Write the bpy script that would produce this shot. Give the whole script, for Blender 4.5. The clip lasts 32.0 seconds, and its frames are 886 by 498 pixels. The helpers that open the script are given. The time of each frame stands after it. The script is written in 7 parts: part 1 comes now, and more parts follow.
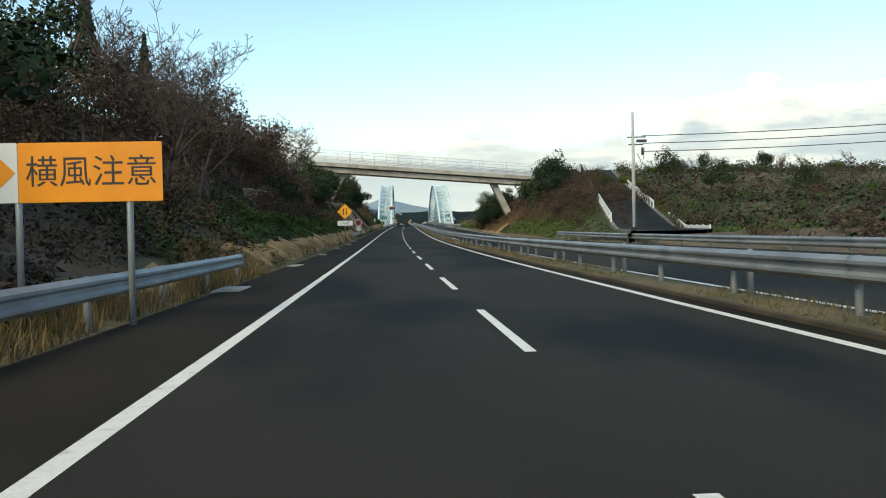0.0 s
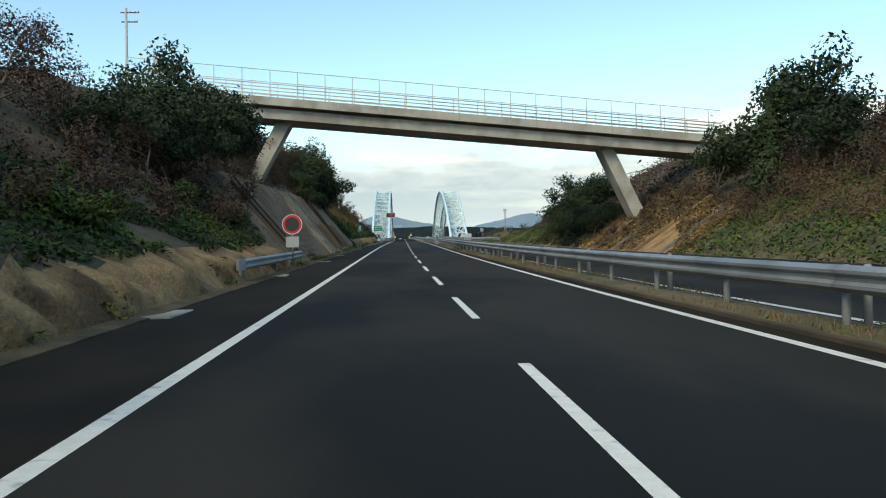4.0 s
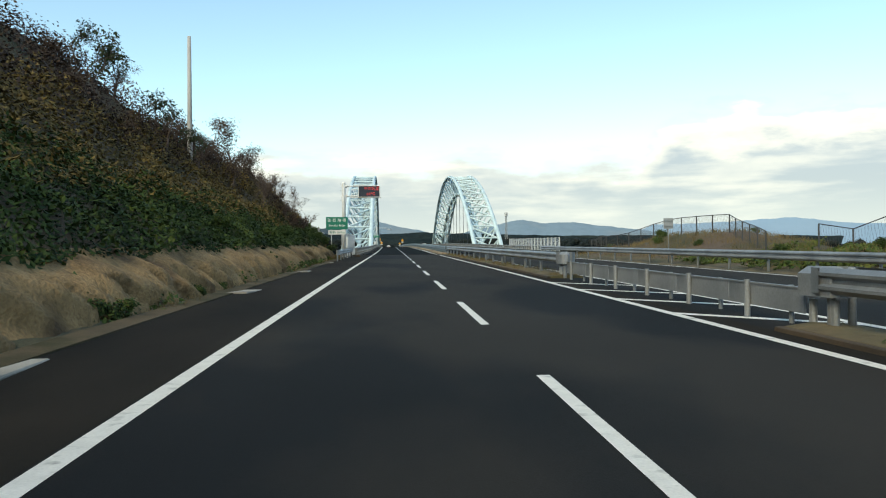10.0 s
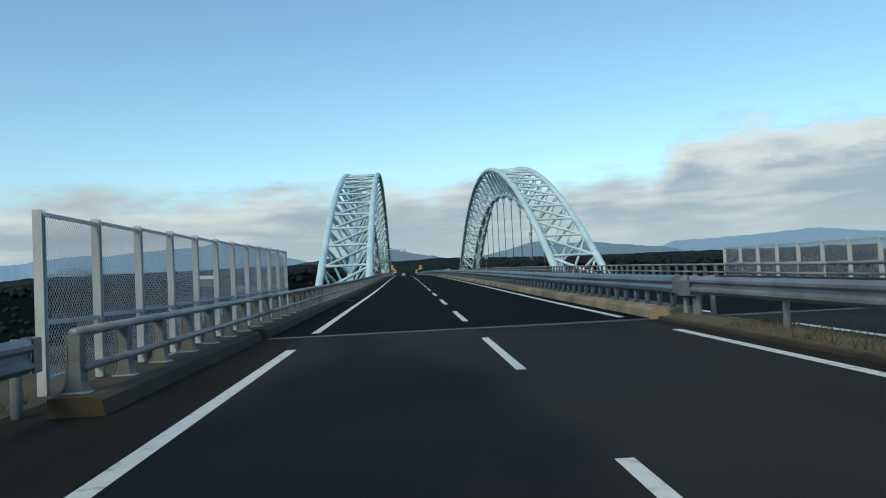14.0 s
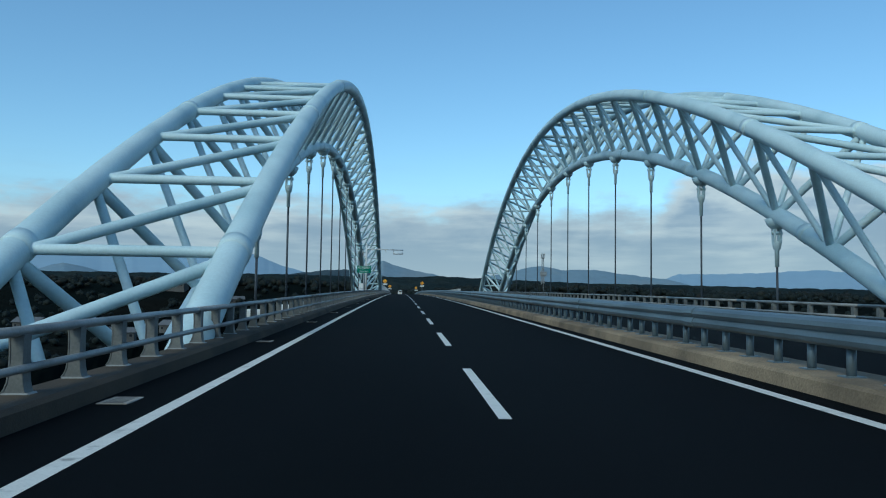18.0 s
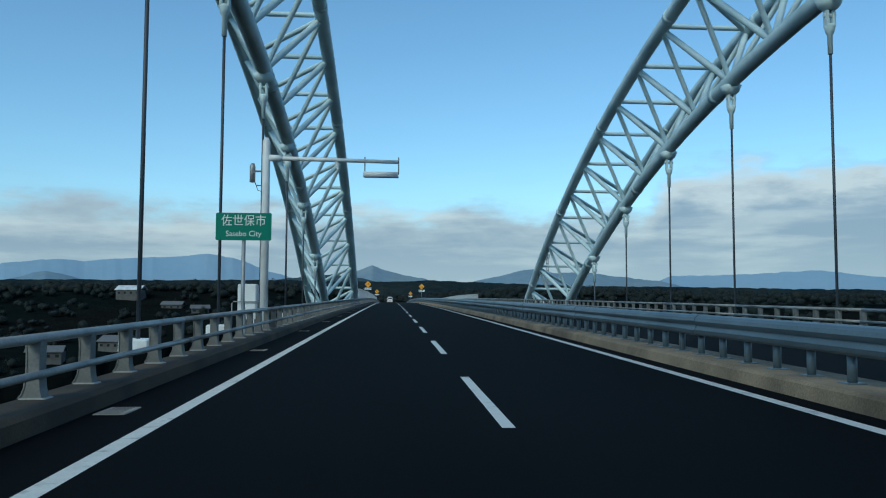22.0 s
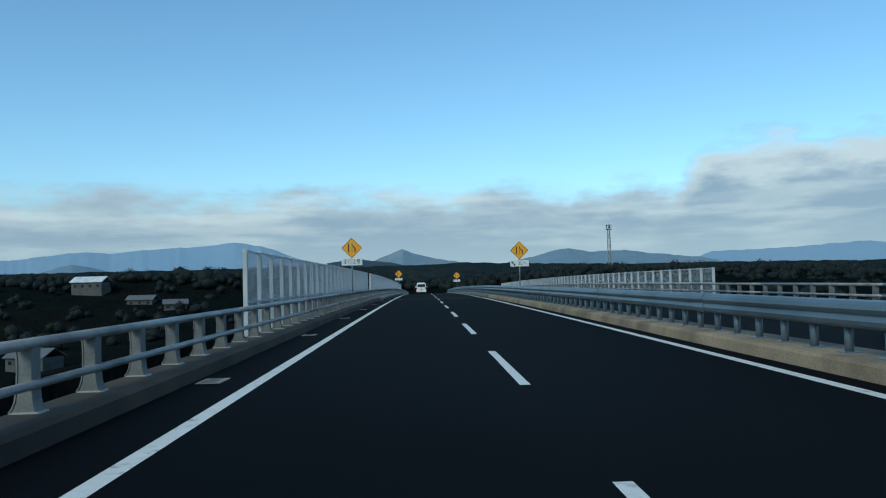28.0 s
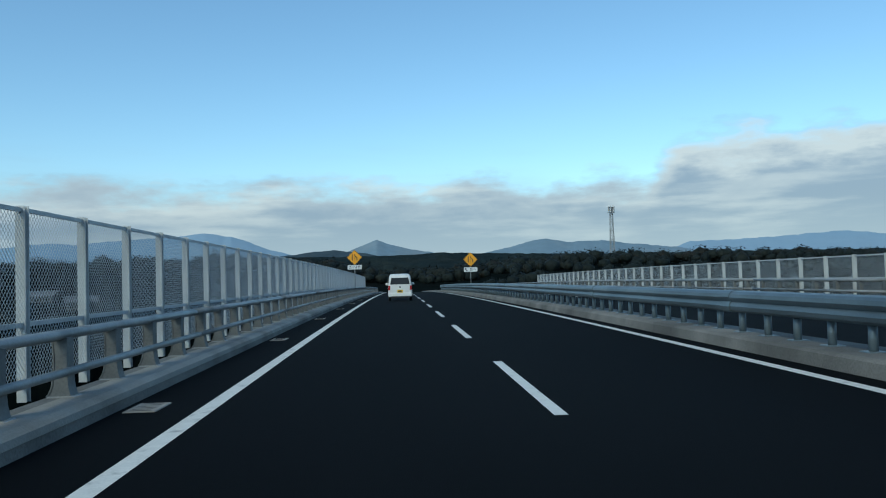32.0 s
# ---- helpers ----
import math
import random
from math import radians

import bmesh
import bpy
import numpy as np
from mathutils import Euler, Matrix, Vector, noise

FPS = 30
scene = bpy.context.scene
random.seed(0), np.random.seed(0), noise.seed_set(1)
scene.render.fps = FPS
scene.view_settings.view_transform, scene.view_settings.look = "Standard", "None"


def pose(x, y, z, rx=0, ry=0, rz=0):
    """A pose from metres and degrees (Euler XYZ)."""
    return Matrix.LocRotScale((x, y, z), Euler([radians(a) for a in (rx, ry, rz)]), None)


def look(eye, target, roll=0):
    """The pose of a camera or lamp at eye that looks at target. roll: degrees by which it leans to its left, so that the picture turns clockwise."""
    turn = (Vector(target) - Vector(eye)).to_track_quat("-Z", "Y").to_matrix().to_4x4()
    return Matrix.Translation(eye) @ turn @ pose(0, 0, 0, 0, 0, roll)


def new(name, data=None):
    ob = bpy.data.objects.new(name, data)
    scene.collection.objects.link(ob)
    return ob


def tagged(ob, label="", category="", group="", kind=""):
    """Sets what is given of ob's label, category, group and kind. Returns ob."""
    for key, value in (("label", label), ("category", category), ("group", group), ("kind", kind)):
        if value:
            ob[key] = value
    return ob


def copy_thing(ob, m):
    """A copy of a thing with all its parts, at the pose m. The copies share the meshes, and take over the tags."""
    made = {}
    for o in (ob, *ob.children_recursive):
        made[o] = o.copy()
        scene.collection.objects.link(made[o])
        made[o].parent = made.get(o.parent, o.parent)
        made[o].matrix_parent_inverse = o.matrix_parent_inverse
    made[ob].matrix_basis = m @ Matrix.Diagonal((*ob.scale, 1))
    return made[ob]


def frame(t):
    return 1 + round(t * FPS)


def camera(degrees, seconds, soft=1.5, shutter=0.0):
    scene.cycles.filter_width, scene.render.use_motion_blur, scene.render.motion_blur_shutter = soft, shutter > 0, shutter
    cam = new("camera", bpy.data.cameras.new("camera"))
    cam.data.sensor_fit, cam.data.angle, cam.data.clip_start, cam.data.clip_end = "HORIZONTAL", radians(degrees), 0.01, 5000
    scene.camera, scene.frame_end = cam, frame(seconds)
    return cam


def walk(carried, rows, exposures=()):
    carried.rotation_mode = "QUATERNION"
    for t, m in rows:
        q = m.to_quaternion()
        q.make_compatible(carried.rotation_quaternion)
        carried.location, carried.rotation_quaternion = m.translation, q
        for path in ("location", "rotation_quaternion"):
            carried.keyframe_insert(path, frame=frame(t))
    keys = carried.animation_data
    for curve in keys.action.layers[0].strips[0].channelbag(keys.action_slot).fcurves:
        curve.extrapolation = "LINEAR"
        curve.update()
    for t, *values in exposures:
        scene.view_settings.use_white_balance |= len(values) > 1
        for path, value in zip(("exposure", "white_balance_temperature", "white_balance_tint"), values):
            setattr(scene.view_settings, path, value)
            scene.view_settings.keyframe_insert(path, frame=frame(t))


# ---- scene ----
cam = camera(55.68, 32.0, soft=1.1)
PATH = [
    (0.0, pose(1.955, 0.978, 1.319, 88.94, 1.22, -3.94)),
    (0.5, pose(1.982, 10.416, 1.330, 89.30, 1.64, -4.18)),
    (1.0, pose(2.018, 19.868, 1.354, 89.38, 1.75, -4.54)),
    (1.5, pose(2.044, 29.385, 1.392, 89.71, 1.41, -4.62)),
    (2.0, pose(2.082, 38.869, 1.442, 89.42, 0.76, -4.47)),
    (2.5, pose(2.173, 48.199, 1.503, 89.76, 0.60, -3.85)),
    (3.0, pose(2.276, 57.494, 1.577, 89.99, 0.93, -4.07)),
    (3.5, pose(2.384, 66.854, 1.664, 89.99, 0.93, -4.07)),
    (5.5, pose(2.959, 104.537, 2.141, 90.29, 0.66, -4.31)),
    (6.0, pose(3.139, 113.949, 2.291, 90.32, 0.66, -4.28)),
    (6.5, pose(3.289, 123.375, 2.449, 90.43, 0.44, -4.64)),
    (7.0, pose(3.449, 132.740, 2.614, 91.04, 0.72, -5.09)),
    (7.5, pose(3.610, 141.946, 2.781, 91.24, 0.88, -4.39)),
    (8.0, pose(3.779, 151.067, 2.950, 91.27, 0.74, -4.65)),
    (8.5, pose(3.888, 160.162, 3.121, 90.99, 0.47, -4.90)),
    (9.0, pose(4.004, 169.183, 3.290, 90.82, 0.29, -5.08)),
    (9.5, pose(4.204, 178.064, 3.456, 90.65, 0.99, -5.00)),
    (10.0, pose(4.410, 186.913, 3.618, 90.48, 0.58, -4.97)),
    (10.5, pose(4.604, 195.815, 3.777, 90.52, 1.28, -5.54)),
    (11.0, pose(4.803, 204.768, 3.932, 90.92, 1.32, -5.68)),
    (11.5, pose(5.033, 213.814, 4.084, 91.17, 1.16, -5.29)),
    (12.0, pose(5.268, 222.914, 4.232, 91.79, 1.85, -4.87)),
    (12.5, pose(5.545, 232.057, 4.379, 92.26, 2.51, -4.31)),
    (13.0, pose(5.822, 241.213, 4.523, 92.35, 2.67, -4.74)),
    (13.5, pose(6.086, 250.340, 4.666, 93.32, 1.36, -3.96)),
    (14.0, pose(6.348, 259.461, 4.809, 92.25, 2.84, -3.88)),
    (14.5, pose(6.622, 268.618, 4.954, 92.25, 2.40, -4.19)),
    (16.5, pose(7.660, 305.236, 5.550, 92.44, 0.06, -5.00)),
    (17.0, pose(7.907, 314.177, 5.701, 92.62, -0.51, -5.55)),
    (17.5, pose(8.171, 322.975, 5.859, 93.17, -1.32, -5.13)),
    (18.0, pose(8.429, 331.733, 6.018, 93.55, -0.84, -4.06)),
    (18.5, pose(8.643, 340.473, 6.177, 94.13, 0.02, -3.09)),
    (19.0, pose(8.858, 349.302, 6.338, 94.04, 1.53, -2.95)),
    (19.5, pose(9.007, 358.462, 6.505, 94.38, 1.44, -3.20)),
    (20.0, pose(9.153, 367.566, 6.669, 94.32, 0.34, -3.45)),
    (20.5, pose(9.309, 376.197, 6.820, 94.33, 0.54, -4.09)),
    (21.0, pose(9.462, 384.686, 6.965, 94.10, -0.32, -4.34)),
    (21.5, pose(9.634, 393.236, 7.105, 93.94, -0.18, -4.80)),
    (22.0, pose(9.806, 401.813, 7.241, 93.86, -0.20, -4.74)),
    (22.5, pose(10.028, 410.457, 7.372, 94.04, -0.55, -4.37)),
    (23.0, pose(10.253, 419.152, 7.498, 94.42, -0.30, -4.34)),
    (23.5, pose(10.461, 427.876, 7.620, 94.68, -0.51, -4.88)),
    (24.0, pose(10.670, 436.683, 7.738, 94.85, -0.14, -4.03)),
    (24.5, pose(10.829, 445.632, 7.853, 94.92, 0.93, -3.44)),
    (25.0, pose(10.988, 454.681, 7.967, 94.76, 0.61, -3.67)),
    (25.5, pose(11.163, 463.821, 8.077, 94.19, 1.42, -3.49)),
    (26.0, pose(11.336, 473.001, 8.185, 93.96, 0.93, -3.19)),
    (26.5, pose(11.481, 482.159, 8.290, 93.79, 1.73, -2.35)),
    (28.5, pose(12.077, 518.783, 8.692, 92.58, 1.35, -2.62)),
    (29.0, pose(12.216, 527.947, 8.784, 92.58, 1.55, -2.34)),
    (29.5, pose(12.365, 537.128, 8.871, 92.53, 1.18, -2.78)),
    (30.0, pose(12.515, 546.290, 8.952, 92.77, 1.90, -3.39)),
    (30.5, pose(12.647, 555.416, 9.026, 93.01, 1.60, -4.45)),
    (31.0, pose(12.780, 564.476, 9.091, 92.46, 1.60, -3.71)),
    (31.5, pose(12.961, 573.404, 9.148, 92.46, 1.95, -3.42)),
    (32.0, pose(13.142, 582.285, 9.195, 92.08, 1.61, -4.31)),
]
CZ = [1.438, 1.435, -0.71, 0.575, -0.788, -0.185, -1.402, -1.264, -0.394, 0, 0]
CX = [0.972, 1.725, 0.556, -0.657, 0.028, -0.204, 0.324, 0.206, 0.063, 0, 0]
EXPOSURES = [(0, 0.7, 7550, -4), (1, 0.66, 7300, -5), (3, 0.56, 7000, -5), (6, 0.72, 7250, -4), (7, 0.72, 7050, -4), (9.8, 0.68, 7500, -4), (11, 0.32, 7000, -5), (12, 0.13, 6700, -6), (13, 0.15, 6350, -7), (14, 0.01, 6250, -7), (17, -0.17, 5850, -9), (18, -0.24, 5400, -11), (19, -0.39, 5500, -11), (21, -0.23, 5450, -12), (22, -0.2, 5450, -12), (25, -0.13, 5450, -12), (29, -0.15, 5500, -11), (32, -0.09, 5700, -10)]
walk(cam, PATH, EXPOSURES)

# ---- light ----
SUN_ELEV, SUN_ROT = radians(38), radians(215)
world = bpy.data.worlds.new("sky")
scene.world = world
world.use_nodes = True
wn, wl = world.node_tree.nodes, world.node_tree.links
wn.clear()


def wnode(kind, **kw):
    n = wn.new(kind)
    for k, v in kw.items():
        n.inputs[k].default_value = v
    return n


w_out = wn.new("ShaderNodeOutputWorld")
w_bg = wn.new("ShaderNodeBackground")
w_bg.inputs["Strength"].default_value = 0.115
w_sky = wn.new("ShaderNodeTexSky")
w_sky.sky_type = "NISHITA"
w_sky.sun_disc = False
w_sky.sun_elevation, w_sky.sun_rotation = SUN_ELEV, SUN_ROT
w_sky.air_density, w_sky.dust_density, w_sky.ozone_density = 1.0, 0.6, 2.0
w_co = wn.new("ShaderNodeTexCoord")
w_sep = wn.new("ShaderNodeSeparateXYZ")
wl.new(w_co.outputs["Generated"], w_sep.inputs[0])


def wmath(op, a, b=0.0, c=0.0):
    n = wn.new("ShaderNodeMath")
    n.operation = op
    for i, v in enumerate((a, b, c)):
        if isinstance(v, (int, float)):
            n.inputs[i].default_value = v
        else:
            wl.new(v, n.inputs[i])
    return n.outputs[0]


def wramp(v, lo, hi):
    n = wn.new("ShaderNodeMapRange")
    n.interpolation_type = "SMOOTHSTEP"
    n.inputs[1].default_value, n.inputs[2].default_value = lo, hi
    wl.new(v, n.inputs[0])
    return n.outputs[0]


def wnoise(kx, kz, scale, detail, rough=0.55, off=0.0):
    """Cloud noise over bearing and height, stretched sideways."""
    c = wn.new("ShaderNodeCombineXYZ")
    wl.new(wmath("MULTIPLY_ADD", azim, kx, off), c.inputs[0])
    wl.new(wmath("MULTIPLY", elev, kz), c.inputs[1])
    n = wn.new("ShaderNodeTexNoise")
    n.inputs["Scale"].default_value, n.inputs["Detail"].default_value = scale, detail
    n.inputs["Roughness"].default_value = rough
    wl.new(c.outputs[0], n.inputs["Vector"])
    return n.outputs["Fac"]


# clouds: a grey bank low all round, with a brighter cumulus to the north-east
elev = w_sep.outputs["Z"]
azim = wmath("ARCTAN2", w_sep.outputs["X"], w_sep.outputs["Y"])
billow = wnoise(1.0, 2.4, 13.0, 8.0)
rolls = wnoise(1.0, 6.5, 5.0, 7.0, 0.55, 3.1)
wisps = wnoise(1.0, 7.0, 4.0, 5.0, 0.5, 8.3)
cumulus = wramp(azim, 0.31, 0.36)
edge = wmath("ADD", wmath("MULTIPLY_ADD", wisps, 0.05, 0.097), wmath("MULTIPLY", cumulus, 0.04))
depth = wmath("ADD", wmath("SUBTRACT", edge, elev), wmath("MULTIPLY_ADD", billow, 0.09, -0.045))
bank = wmath("MULTIPLY", wramp(depth, -0.008, 0.03), 0.9)
veil = wmath("MULTIPLY", wramp(wmath("ADD", wmath("SUBTRACT", 0.15, elev), wmath("MULTIPLY_ADD", wisps, 0.16, -0.08)), 0.0, 0.1), 0.35)
cloud_fac = wmath("MAXIMUM", bank, veil)
# sunlit tops and grey undersides
crest = wmath("MULTIPLY", wmath("MULTIPLY", wramp(depth, 0.0, 0.016), wmath("SUBTRACT", 1.0, wramp(depth, 0.022, 0.055))), wmath("MULTIPLY_ADD", cumulus, 0.55, 0.4))
lit = wmath("MULTIPLY", wramp(rolls, 0.44, 0.66), 0.62)
shade = wmath("MINIMUM", wmath("ADD", crest, wmath("MULTIPLY", lit, wmath("MULTIPLY_ADD", billow, 1.4, 0.2))), 1.0)
w_cc = wn.new("ShaderNodeMix")
w_cc.data_type = "RGBA"
w_cc.inputs["A"].default_value = (2.95, 3.25, 4.1, 1)
w_cc.inputs["B"].default_value = (6.5, 6.1, 6.1, 1)
wl.new(shade, w_cc.inputs["Factor"])
w_mix = wn.new("ShaderNodeMix")
w_mix.data_type = "RGBA"
wl.new(cloud_fac, w_mix.inputs["Factor"])
w_hs = wn.new("ShaderNodeHueSaturation")
w_hs.inputs["Saturation"].default_value = 1.0
w_hs.inputs["Value"].default_value = 1.38
w_tone = wn.new("ShaderNodeMix")
w_tone.data_type, w_tone.blend_type = "RGBA", "MULTIPLY"
w_tone.inputs["Factor"].default_value = 1.0
w_tone.inputs["B"].default_value = (0.98, 1.01, 1.03, 1)
wl.new(w_sky.outputs[0], w_tone.inputs["A"])
wl.new(w_tone.outputs["Result"], w_hs.inputs["Color"])
wl.new(w_hs.outputs[0], w_mix.inputs["A"])
# pale haze towards the horizon
w_hz = wn.new("ShaderNodeMix")
w_hz.data_type = "RGBA"
w_hz.inputs["B"].default_value = (4.3, 4.7, 5.5, 1)
wl.new(wmath("MULTIPLY", wmath("SUBTRACT", 1.0, wramp(elev, 0.01, 0.085)), 0.65), w_hz.inputs["Factor"])
wl.new(w_cc.outputs["Result"], w_hz.inputs["A"])
wl.new(w_hz.outputs["Result"], w_mix.inputs["B"])
wl.new(w_mix.outputs["Result"], w_bg.inputs["Color"])
wl.new(w_bg.outputs[0], w_out.inputs["Surface"])

sun_data = bpy.data.lights.new("sun", "SUN")
sun_data.energy, sun_data.angle, sun_data.color = 1.8, radians(22), (1.0, 0.85, 0.66)
sun = new("sun", sun_data)
sun_way = Vector((math.sin(SUN_ROT) * math.cos(SUN_ELEV), math.cos(SUN_ROT) * math.cos(SUN_ELEV), math.sin(SUN_ELEV)))
sun.matrix_world = look(sun_way * 50, (0, 0, 0))

# ---- the line of the road: gentle curve and climb ----
GRID_Y = np.arange(-400.0, 2001.0, 5.0)


def integrate(knots, values):
    k = np.interp(GRID_Y, knots, values) * 1e-4
    k[GRID_Y < -20] = 0
    s = np.cumsum(k) * 5
    s -= np.interp(0, GRID_Y, s)
    z = np.cumsum(s) * 5
    return z - np.interp(0, GRID_Y, z)


KNOTS = np.arange(0, 1001, 100.0)
Z_LINE = integrate(KNOTS, CZ)
X_LINE = integrate(KNOTS, CX)


def XR(y):
    return float(np.interp(y, GRID_Y, X_LINE))


def ZR(y):
    return float(np.interp(y, GRID_Y, Z_LINE))


# crossfall of the carriageway on the bridge, by place along the road
FALL_Y, FALL = (290, 314, 350, 367, 385, 402, 419, 470, 560), (0, 0.013, 0.012, 0.008, 0.0065, 0.005, 0.004, 0.003, 0)


def W(x, y, z):
    return (x + XR(y), y, z + ZR(y) + float(np.interp(y, FALL_Y, FALL)) * (min(8.0, max(-2.0, x)) - 3.5))


def place(x, y, z=0.0, rz=0.0):
    h = math.degrees(math.atan2(XR(y + 1) - XR(y - 1), 2))
    return pose(*W(x, y, z), 0, 0, rz - h)


# ---- materials ----
def material(name, colour, rough=0.7, metal=0.0, vary=0.15, scale=3.0, fine=60.0, bump=0.15, spec=0.5, alt=None, alt_scale=0.4, alt_lo=0.45, alt_hi=0.65, rand=0.0, dist=0.02, stretch=1.0):
    """Two scales of variation: broad patches towards alt and fine grain; optional per-object change."""
    m = bpy.data.materials.new(name)
    m.use_nodes = True
    nt = m.node_tree
    n, l = nt.nodes, nt.links
    b = n["Principled BSDF"]
    b.inputs["Roughness"].default_value, b.inputs["Metallic"].default_value = rough, metal
    b.inputs["Specular IOR Level"].default_value = spec
    co = n.new("ShaderNodeTexCoord")
    big = n.new("ShaderNodeTexNoise")
    big.inputs["Scale"].default_value, big.inputs["Detail"].default_value = alt_scale, 6
    way = n.new("ShaderNodeMapping")
    way.inputs["Scale"].default_value = (1, stretch, 1)
    l.new(co.outputs["Object"], way.inputs[0])
    l.new(way.outputs[0], big.inputs["Vector"])
    mid = n.new("ShaderNodeTexNoise")
    mid.inputs["Scale"].default_value, mid.inputs["Detail"].default_value = scale, 5
    l.new(way.outputs[0], mid.inputs["Vector"])
    fin = n.new("ShaderNodeTexNoise")
    fin.inputs["Scale"].default_value, fin.inputs["Detail"].default_value = fine, 3
    l.new(co.outputs["Object"], fin.inputs["Vector"])
    ramp = n.new("ShaderNodeMapRange")
    ramp.inputs[1].default_value, ramp.inputs[2].default_value = alt_lo, alt_hi
    l.new(big.outputs["Fac"], ramp.inputs[0])
    mx = n.new("ShaderNodeMix")
    mx.data_type = "RGBA"
    mx.inputs["A"].default_value = (*colour, 1)
    mx.inputs["B"].default_value = (*(alt or [c * 0.8 for c in colour]), 1)
    l.new(ramp.outputs[0], mx.inputs["Factor"])
    addn = n.new("ShaderNodeMath")
    addn.operation = "ADD"
    l.new(mid.outputs["Fac"], addn.inputs[0])
    l.new(fin.outputs["Fac"], addn.inputs[1])
    vr = n.new("ShaderNodeMapRange")
    vr.inputs[1].default_value, vr.inputs[2].default_value = 0.6, 1.4
    vr.inputs[3].default_value, vr.inputs[4].default_value = 1 - vary, 1 + vary
    l.new(addn.outputs[0], vr.inputs[0])
    val = vr.outputs[0]
    if rand:
        oi = n.new("ShaderNodeObjectInfo")
        rr = n.new("ShaderNodeMapRange")
        rr.inputs[3].default_value, rr.inputs[4].default_value = 1 - rand, 1 + rand
        l.new(oi.outputs["Random"], rr.inputs[0])
        mm = n.new("ShaderNodeMath")
        mm.operation = "MULTIPLY"
        l.new(val, mm.inputs[0])
        l.new(rr.outputs[0], mm.inputs[1])
        val = mm.outputs[0]
    hs = n.new("ShaderNodeHueSaturation")
    l.new(val, hs.inputs["Value"])
    l.new(mx.outputs["Result"], hs.inputs["Color"])
    l.new(hs.outputs[0], b.inputs["Base Color"])
    if bump:
        bp = n.new("ShaderNodeBump")
        bp.inputs["Strength"].default_value, bp.inputs["Distance"].default_value = bump, dist
        l.new(addn.outputs[0], bp.inputs["Height"])
        l.new(bp.outputs[0], b.inputs["Normal"])
    return m


def leaf_material(name, colours, rough=0.75):
    """Foliage whose colour changes from leaf to leaf and from plant to plant."""
    m = bpy.data.materials.new(name)
    m.use_nodes = True
    n, l = m.node_tree.nodes, m.node_tree.links
    b = n["Principled BSDF"]
    b.inputs["Roughness"].default_value = rough
    b.inputs["Specular IOR Level"].default_value = 0.2
    geo = n.new("ShaderNodeNewGeometry")
    oi = n.new("ShaderNodeObjectInfo")
    co = n.new("ShaderNodeTexCoord")
    nz = n.new("ShaderNodeTexNoise")
    nz.inputs["Scale"].default_value = 0.35
    l.new(co.outputs["Object"], nz.inputs["Vector"])
    a = n.new("ShaderNodeMath")
    a.operation = "MULTIPLY_ADD"
    a.inputs[1].default_value, a.inputs[2].default_value = 0.4, -0.4
    l.new(geo.outputs["Random Per Island"], a.inputs[0])
    a2 = n.new("ShaderNodeMath")
    a2.operation = "MULTIPLY_ADD"
    a2.inputs[1].default_value = 0.3
    l.new(oi.outputs["Random"], a2.inputs[0])
    l.new(a.outputs[0], a2.inputs[2])
    a3 = n.new("ShaderNodeMath")
    a3.operation = "MULTIPLY_ADD"
    a3.inputs[1].default_value = 1.15
    l.new(nz.outputs["Fac"], a3.inputs[0])
    l.new(a2.outputs[0], a3.inputs[2])
    r = n.new("ShaderNodeValToRGB")
    els = r.color_ramp.elements
    els[0].color, els[1].color = (*colours[0], 1), (*colours[-1], 1)
    els[0].position, els[1].position = 0.1, 0.95
    for i, c in enumerate(colours[1:-1]):
        e = els.new(0.1 + 0.85 * (i + 1) / (len(colours) - 1))
        e.color = (*c, 1)
    l.new(a3.outputs[0], r.inputs[0])
    l.new(r.outputs[0], b.inputs["Base Color"])
    return m


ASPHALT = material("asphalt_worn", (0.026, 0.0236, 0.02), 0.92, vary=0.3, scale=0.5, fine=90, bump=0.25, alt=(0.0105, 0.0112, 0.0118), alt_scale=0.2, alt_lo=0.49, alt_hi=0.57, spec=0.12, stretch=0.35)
SHOULDER = material("asphalt_shoulder", (0.023, 0.0185, 0.0135), 0.94, vary=0.35, scale=0.8, fine=70, bump=0.3, alt=(0.0125, 0.0108, 0.0085), alt_scale=0.3, spec=0.1, stretch=0.4)
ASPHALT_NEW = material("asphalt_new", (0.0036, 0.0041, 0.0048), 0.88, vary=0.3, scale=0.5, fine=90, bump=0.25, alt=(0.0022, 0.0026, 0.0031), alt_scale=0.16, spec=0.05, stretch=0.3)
LINE = material("road_paint", (0.7, 0.675, 0.615), 0.6, vary=0.14, scale=6, fine=45, bump=0.2, alt=(0.33, 0.32, 0.285), alt_scale=5, alt_lo=0.58, alt_hi=0.74)
CONCRETE = material("concrete", (0.34, 0.32, 0.28), 0.88, vary=0.2, scale=1.5, fine=40, bump=0.3, alt=(0.22, 0.2, 0.17), alt_scale=0.5)
CONC_DARK = material("stained_concrete", (0.232, 0.144, 0.08), 0.92, vary=0.45, scale=1.1, fine=22, bump=0.5, alt=(0.1, 0.06, 0.033), alt_scale=0.3, alt_lo=0.42, alt_hi=0.7, stretch=1.6)
KERB = material("kerb_concrete", (0.3, 0.225, 0.14), 0.9, vary=0.4, scale=1.3, fine=30, bump=0.5, alt=(0.14, 0.105, 0.066), alt_scale=0.5, alt_lo=0.42)
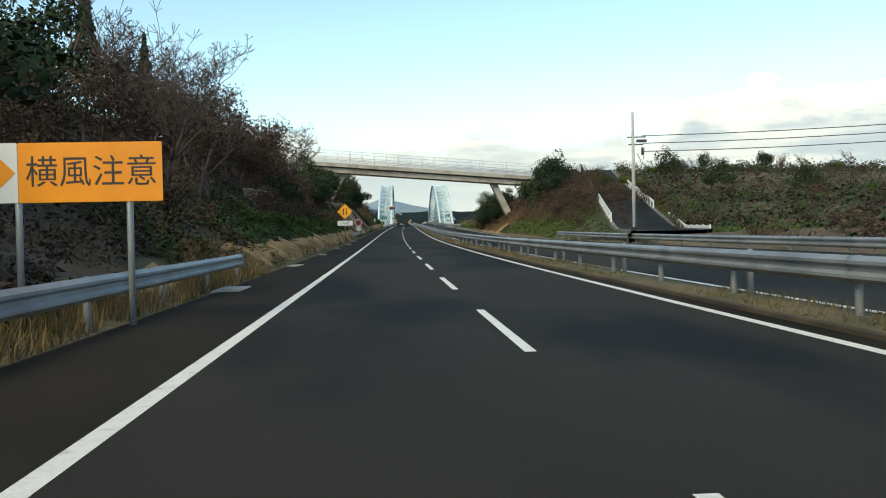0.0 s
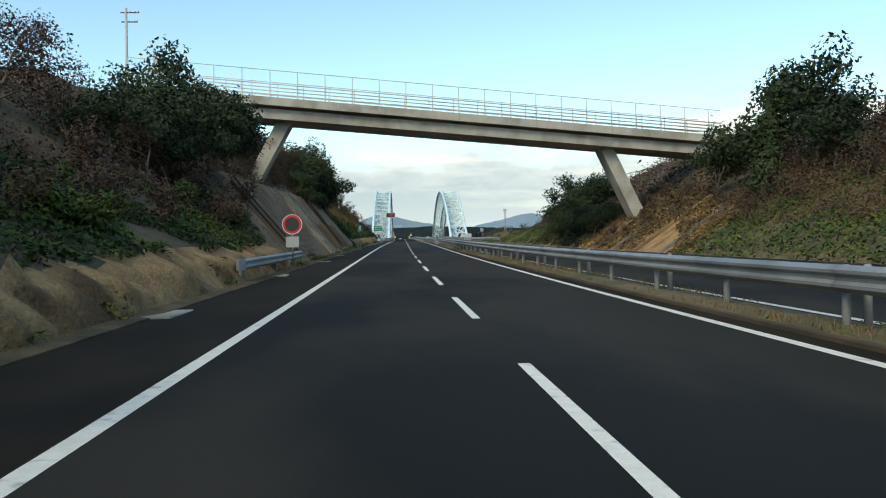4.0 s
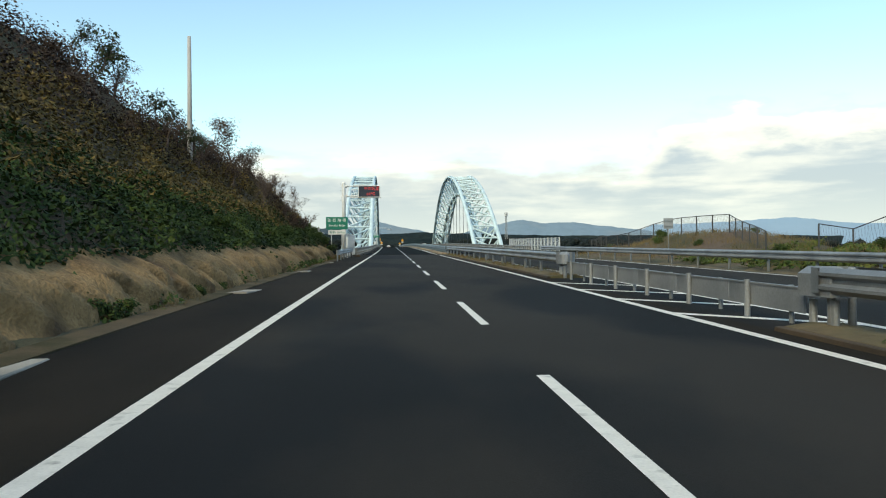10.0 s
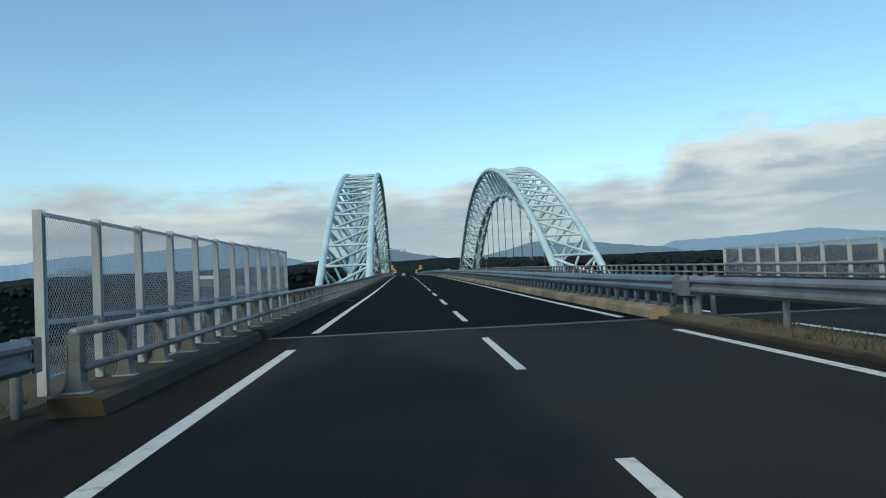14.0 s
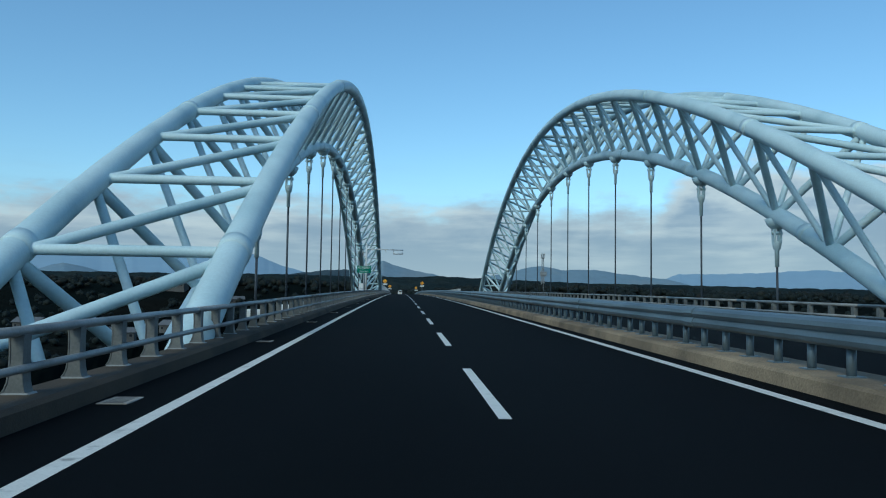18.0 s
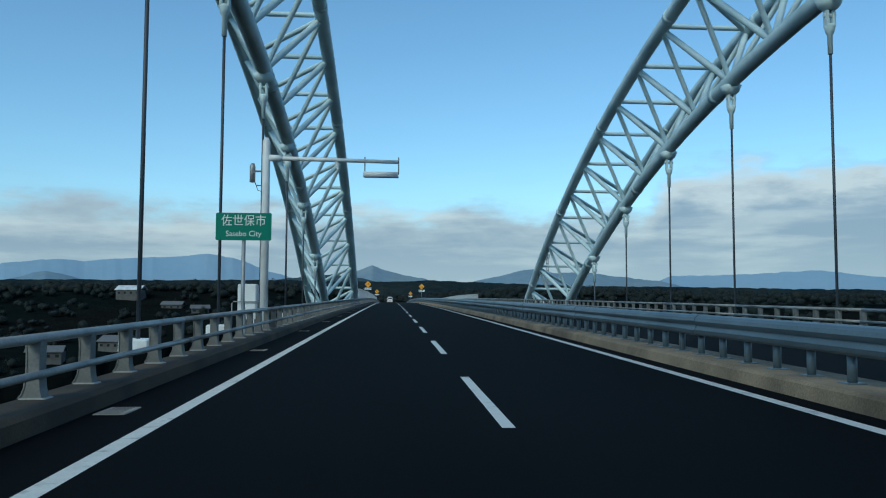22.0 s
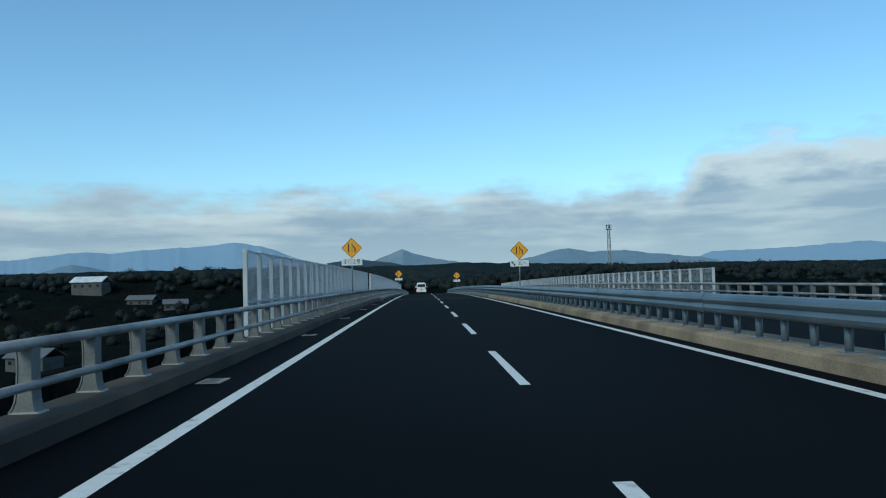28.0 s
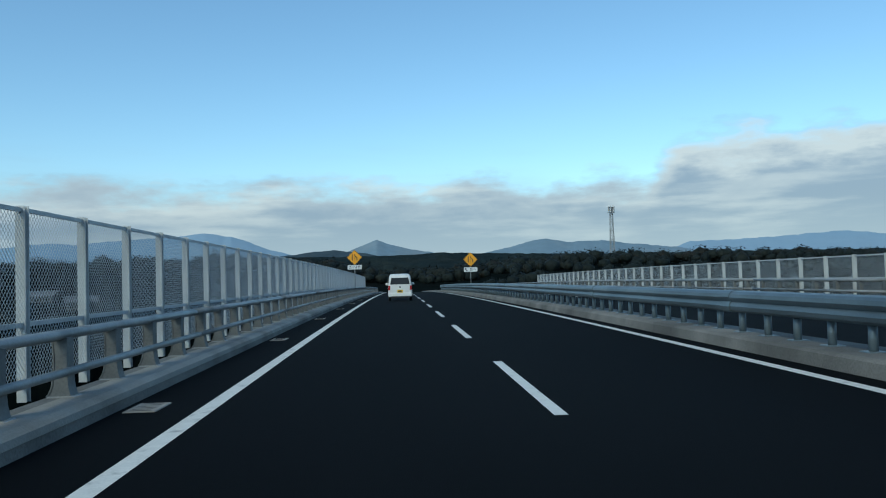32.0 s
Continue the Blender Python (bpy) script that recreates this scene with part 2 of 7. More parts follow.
KERB_PALE = material("kerb_pale", (0.2, 0.19, 0.17), 0.9, vary=0.35, scale=1.2, fine=35, bump=0.4, alt=(0.1, 0.095, 0.085), alt_scale=0.5, alt_lo=0.42)
KERB_DARK = material("kerb_weathered", (0.064, 0.044, 0.024), 0.9, vary=0.4, scale=1.3, fine=40, bump=0.3, alt=(0.024, 0.018, 0.011), alt_scale=0.5, alt_lo=0.42)
JOINT_STEEL = material("worn_joint_steel", (0.15, 0.155, 0.155), 0.6, 0.2, vary=0.25, scale=1.5, fine=40, bump=0.15, alt=(0.08, 0.08, 0.078), alt_scale=0.8)
GALV = material("galvanised_steel", (0.27, 0.285, 0.295), 0.5, 0.35, vary=0.2, scale=2, fine=30, bump=0.05, alt=(0.18, 0.195, 0.205), alt_scale=0.7)
ALU = material("aluminium_rail", (0.3, 0.305, 0.3), 0.5, 0.25, vary=0.2, scale=2, fine=30, bump=0.08, alt=(0.17, 0.175, 0.17), alt_scale=0.8)
# post aluminium darker than the rails: their shade is put into it
ALU_POST_SHADE = material("shaded_rail_post", (0.15, 0.155, 0.15), 0.6, 0.15, vary=0.25, scale=5, fine=30, bump=0.12, alt=(0.08, 0.083, 0.08), alt_scale=1.6, rand=0.15)
BEAM = material("blue_grey_beam", (0.13, 0.165, 0.185), 0.42, 0.25, vary=0.14, scale=1.5, fine=20, bump=0.05, alt=(0.085, 0.11, 0.125), alt_scale=0.4)
ARCH = material("arch_paint", (0.58, 0.7, 0.715), 0.5, 0.0, vary=0.09, scale=0.8, fine=14, bump=0.06, alt=(0.44, 0.57, 0.6), alt_scale=0.35, spec=0.35)
CABLE = material("cable_sheath", (0.05, 0.06, 0.075), 0.55, vary=0.1)
WHITE = material("white_paint", (0.74, 0.75, 0.74), 0.5, vary=0.06, scale=3, fine=30, bump=0.04, alt=(0.6, 0.6, 0.58), alt_scale=1.2)
FENCE = material("fence_paint", (0.5, 0.515, 0.51), 0.55, 0.1, vary=0.1, scale=3, fine=30, bump=0.04, alt=(0.38, 0.395, 0.39), alt_scale=1.1)
WIRE = material("fence_wire", (0.56, 0.59, 0.6), 0.5, 0.2, vary=0.08)
STEEL_DARK = material("dark_steel", (0.05, 0.05, 0.052), 0.6, 0.2, vary=0.15)
POLE = material("pole_concrete", (0.4, 0.39, 0.37), 0.8, vary=0.12, scale=2, fine=50, bump=0.1)
GREEN = material("sign_green", (0.0, 0.16, 0.1), 0.42, vary=0.05, bump=0.0)
ORANGE = material("sign_orange", (0.82, 0.29, 0.01), 0.42, vary=0.05, bump=0.0)
YELLOW = material("sign_yellow", (0.8, 0.36, 0.012), 0.42, vary=0.05, bump=0.0)
SIGN_WHITE = material("sign_white", (0.72, 0.73, 0.71), 0.42, vary=0.05, bump=0.0)
RED = material("sign_red", (0.45, 0.02, 0.03), 0.42, vary=0.05, bump=0.0)
BLACK = material("sign_black", (0.018, 0.018, 0.02), 0.5, vary=0.05, bump=0.0)
SIGN_BACK = material("sign_back", (0.36, 0.37, 0.37), 0.5, 0.4, vary=0.08)
SOIL = material("soil", (0.1, 0.068, 0.041), 0.95, vary=0.35, scale=2.0, fine=26, bump=0.8, alt=(0.045, 0.048, 0.02), alt_scale=0.22, dist=0.06)
VERGE = material("verge_dry_grass", (0.125, 0.096, 0.049), 0.95, vary=0.4, scale=2.5, fine=45, bump=0.7, alt=(0.075, 0.068, 0.032), alt_scale=0.5, dist=0.04)
ROCK = material("cut_rock", (0.33, 0.205, 0.095), 0.93, vary=0.45, scale=1.8, fine=14, bump=0.6, alt=(0.12, 0.072, 0.037), alt_scale=0.7, alt_lo=0.48, alt_hi=0.66, dist=0.12, spec=0.2)
GUTTER = material("gutter_grit", (0.1, 0.074, 0.043), 0.94, vary=0.35, scale=1.5, fine=30, bump=0.3, alt=(0.042, 0.038, 0.017), alt_scale=0.8, spec=0.2)
TARP = material("blue_tarp", (0.035, 0.055, 0.12), 0.65, vary=0.45, scale=3, fine=15, bump=0.6, alt=(0.09, 0.085, 0.075), alt_scale=1.2, alt_lo=0.5, alt_hi=0.62, dist=0.05)
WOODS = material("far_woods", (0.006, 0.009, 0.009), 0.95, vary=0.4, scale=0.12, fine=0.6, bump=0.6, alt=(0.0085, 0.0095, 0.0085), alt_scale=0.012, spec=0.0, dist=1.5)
# hills and mountains: blue distance haze is mixed into their base colours
HILL = material("hazed_hill", (0.185, 0.255, 0.31), 0.95, vary=0.1, scale=0.006, fine=0.03, bump=0.2, alt=(0.24, 0.285, 0.31), alt_scale=0.004, alt_lo=0.52, alt_hi=0.72, spec=0.0, dist=8)
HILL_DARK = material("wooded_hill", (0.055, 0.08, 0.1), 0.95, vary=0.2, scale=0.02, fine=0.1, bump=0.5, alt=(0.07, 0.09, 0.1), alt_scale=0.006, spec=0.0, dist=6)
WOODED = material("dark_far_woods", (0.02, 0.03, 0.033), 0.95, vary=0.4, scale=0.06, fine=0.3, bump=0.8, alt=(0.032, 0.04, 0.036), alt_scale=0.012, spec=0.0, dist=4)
HILL_FAR = material("hazed_mountain", (0.25, 0.355, 0.455), 0.95, vary=0.03, scale=0.004, fine=0.02, bump=0.0, alt=(0.27, 0.365, 0.455), alt_scale=0.0015, spec=0.0, dist=8)
BARK = material("bark", (0.09, 0.07, 0.055), 0.95, vary=0.3, scale=6, fine=40, bump=0.6)
TWIG = material("twigs", (0.085, 0.062, 0.052), 0.95, vary=0.25, scale=5, fine=30, bump=0.2, rand=0.25)
LEAF_DARK = leaf_material("evergreen_leaves", [(0.012, 0.02, 0.012), (0.02, 0.033, 0.016), (0.034, 0.05, 0.02), (0.055, 0.07, 0.028)])
LEAF_BROWN = leaf_material("autumn_leaves", [(0.024, 0.017, 0.0145), (0.046, 0.031, 0.024), (0.075, 0.049, 0.031), (0.12, 0.076, 0.036)])
LEAF_GREEN = leaf_material("slope_leaves", [(0.012, 0.022, 0.008), (0.032, 0.055, 0.013), (0.065, 0.095, 0.02), (0.12, 0.12, 0.028)])
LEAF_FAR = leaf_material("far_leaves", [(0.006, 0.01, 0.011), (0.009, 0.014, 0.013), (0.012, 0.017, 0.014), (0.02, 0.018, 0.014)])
LEAF_OLIVE = leaf_material("olive_leaves", [(0.05, 0.04, 0.018), (0.1, 0.075, 0.028), (0.17, 0.12, 0.038), (0.27, 0.17, 0.045)])
GRASS_DRY = leaf_material("dry_grass", [(0.062, 0.052, 0.021), (0.12, 0.088, 0.039), (0.19, 0.138, 0.065), (0.06, 0.064, 0.023)])


# ---- building helpers ----
def part(name, geo, mat, parent=None, label="", m=None, smooth=False):
    """One mesh object from (verts, faces) or a bmesh, under a parent."""
    if isinstance(geo, bpy.types.Mesh):
        me = geo
    else:
        me = bpy.data.meshes.new(name)
        if isinstance(geo, bmesh.types.BMesh):
            geo.to_mesh(me)
            geo.free()
        else:
            me.from_pydata(geo[0], [], geo[1])
        me.materials.append(mat)
        if smooth:
            me.polygons.foreach_set("use_smooth", [True] * len(me.polygons))
    ob = new(name, me)
    if parent:
        ob.parent = parent
    if m is not None:
        ob.matrix_basis = m
    if label:
        ob["label"] = label
    return ob


def empty(name, m, label, category, group="", kind=""):
    e = new(name)
    e.empty_display_size = 0.2
    e.matrix_basis = m
    return tagged(e, label, category, group, kind)


def join(*geos):
    v, f = [], []
    for g in geos:
        o = len(v)
        v += list(g[0])
        f += [tuple(i + o for i in q) for q in g[1]]
    return v, f


def moved(g, m):
    return [tuple(m @ Vector(p)) for p in g[0]], g[1]


def box(x0, x1, y0, y1, z0, z1, b=0.0):
    """A box with chamfered vertical and top edges where b is given."""
    if b <= 0:
        v = [(x, y, z) for z in (z0, z1) for y in (y0, y1) for x in (x0, x1)]
        return v, [(0, 2, 3, 1), (4, 5, 7, 6), (0, 1, 5, 4), (2, 6, 7, 3), (0, 4, 6, 2), (1, 3, 7, 5)]
    ring = [(x0 + b, y0), (x1 - b, y0), (x1, y0 + b), (x1, y1 - b), (x1 - b, y1), (x0 + b, y1), (x0, y1 - b), (x0, y0 + b)]
    cx, cy = (x0 + x1) / 2, (y0 + y1) / 2
    ins = [(x + (cx - x) * min(1, b / max(abs(cx - x), 1e-6)), y + (cy - y) * min(1, b / max(abs(cy - y), 1e-6))) for x, y in ring]
    v = [(x, y, z0) for x, y in ring] + [(x, y, z1 - b) for x, y in ring] + [(x, y, z1) for x, y in ins]
    f = [tuple(range(7, -1, -1)), tuple(range(16, 24))]
    for k in (0, 8):
        f += [(k + i, k + (i + 1) % 8, k + 8 + (i + 1) % 8, k + 8 + i) for i in range(8)]
    return v, f


def tube(p, q, r0, r1=None, n=8, caps=True):
    p, q = Vector(p), Vector(q)
    r1 = r0 if r1 is None else r1
    a = (q - p).normalized()
    s = a.cross((0, 0, 1) if abs(a.z) < 0.95 else (1, 0, 0)).normalized()
    t = a.cross(s)
    v = []
    for c, r in ((p, r0), (q, r1)):
        v += [tuple(c + s * (r * math.cos(i * math.tau / n)) + t * (r * math.sin(i * math.tau / n))) for i in range(n)]
    f = [(i, n + i, n + (i + 1) % n, (i + 1) % n) for i in range(n)]
    if caps:
        f += [tuple(range(n)), tuple(range(2 * n - 1, n - 1, -1))]
    return v, f


def pipe(pts, r, n=10, closed=False):
    """A round pipe through the points; r is a number or one per point."""
    pts = [Vector(p) for p in pts]
    rs = r if isinstance(r, (list, tuple)) else [r] * len(pts)
    v, f = [], []
    for i, p in enumerate(pts):
        a = (pts[min(i + 1, len(pts) - 1)] - pts[max(i - 1, 0)]).normalized()
        s = a.cross((1, 0, 0) if abs(a.x) < 0.9 else (0, 0, 1)).normalized()
        t = a.cross(s)
        v += [tuple(p + s * (rs[i] * math.cos(j * math.tau / n)) + t * (rs[i] * math.sin(j * math.tau / n))) for j in range(n)]
        if i:
            o = (i - 1) * n
            f += [(o + j, o + n + j, o + n + (j + 1) % n, o + (j + 1) % n) for j in range(n)]
    f += [tuple(range(n)), tuple(range(len(v) - 1, len(v) - n - 1, -1))]
    return v, f


def sweep(section, y0, y1, step=4.0, closed=True):
    """A cross-section of (x, z) points carried along the road from y0 to y1."""
    k = max(1, int(math.ceil((y1 - y0) / step)))
    ys = [y0 + (y1 - y0) * i / k for i in range(k + 1)]
    n = len(section)
    v = [W(x, y, z) for y in ys for x, z in section]
    f = []
    for i in range(k):
        o = i * n
        for j in range(n if closed else n - 1):
            f.append((o + j, o + (j + 1) % n, o + n + (j + 1) % n, o + n + j))
    if closed:
        f += [tuple(range(n - 1, -1, -1)), tuple(range(k * n, k * n + n))]
    return v, f


def flat(section_x0, section_x1, y0, y1, z, step=5.0):
    return sweep([(section_x1, z), (section_x0, z)], y0, y1, step, closed=False)


def text(body, size, mat, parent, m, name="lettering", extrude=0.002, sx=1.0):
    cu = bpy.data.curves.new(name, "FONT")
    cu.body, cu.size, cu.align_x, cu.align_y, cu.extrude = body, size, "CENTER", "CENTER", extrude
    cu.resolution_u = 3
    tmp = bpy.data.objects.new("tmp", cu)
    scene.collection.objects.link(tmp)
    bpy.context.view_layer.update()
    me = bpy.data.meshes.new_from_object(tmp.evaluated_get(bpy.context.evaluated_depsgraph_get()))
    bpy.data.objects.remove(tmp)
    me.materials.clear()
    me.materials.append(mat)
    for v in me.vertices:
        v.co.x *= sx
    ob = new(name, me)
    ob.parent, ob.matrix_basis = parent, m
    return ob


def smoothstep(a, b, x):
    t = min(1.0, max(0.0, (x - a) / (b - a)))
    return t * t * (3 - 2 * t)

# ---- ground ----
# left side, by place along the road: foot of the face, its height, its run, slope above it, top of the slope
LEFT = [(-120, -7.0, 0.1, 1.0, 0.5, 8.0), (5, -5.2, 0.1, 1.0, 0.55, 9.0), (24, -4.0, 0.3, 0.8, 0.62, 10.0), (34, -2.75, 0.95, 0.8, 0.62, 10.0),
        (112, -2.8, 1.0, 0.85, 0.62, 9.5), (119, -3.0, 1.2, 1.2, 0.7, 9.0), (124, -3.0, 5.0, 4.2, 0.6, 11.0), (174.5, -3.2, 5.2, 3.8, 0.75, 13.0),
        (178.5, -3.0, 0.95, 0.7, 0.95, 13.0), (215, -2.9, 1.05, 0.8, 0.95, 10.5), (240, -2.9, 1.1, 0.9, 0.85, 7.5), (254, -2.9, 1.1, 0.6, 0.95, 6.8),
        (259.5, -3.1, 0.9, 0.6, 0.95, 4.4), (262.5, -4.0, 0.5, 0.8, 0.8, 2.6), (265, -5.2, 0.2, 0.8, 0.4, 1.0), (268, -6.0, 0.0, 1.0, 0.1, 0.4), (272, -6.0, 0.0, 1.0, -0.5, -4.0), (284, -3.0, -0.2, 1.0, -1.2, -26.0), (700, -3.0, -0.2, 1.0, -1.2, -25.0),
        (780, -3.0, -0.2, 1.0, -0.8, -15.0), (900, -4.0, 0.1, 1.0, 0.2, 4.0), (1500, -4.0, 0.1, 1.0, 0.2, 12.0)]
RIGHT = [(-120, 17.4, 0.1, 1.0, 0.05, 1.5), (40, 17.4, 0.3, 1.0, 0.06, 1.6), (72, 17.5, 0.4, 1.0, 0.14, 2.6), (92, 17.4, 0.5, 0.6, 0.5, 8.0),
         (118, 17.4, 0.5, 0.6, 0.56, 9.5), (124, 17.6, 3.4, 5.0, 0.62, 9.5), (160, 17.6, 3.6, 5.0, 0.66, 9.5), (168, 17.4, 0.4, 0.6, 0.62, 8.0), (200, 17.4, 0.4, 0.6, 0.34, 2.9),
         (213, 17.4, 0.3, 0.6, 0.16, 1.4), (225, 17.4, 0.1, 0.6, 0.01, 0.2), (231, 17.4, 0.2, 0.6, 0.1, 0.5), (236, 17.4, 0.2, 0.6, 0.32, 1.5), (241, 17.4, 0.2, 0.6, 0.36, 1.7), (247, 17.4, 0.2, 0.6, 0.32, 1.5), (258, 17.4, 0.1, 0.6, 0.2, 0.7), (272, 17.4, 0.0, 0.6, -0.5, -5.0), (284, 17.2, -0.2, 1.0, -1.2, -26.0),
         (574, 17.2, -0.2, 1.0, -1.2, -26.0), (640, 17.2, -0.2, 1.0, -1.0, -14.0), (720, 17.2, -0.1, 1.0, -0.6, -9.0), (820, 18, 0.1, 1.0, 0.1, 0.0), (1500, 18, 0.1, 1.0, 0.15, 12.0)]
LEFT_A, RIGHT_A = np.array(LEFT, float), np.array(RIGHT, float)


def side(table, y):
    return [float(np.interp(y, table[:, 0], table[:, k])) for k in range(1, 6)]


def ramp_z(y):
    return 1.0 + 0.115 * max(0, y - 66)


def ramp_x(y):
    return 22.3 + 0.195 * (y - 66)


def rel_ground(x, y):
    """Height of the ground above the road's line, with the side road's bench cut into it."""
    z = bank_height(x, y)
    if 44 < y < 156 and x > 17:
        d = x - ramp_x(y)
        w = 1 - smoothstep(3.0, 6.5 if d < 0 else 16.0, abs(d))
        w *= smoothstep(44, 54, y) * (1 - smoothstep(148, 156, y))
        z = z * (1 - w) + (ramp_z(y) - 0.25) * w
    if y > 860:
        z += 6.5 * smoothstep(850, 925, y) * math.exp(-((x - 30) / 330) ** 2) * (1 - smoothstep(1150, 1400, y))
    if 25 < y < 200 and x > 20:
        e = smoothstep(3.5, 9.0, x - ramp_x(y)) * smoothstep(25, 45, y) * (1 - smoothstep(150, 200, y))
        low = 1.5 + 0.04 * (y - 40) + 3.6 * smoothstep(98, 126, y)
        z += (low + 0.5 * noise.noise((x * 0.1, y * 0.1, 6)) - z) * e if z > low else 0
    return z


def bank_height(x, y):
    under = -0.06 if y < 276 or y > 700 else -26 * smoothstep(275, 284, y) * (1 - smoothstep(600, 700, y)) - 0.06
    left = x < 7
    foot, fh, run, slope, top = side(LEFT_A if left else RIGHT_A, y)
    d = (foot - x) if left else (x - foot)
    if d < 0:
        edge = -2.15 if left else 16.6
        e = (edge - x) if left else (x - edge)
        if e < 0 or y > 262:
            return under
        return under + 0.06 * smoothstep(0, 0.5, e) - 0.02
    z = fh * min(1.0, d / run)
    n1 = noise.noise((x * 0.9 + 3, y * 0.5, 0))
    if d < run:
        n2 = noise.noise((x * 0.6 + y * 0.5, y * 1.15, 7))
        return z + (0.18 * n1 + 0.5 * n2) * (1 if abs(fh) < 2 else 0.12) * min(1.0, 2.2 * d / run)
    z = fh + slope * (d - run)
    if slope > 0:
        top = max(top, fh)
        z = z if z < top else top + min(3.0, (d - run - (top - fh) / slope) * 0.07)
    else:
        z = max(z, top)
    far = smoothstep(40, 160, d)
    z += noise.noise((x * 0.12, y * 0.12, 4)) * 0.9 * smoothstep(run, run + 4, d)
    if not left and 202 < y < 284:
        z -= 4.0 * smoothstep(25.6, 33.0, x) * smoothstep(202, 216, y)
    z += noise.noise((x * 0.011, y * 0.011, 2)) * (5 if y > 284 else 3) * far
    if y > 284:
        z += (25 if left else 9.5) * smoothstep(140, 430, d) * (1 - smoothstep(560, 720, y))
    return z


def ground_at(x, y):
    return rel_ground(x, y) + ZR(y)


def span(a, b, step):
    return list(np.arange(a, b - 1e-6, step))


gx = [-1500, -1000, -700, -500, -380, -300, -240, -190, -150, -120, -95, -75, -60] + span(-50, -20, 3) + span(-20, -9, 1.2) + span(-9, -2.1, 0.46) + [-2.15, -2.1, 0, 3.5, 7, 8, 9, 12.5, 16.3, 16.6] + span(16.9, 24, 0.6) + span(24, 40, 1.6) + span(40, 60, 4) + [62, 75, 95, 120, 150, 190, 240, 300, 380, 500, 700, 1000, 1500]
gy = [-400, -200, -120, -80] + span(-50, 0, 3) + span(0, 26, 1.3) + span(26, 120, 0.7) + span(120, 178, 1.2) + span(178, 262, 0.7) + span(262, 290, 1.3) + span(290, 600, 12) + span(600, 800, 10) + [820, 850, 900, 960, 1050, 1150, 1300, 1500, 1800, 2400]
gv = [(x + XR(y), y, rel_ground(x, y) + ZR(y)) for y in gy for x in gx]
nx = len(gx)
gf = [(j * nx + i, j * nx + i + 1, j * nx + nx + i + 1, j * nx + nx + i) for j in range(len(gy) - 1) for i in range(nx - 1)]
ground = part("ground", (gv, gf), SOIL, smooth=True)
tagged(ground, "brown soil banks and low land under thin plants", "ground", kind="structure")
ground.data.materials.append(ROCK)
ground.data.materials.append(CONC_DARK)
ground.data.materials.append(VERGE)
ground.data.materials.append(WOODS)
mats = []
for j in range(len(gy) - 1):
    y = (gy[j] + gy[j + 1]) / 2
    lf, rf = side(LEFT_A, y), side(RIGHT_A, y)
    for i in range(nx - 1):
        x = (gx[i] + gx[i + 1]) / 2
        k = 0
        if y < 262 and 0 < lf[0] - x < lf[2] * 1.1:
            k = 2 if 119 < y < 177.5 else 1
        elif y < 262 and 0 < x - rf[0] < rf[2] and 120 < y < 163:
            k = 1
        elif y < 262 and (lf[0] < x < -2.1 or 16.5 < x < rf[0] + 1):
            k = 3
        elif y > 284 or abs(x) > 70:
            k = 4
        mats.append(k)
ground.data.polygons.foreach_set("material_index", mats)

# rough cut rock along the foot of the left bank
def rock_face(y0, y1):
    ys = np.arange(y0, y1, 0.22)
    rows = 9
    v, f = [], []
    for i, y in enumerate(ys):
        foot, fh, run, _, _ = side(LEFT_A, y)
        taper = smoothstep(y0, y0 + 3, y) * (1 - smoothstep(y1 - 3, y1, y))
        hh = (fh + 0.22 * noise.noise((y * 0.45, 3.0, 1.0)) + 0.1 * noise.noise((y * 1.7, 8.0, 1.0))) * max(0.25, taper)
        for r in range(rows):
            u = r / (rows - 1)
            ridge_n = (0.26 - 1.1 * abs(noise.noise((y * 0.5 + u * 0.85, u * 0.25, 4.0)))) * 0.75 + noise.noise((y * 1.1 + u * 1.4, u * 0.5, 6.0)) * 0.2 + noise.noise((y * 2.3 + u * 1.5, u * 1.6, 9.0)) * 0.09 + noise.noise((y * 3.3 + u * 0.7, u * 0.5, 11.0)) * 0.15 + noise.noise((y * 6, u * 4, 2.0)) * 0.03
            fl = (y * 0.8 + u * 0.75 + 0.9 * noise.noise((y * 0.35, u * 0.4, 21.0))) % 1.0
            ridge_n += 0.16 - 0.34 * abs(2 * fl - 1) ** 3
            out = 0.2 + ridge_n * (0.25 + 0.75 * math.sin(u * math.pi)) - (0.45 * max(0.0, u - 0.85) / 0.15)
            v.append(W(foot - run * u + out * taper, y, -0.03 + hh * u + (0.12 if r == rows - 1 else 0)))
        if i:
            o = (i - 1) * rows
            f += [(o + r, o + rows + r, o + rows + r + 1, o + r + 1) for r in range(rows - 1)]
    return tagged(part("rock_face", (v, f), ROCK, smooth=True), "low face of rough brown cut rock below the bank", "rock face", kind="structure")


rock_face(28, 119)
rock_face(178, 262)

# ---- carriageways ----
JOINT_1, JOINT_2 = 277.6, 576.1


def strip(name, x0, x1, y0, y1, z, mat, label, kind="structure", cat="road"):
    return tagged(part(name, flat(x0, x1, y0, y1, z), mat), label, cat, kind=kind)


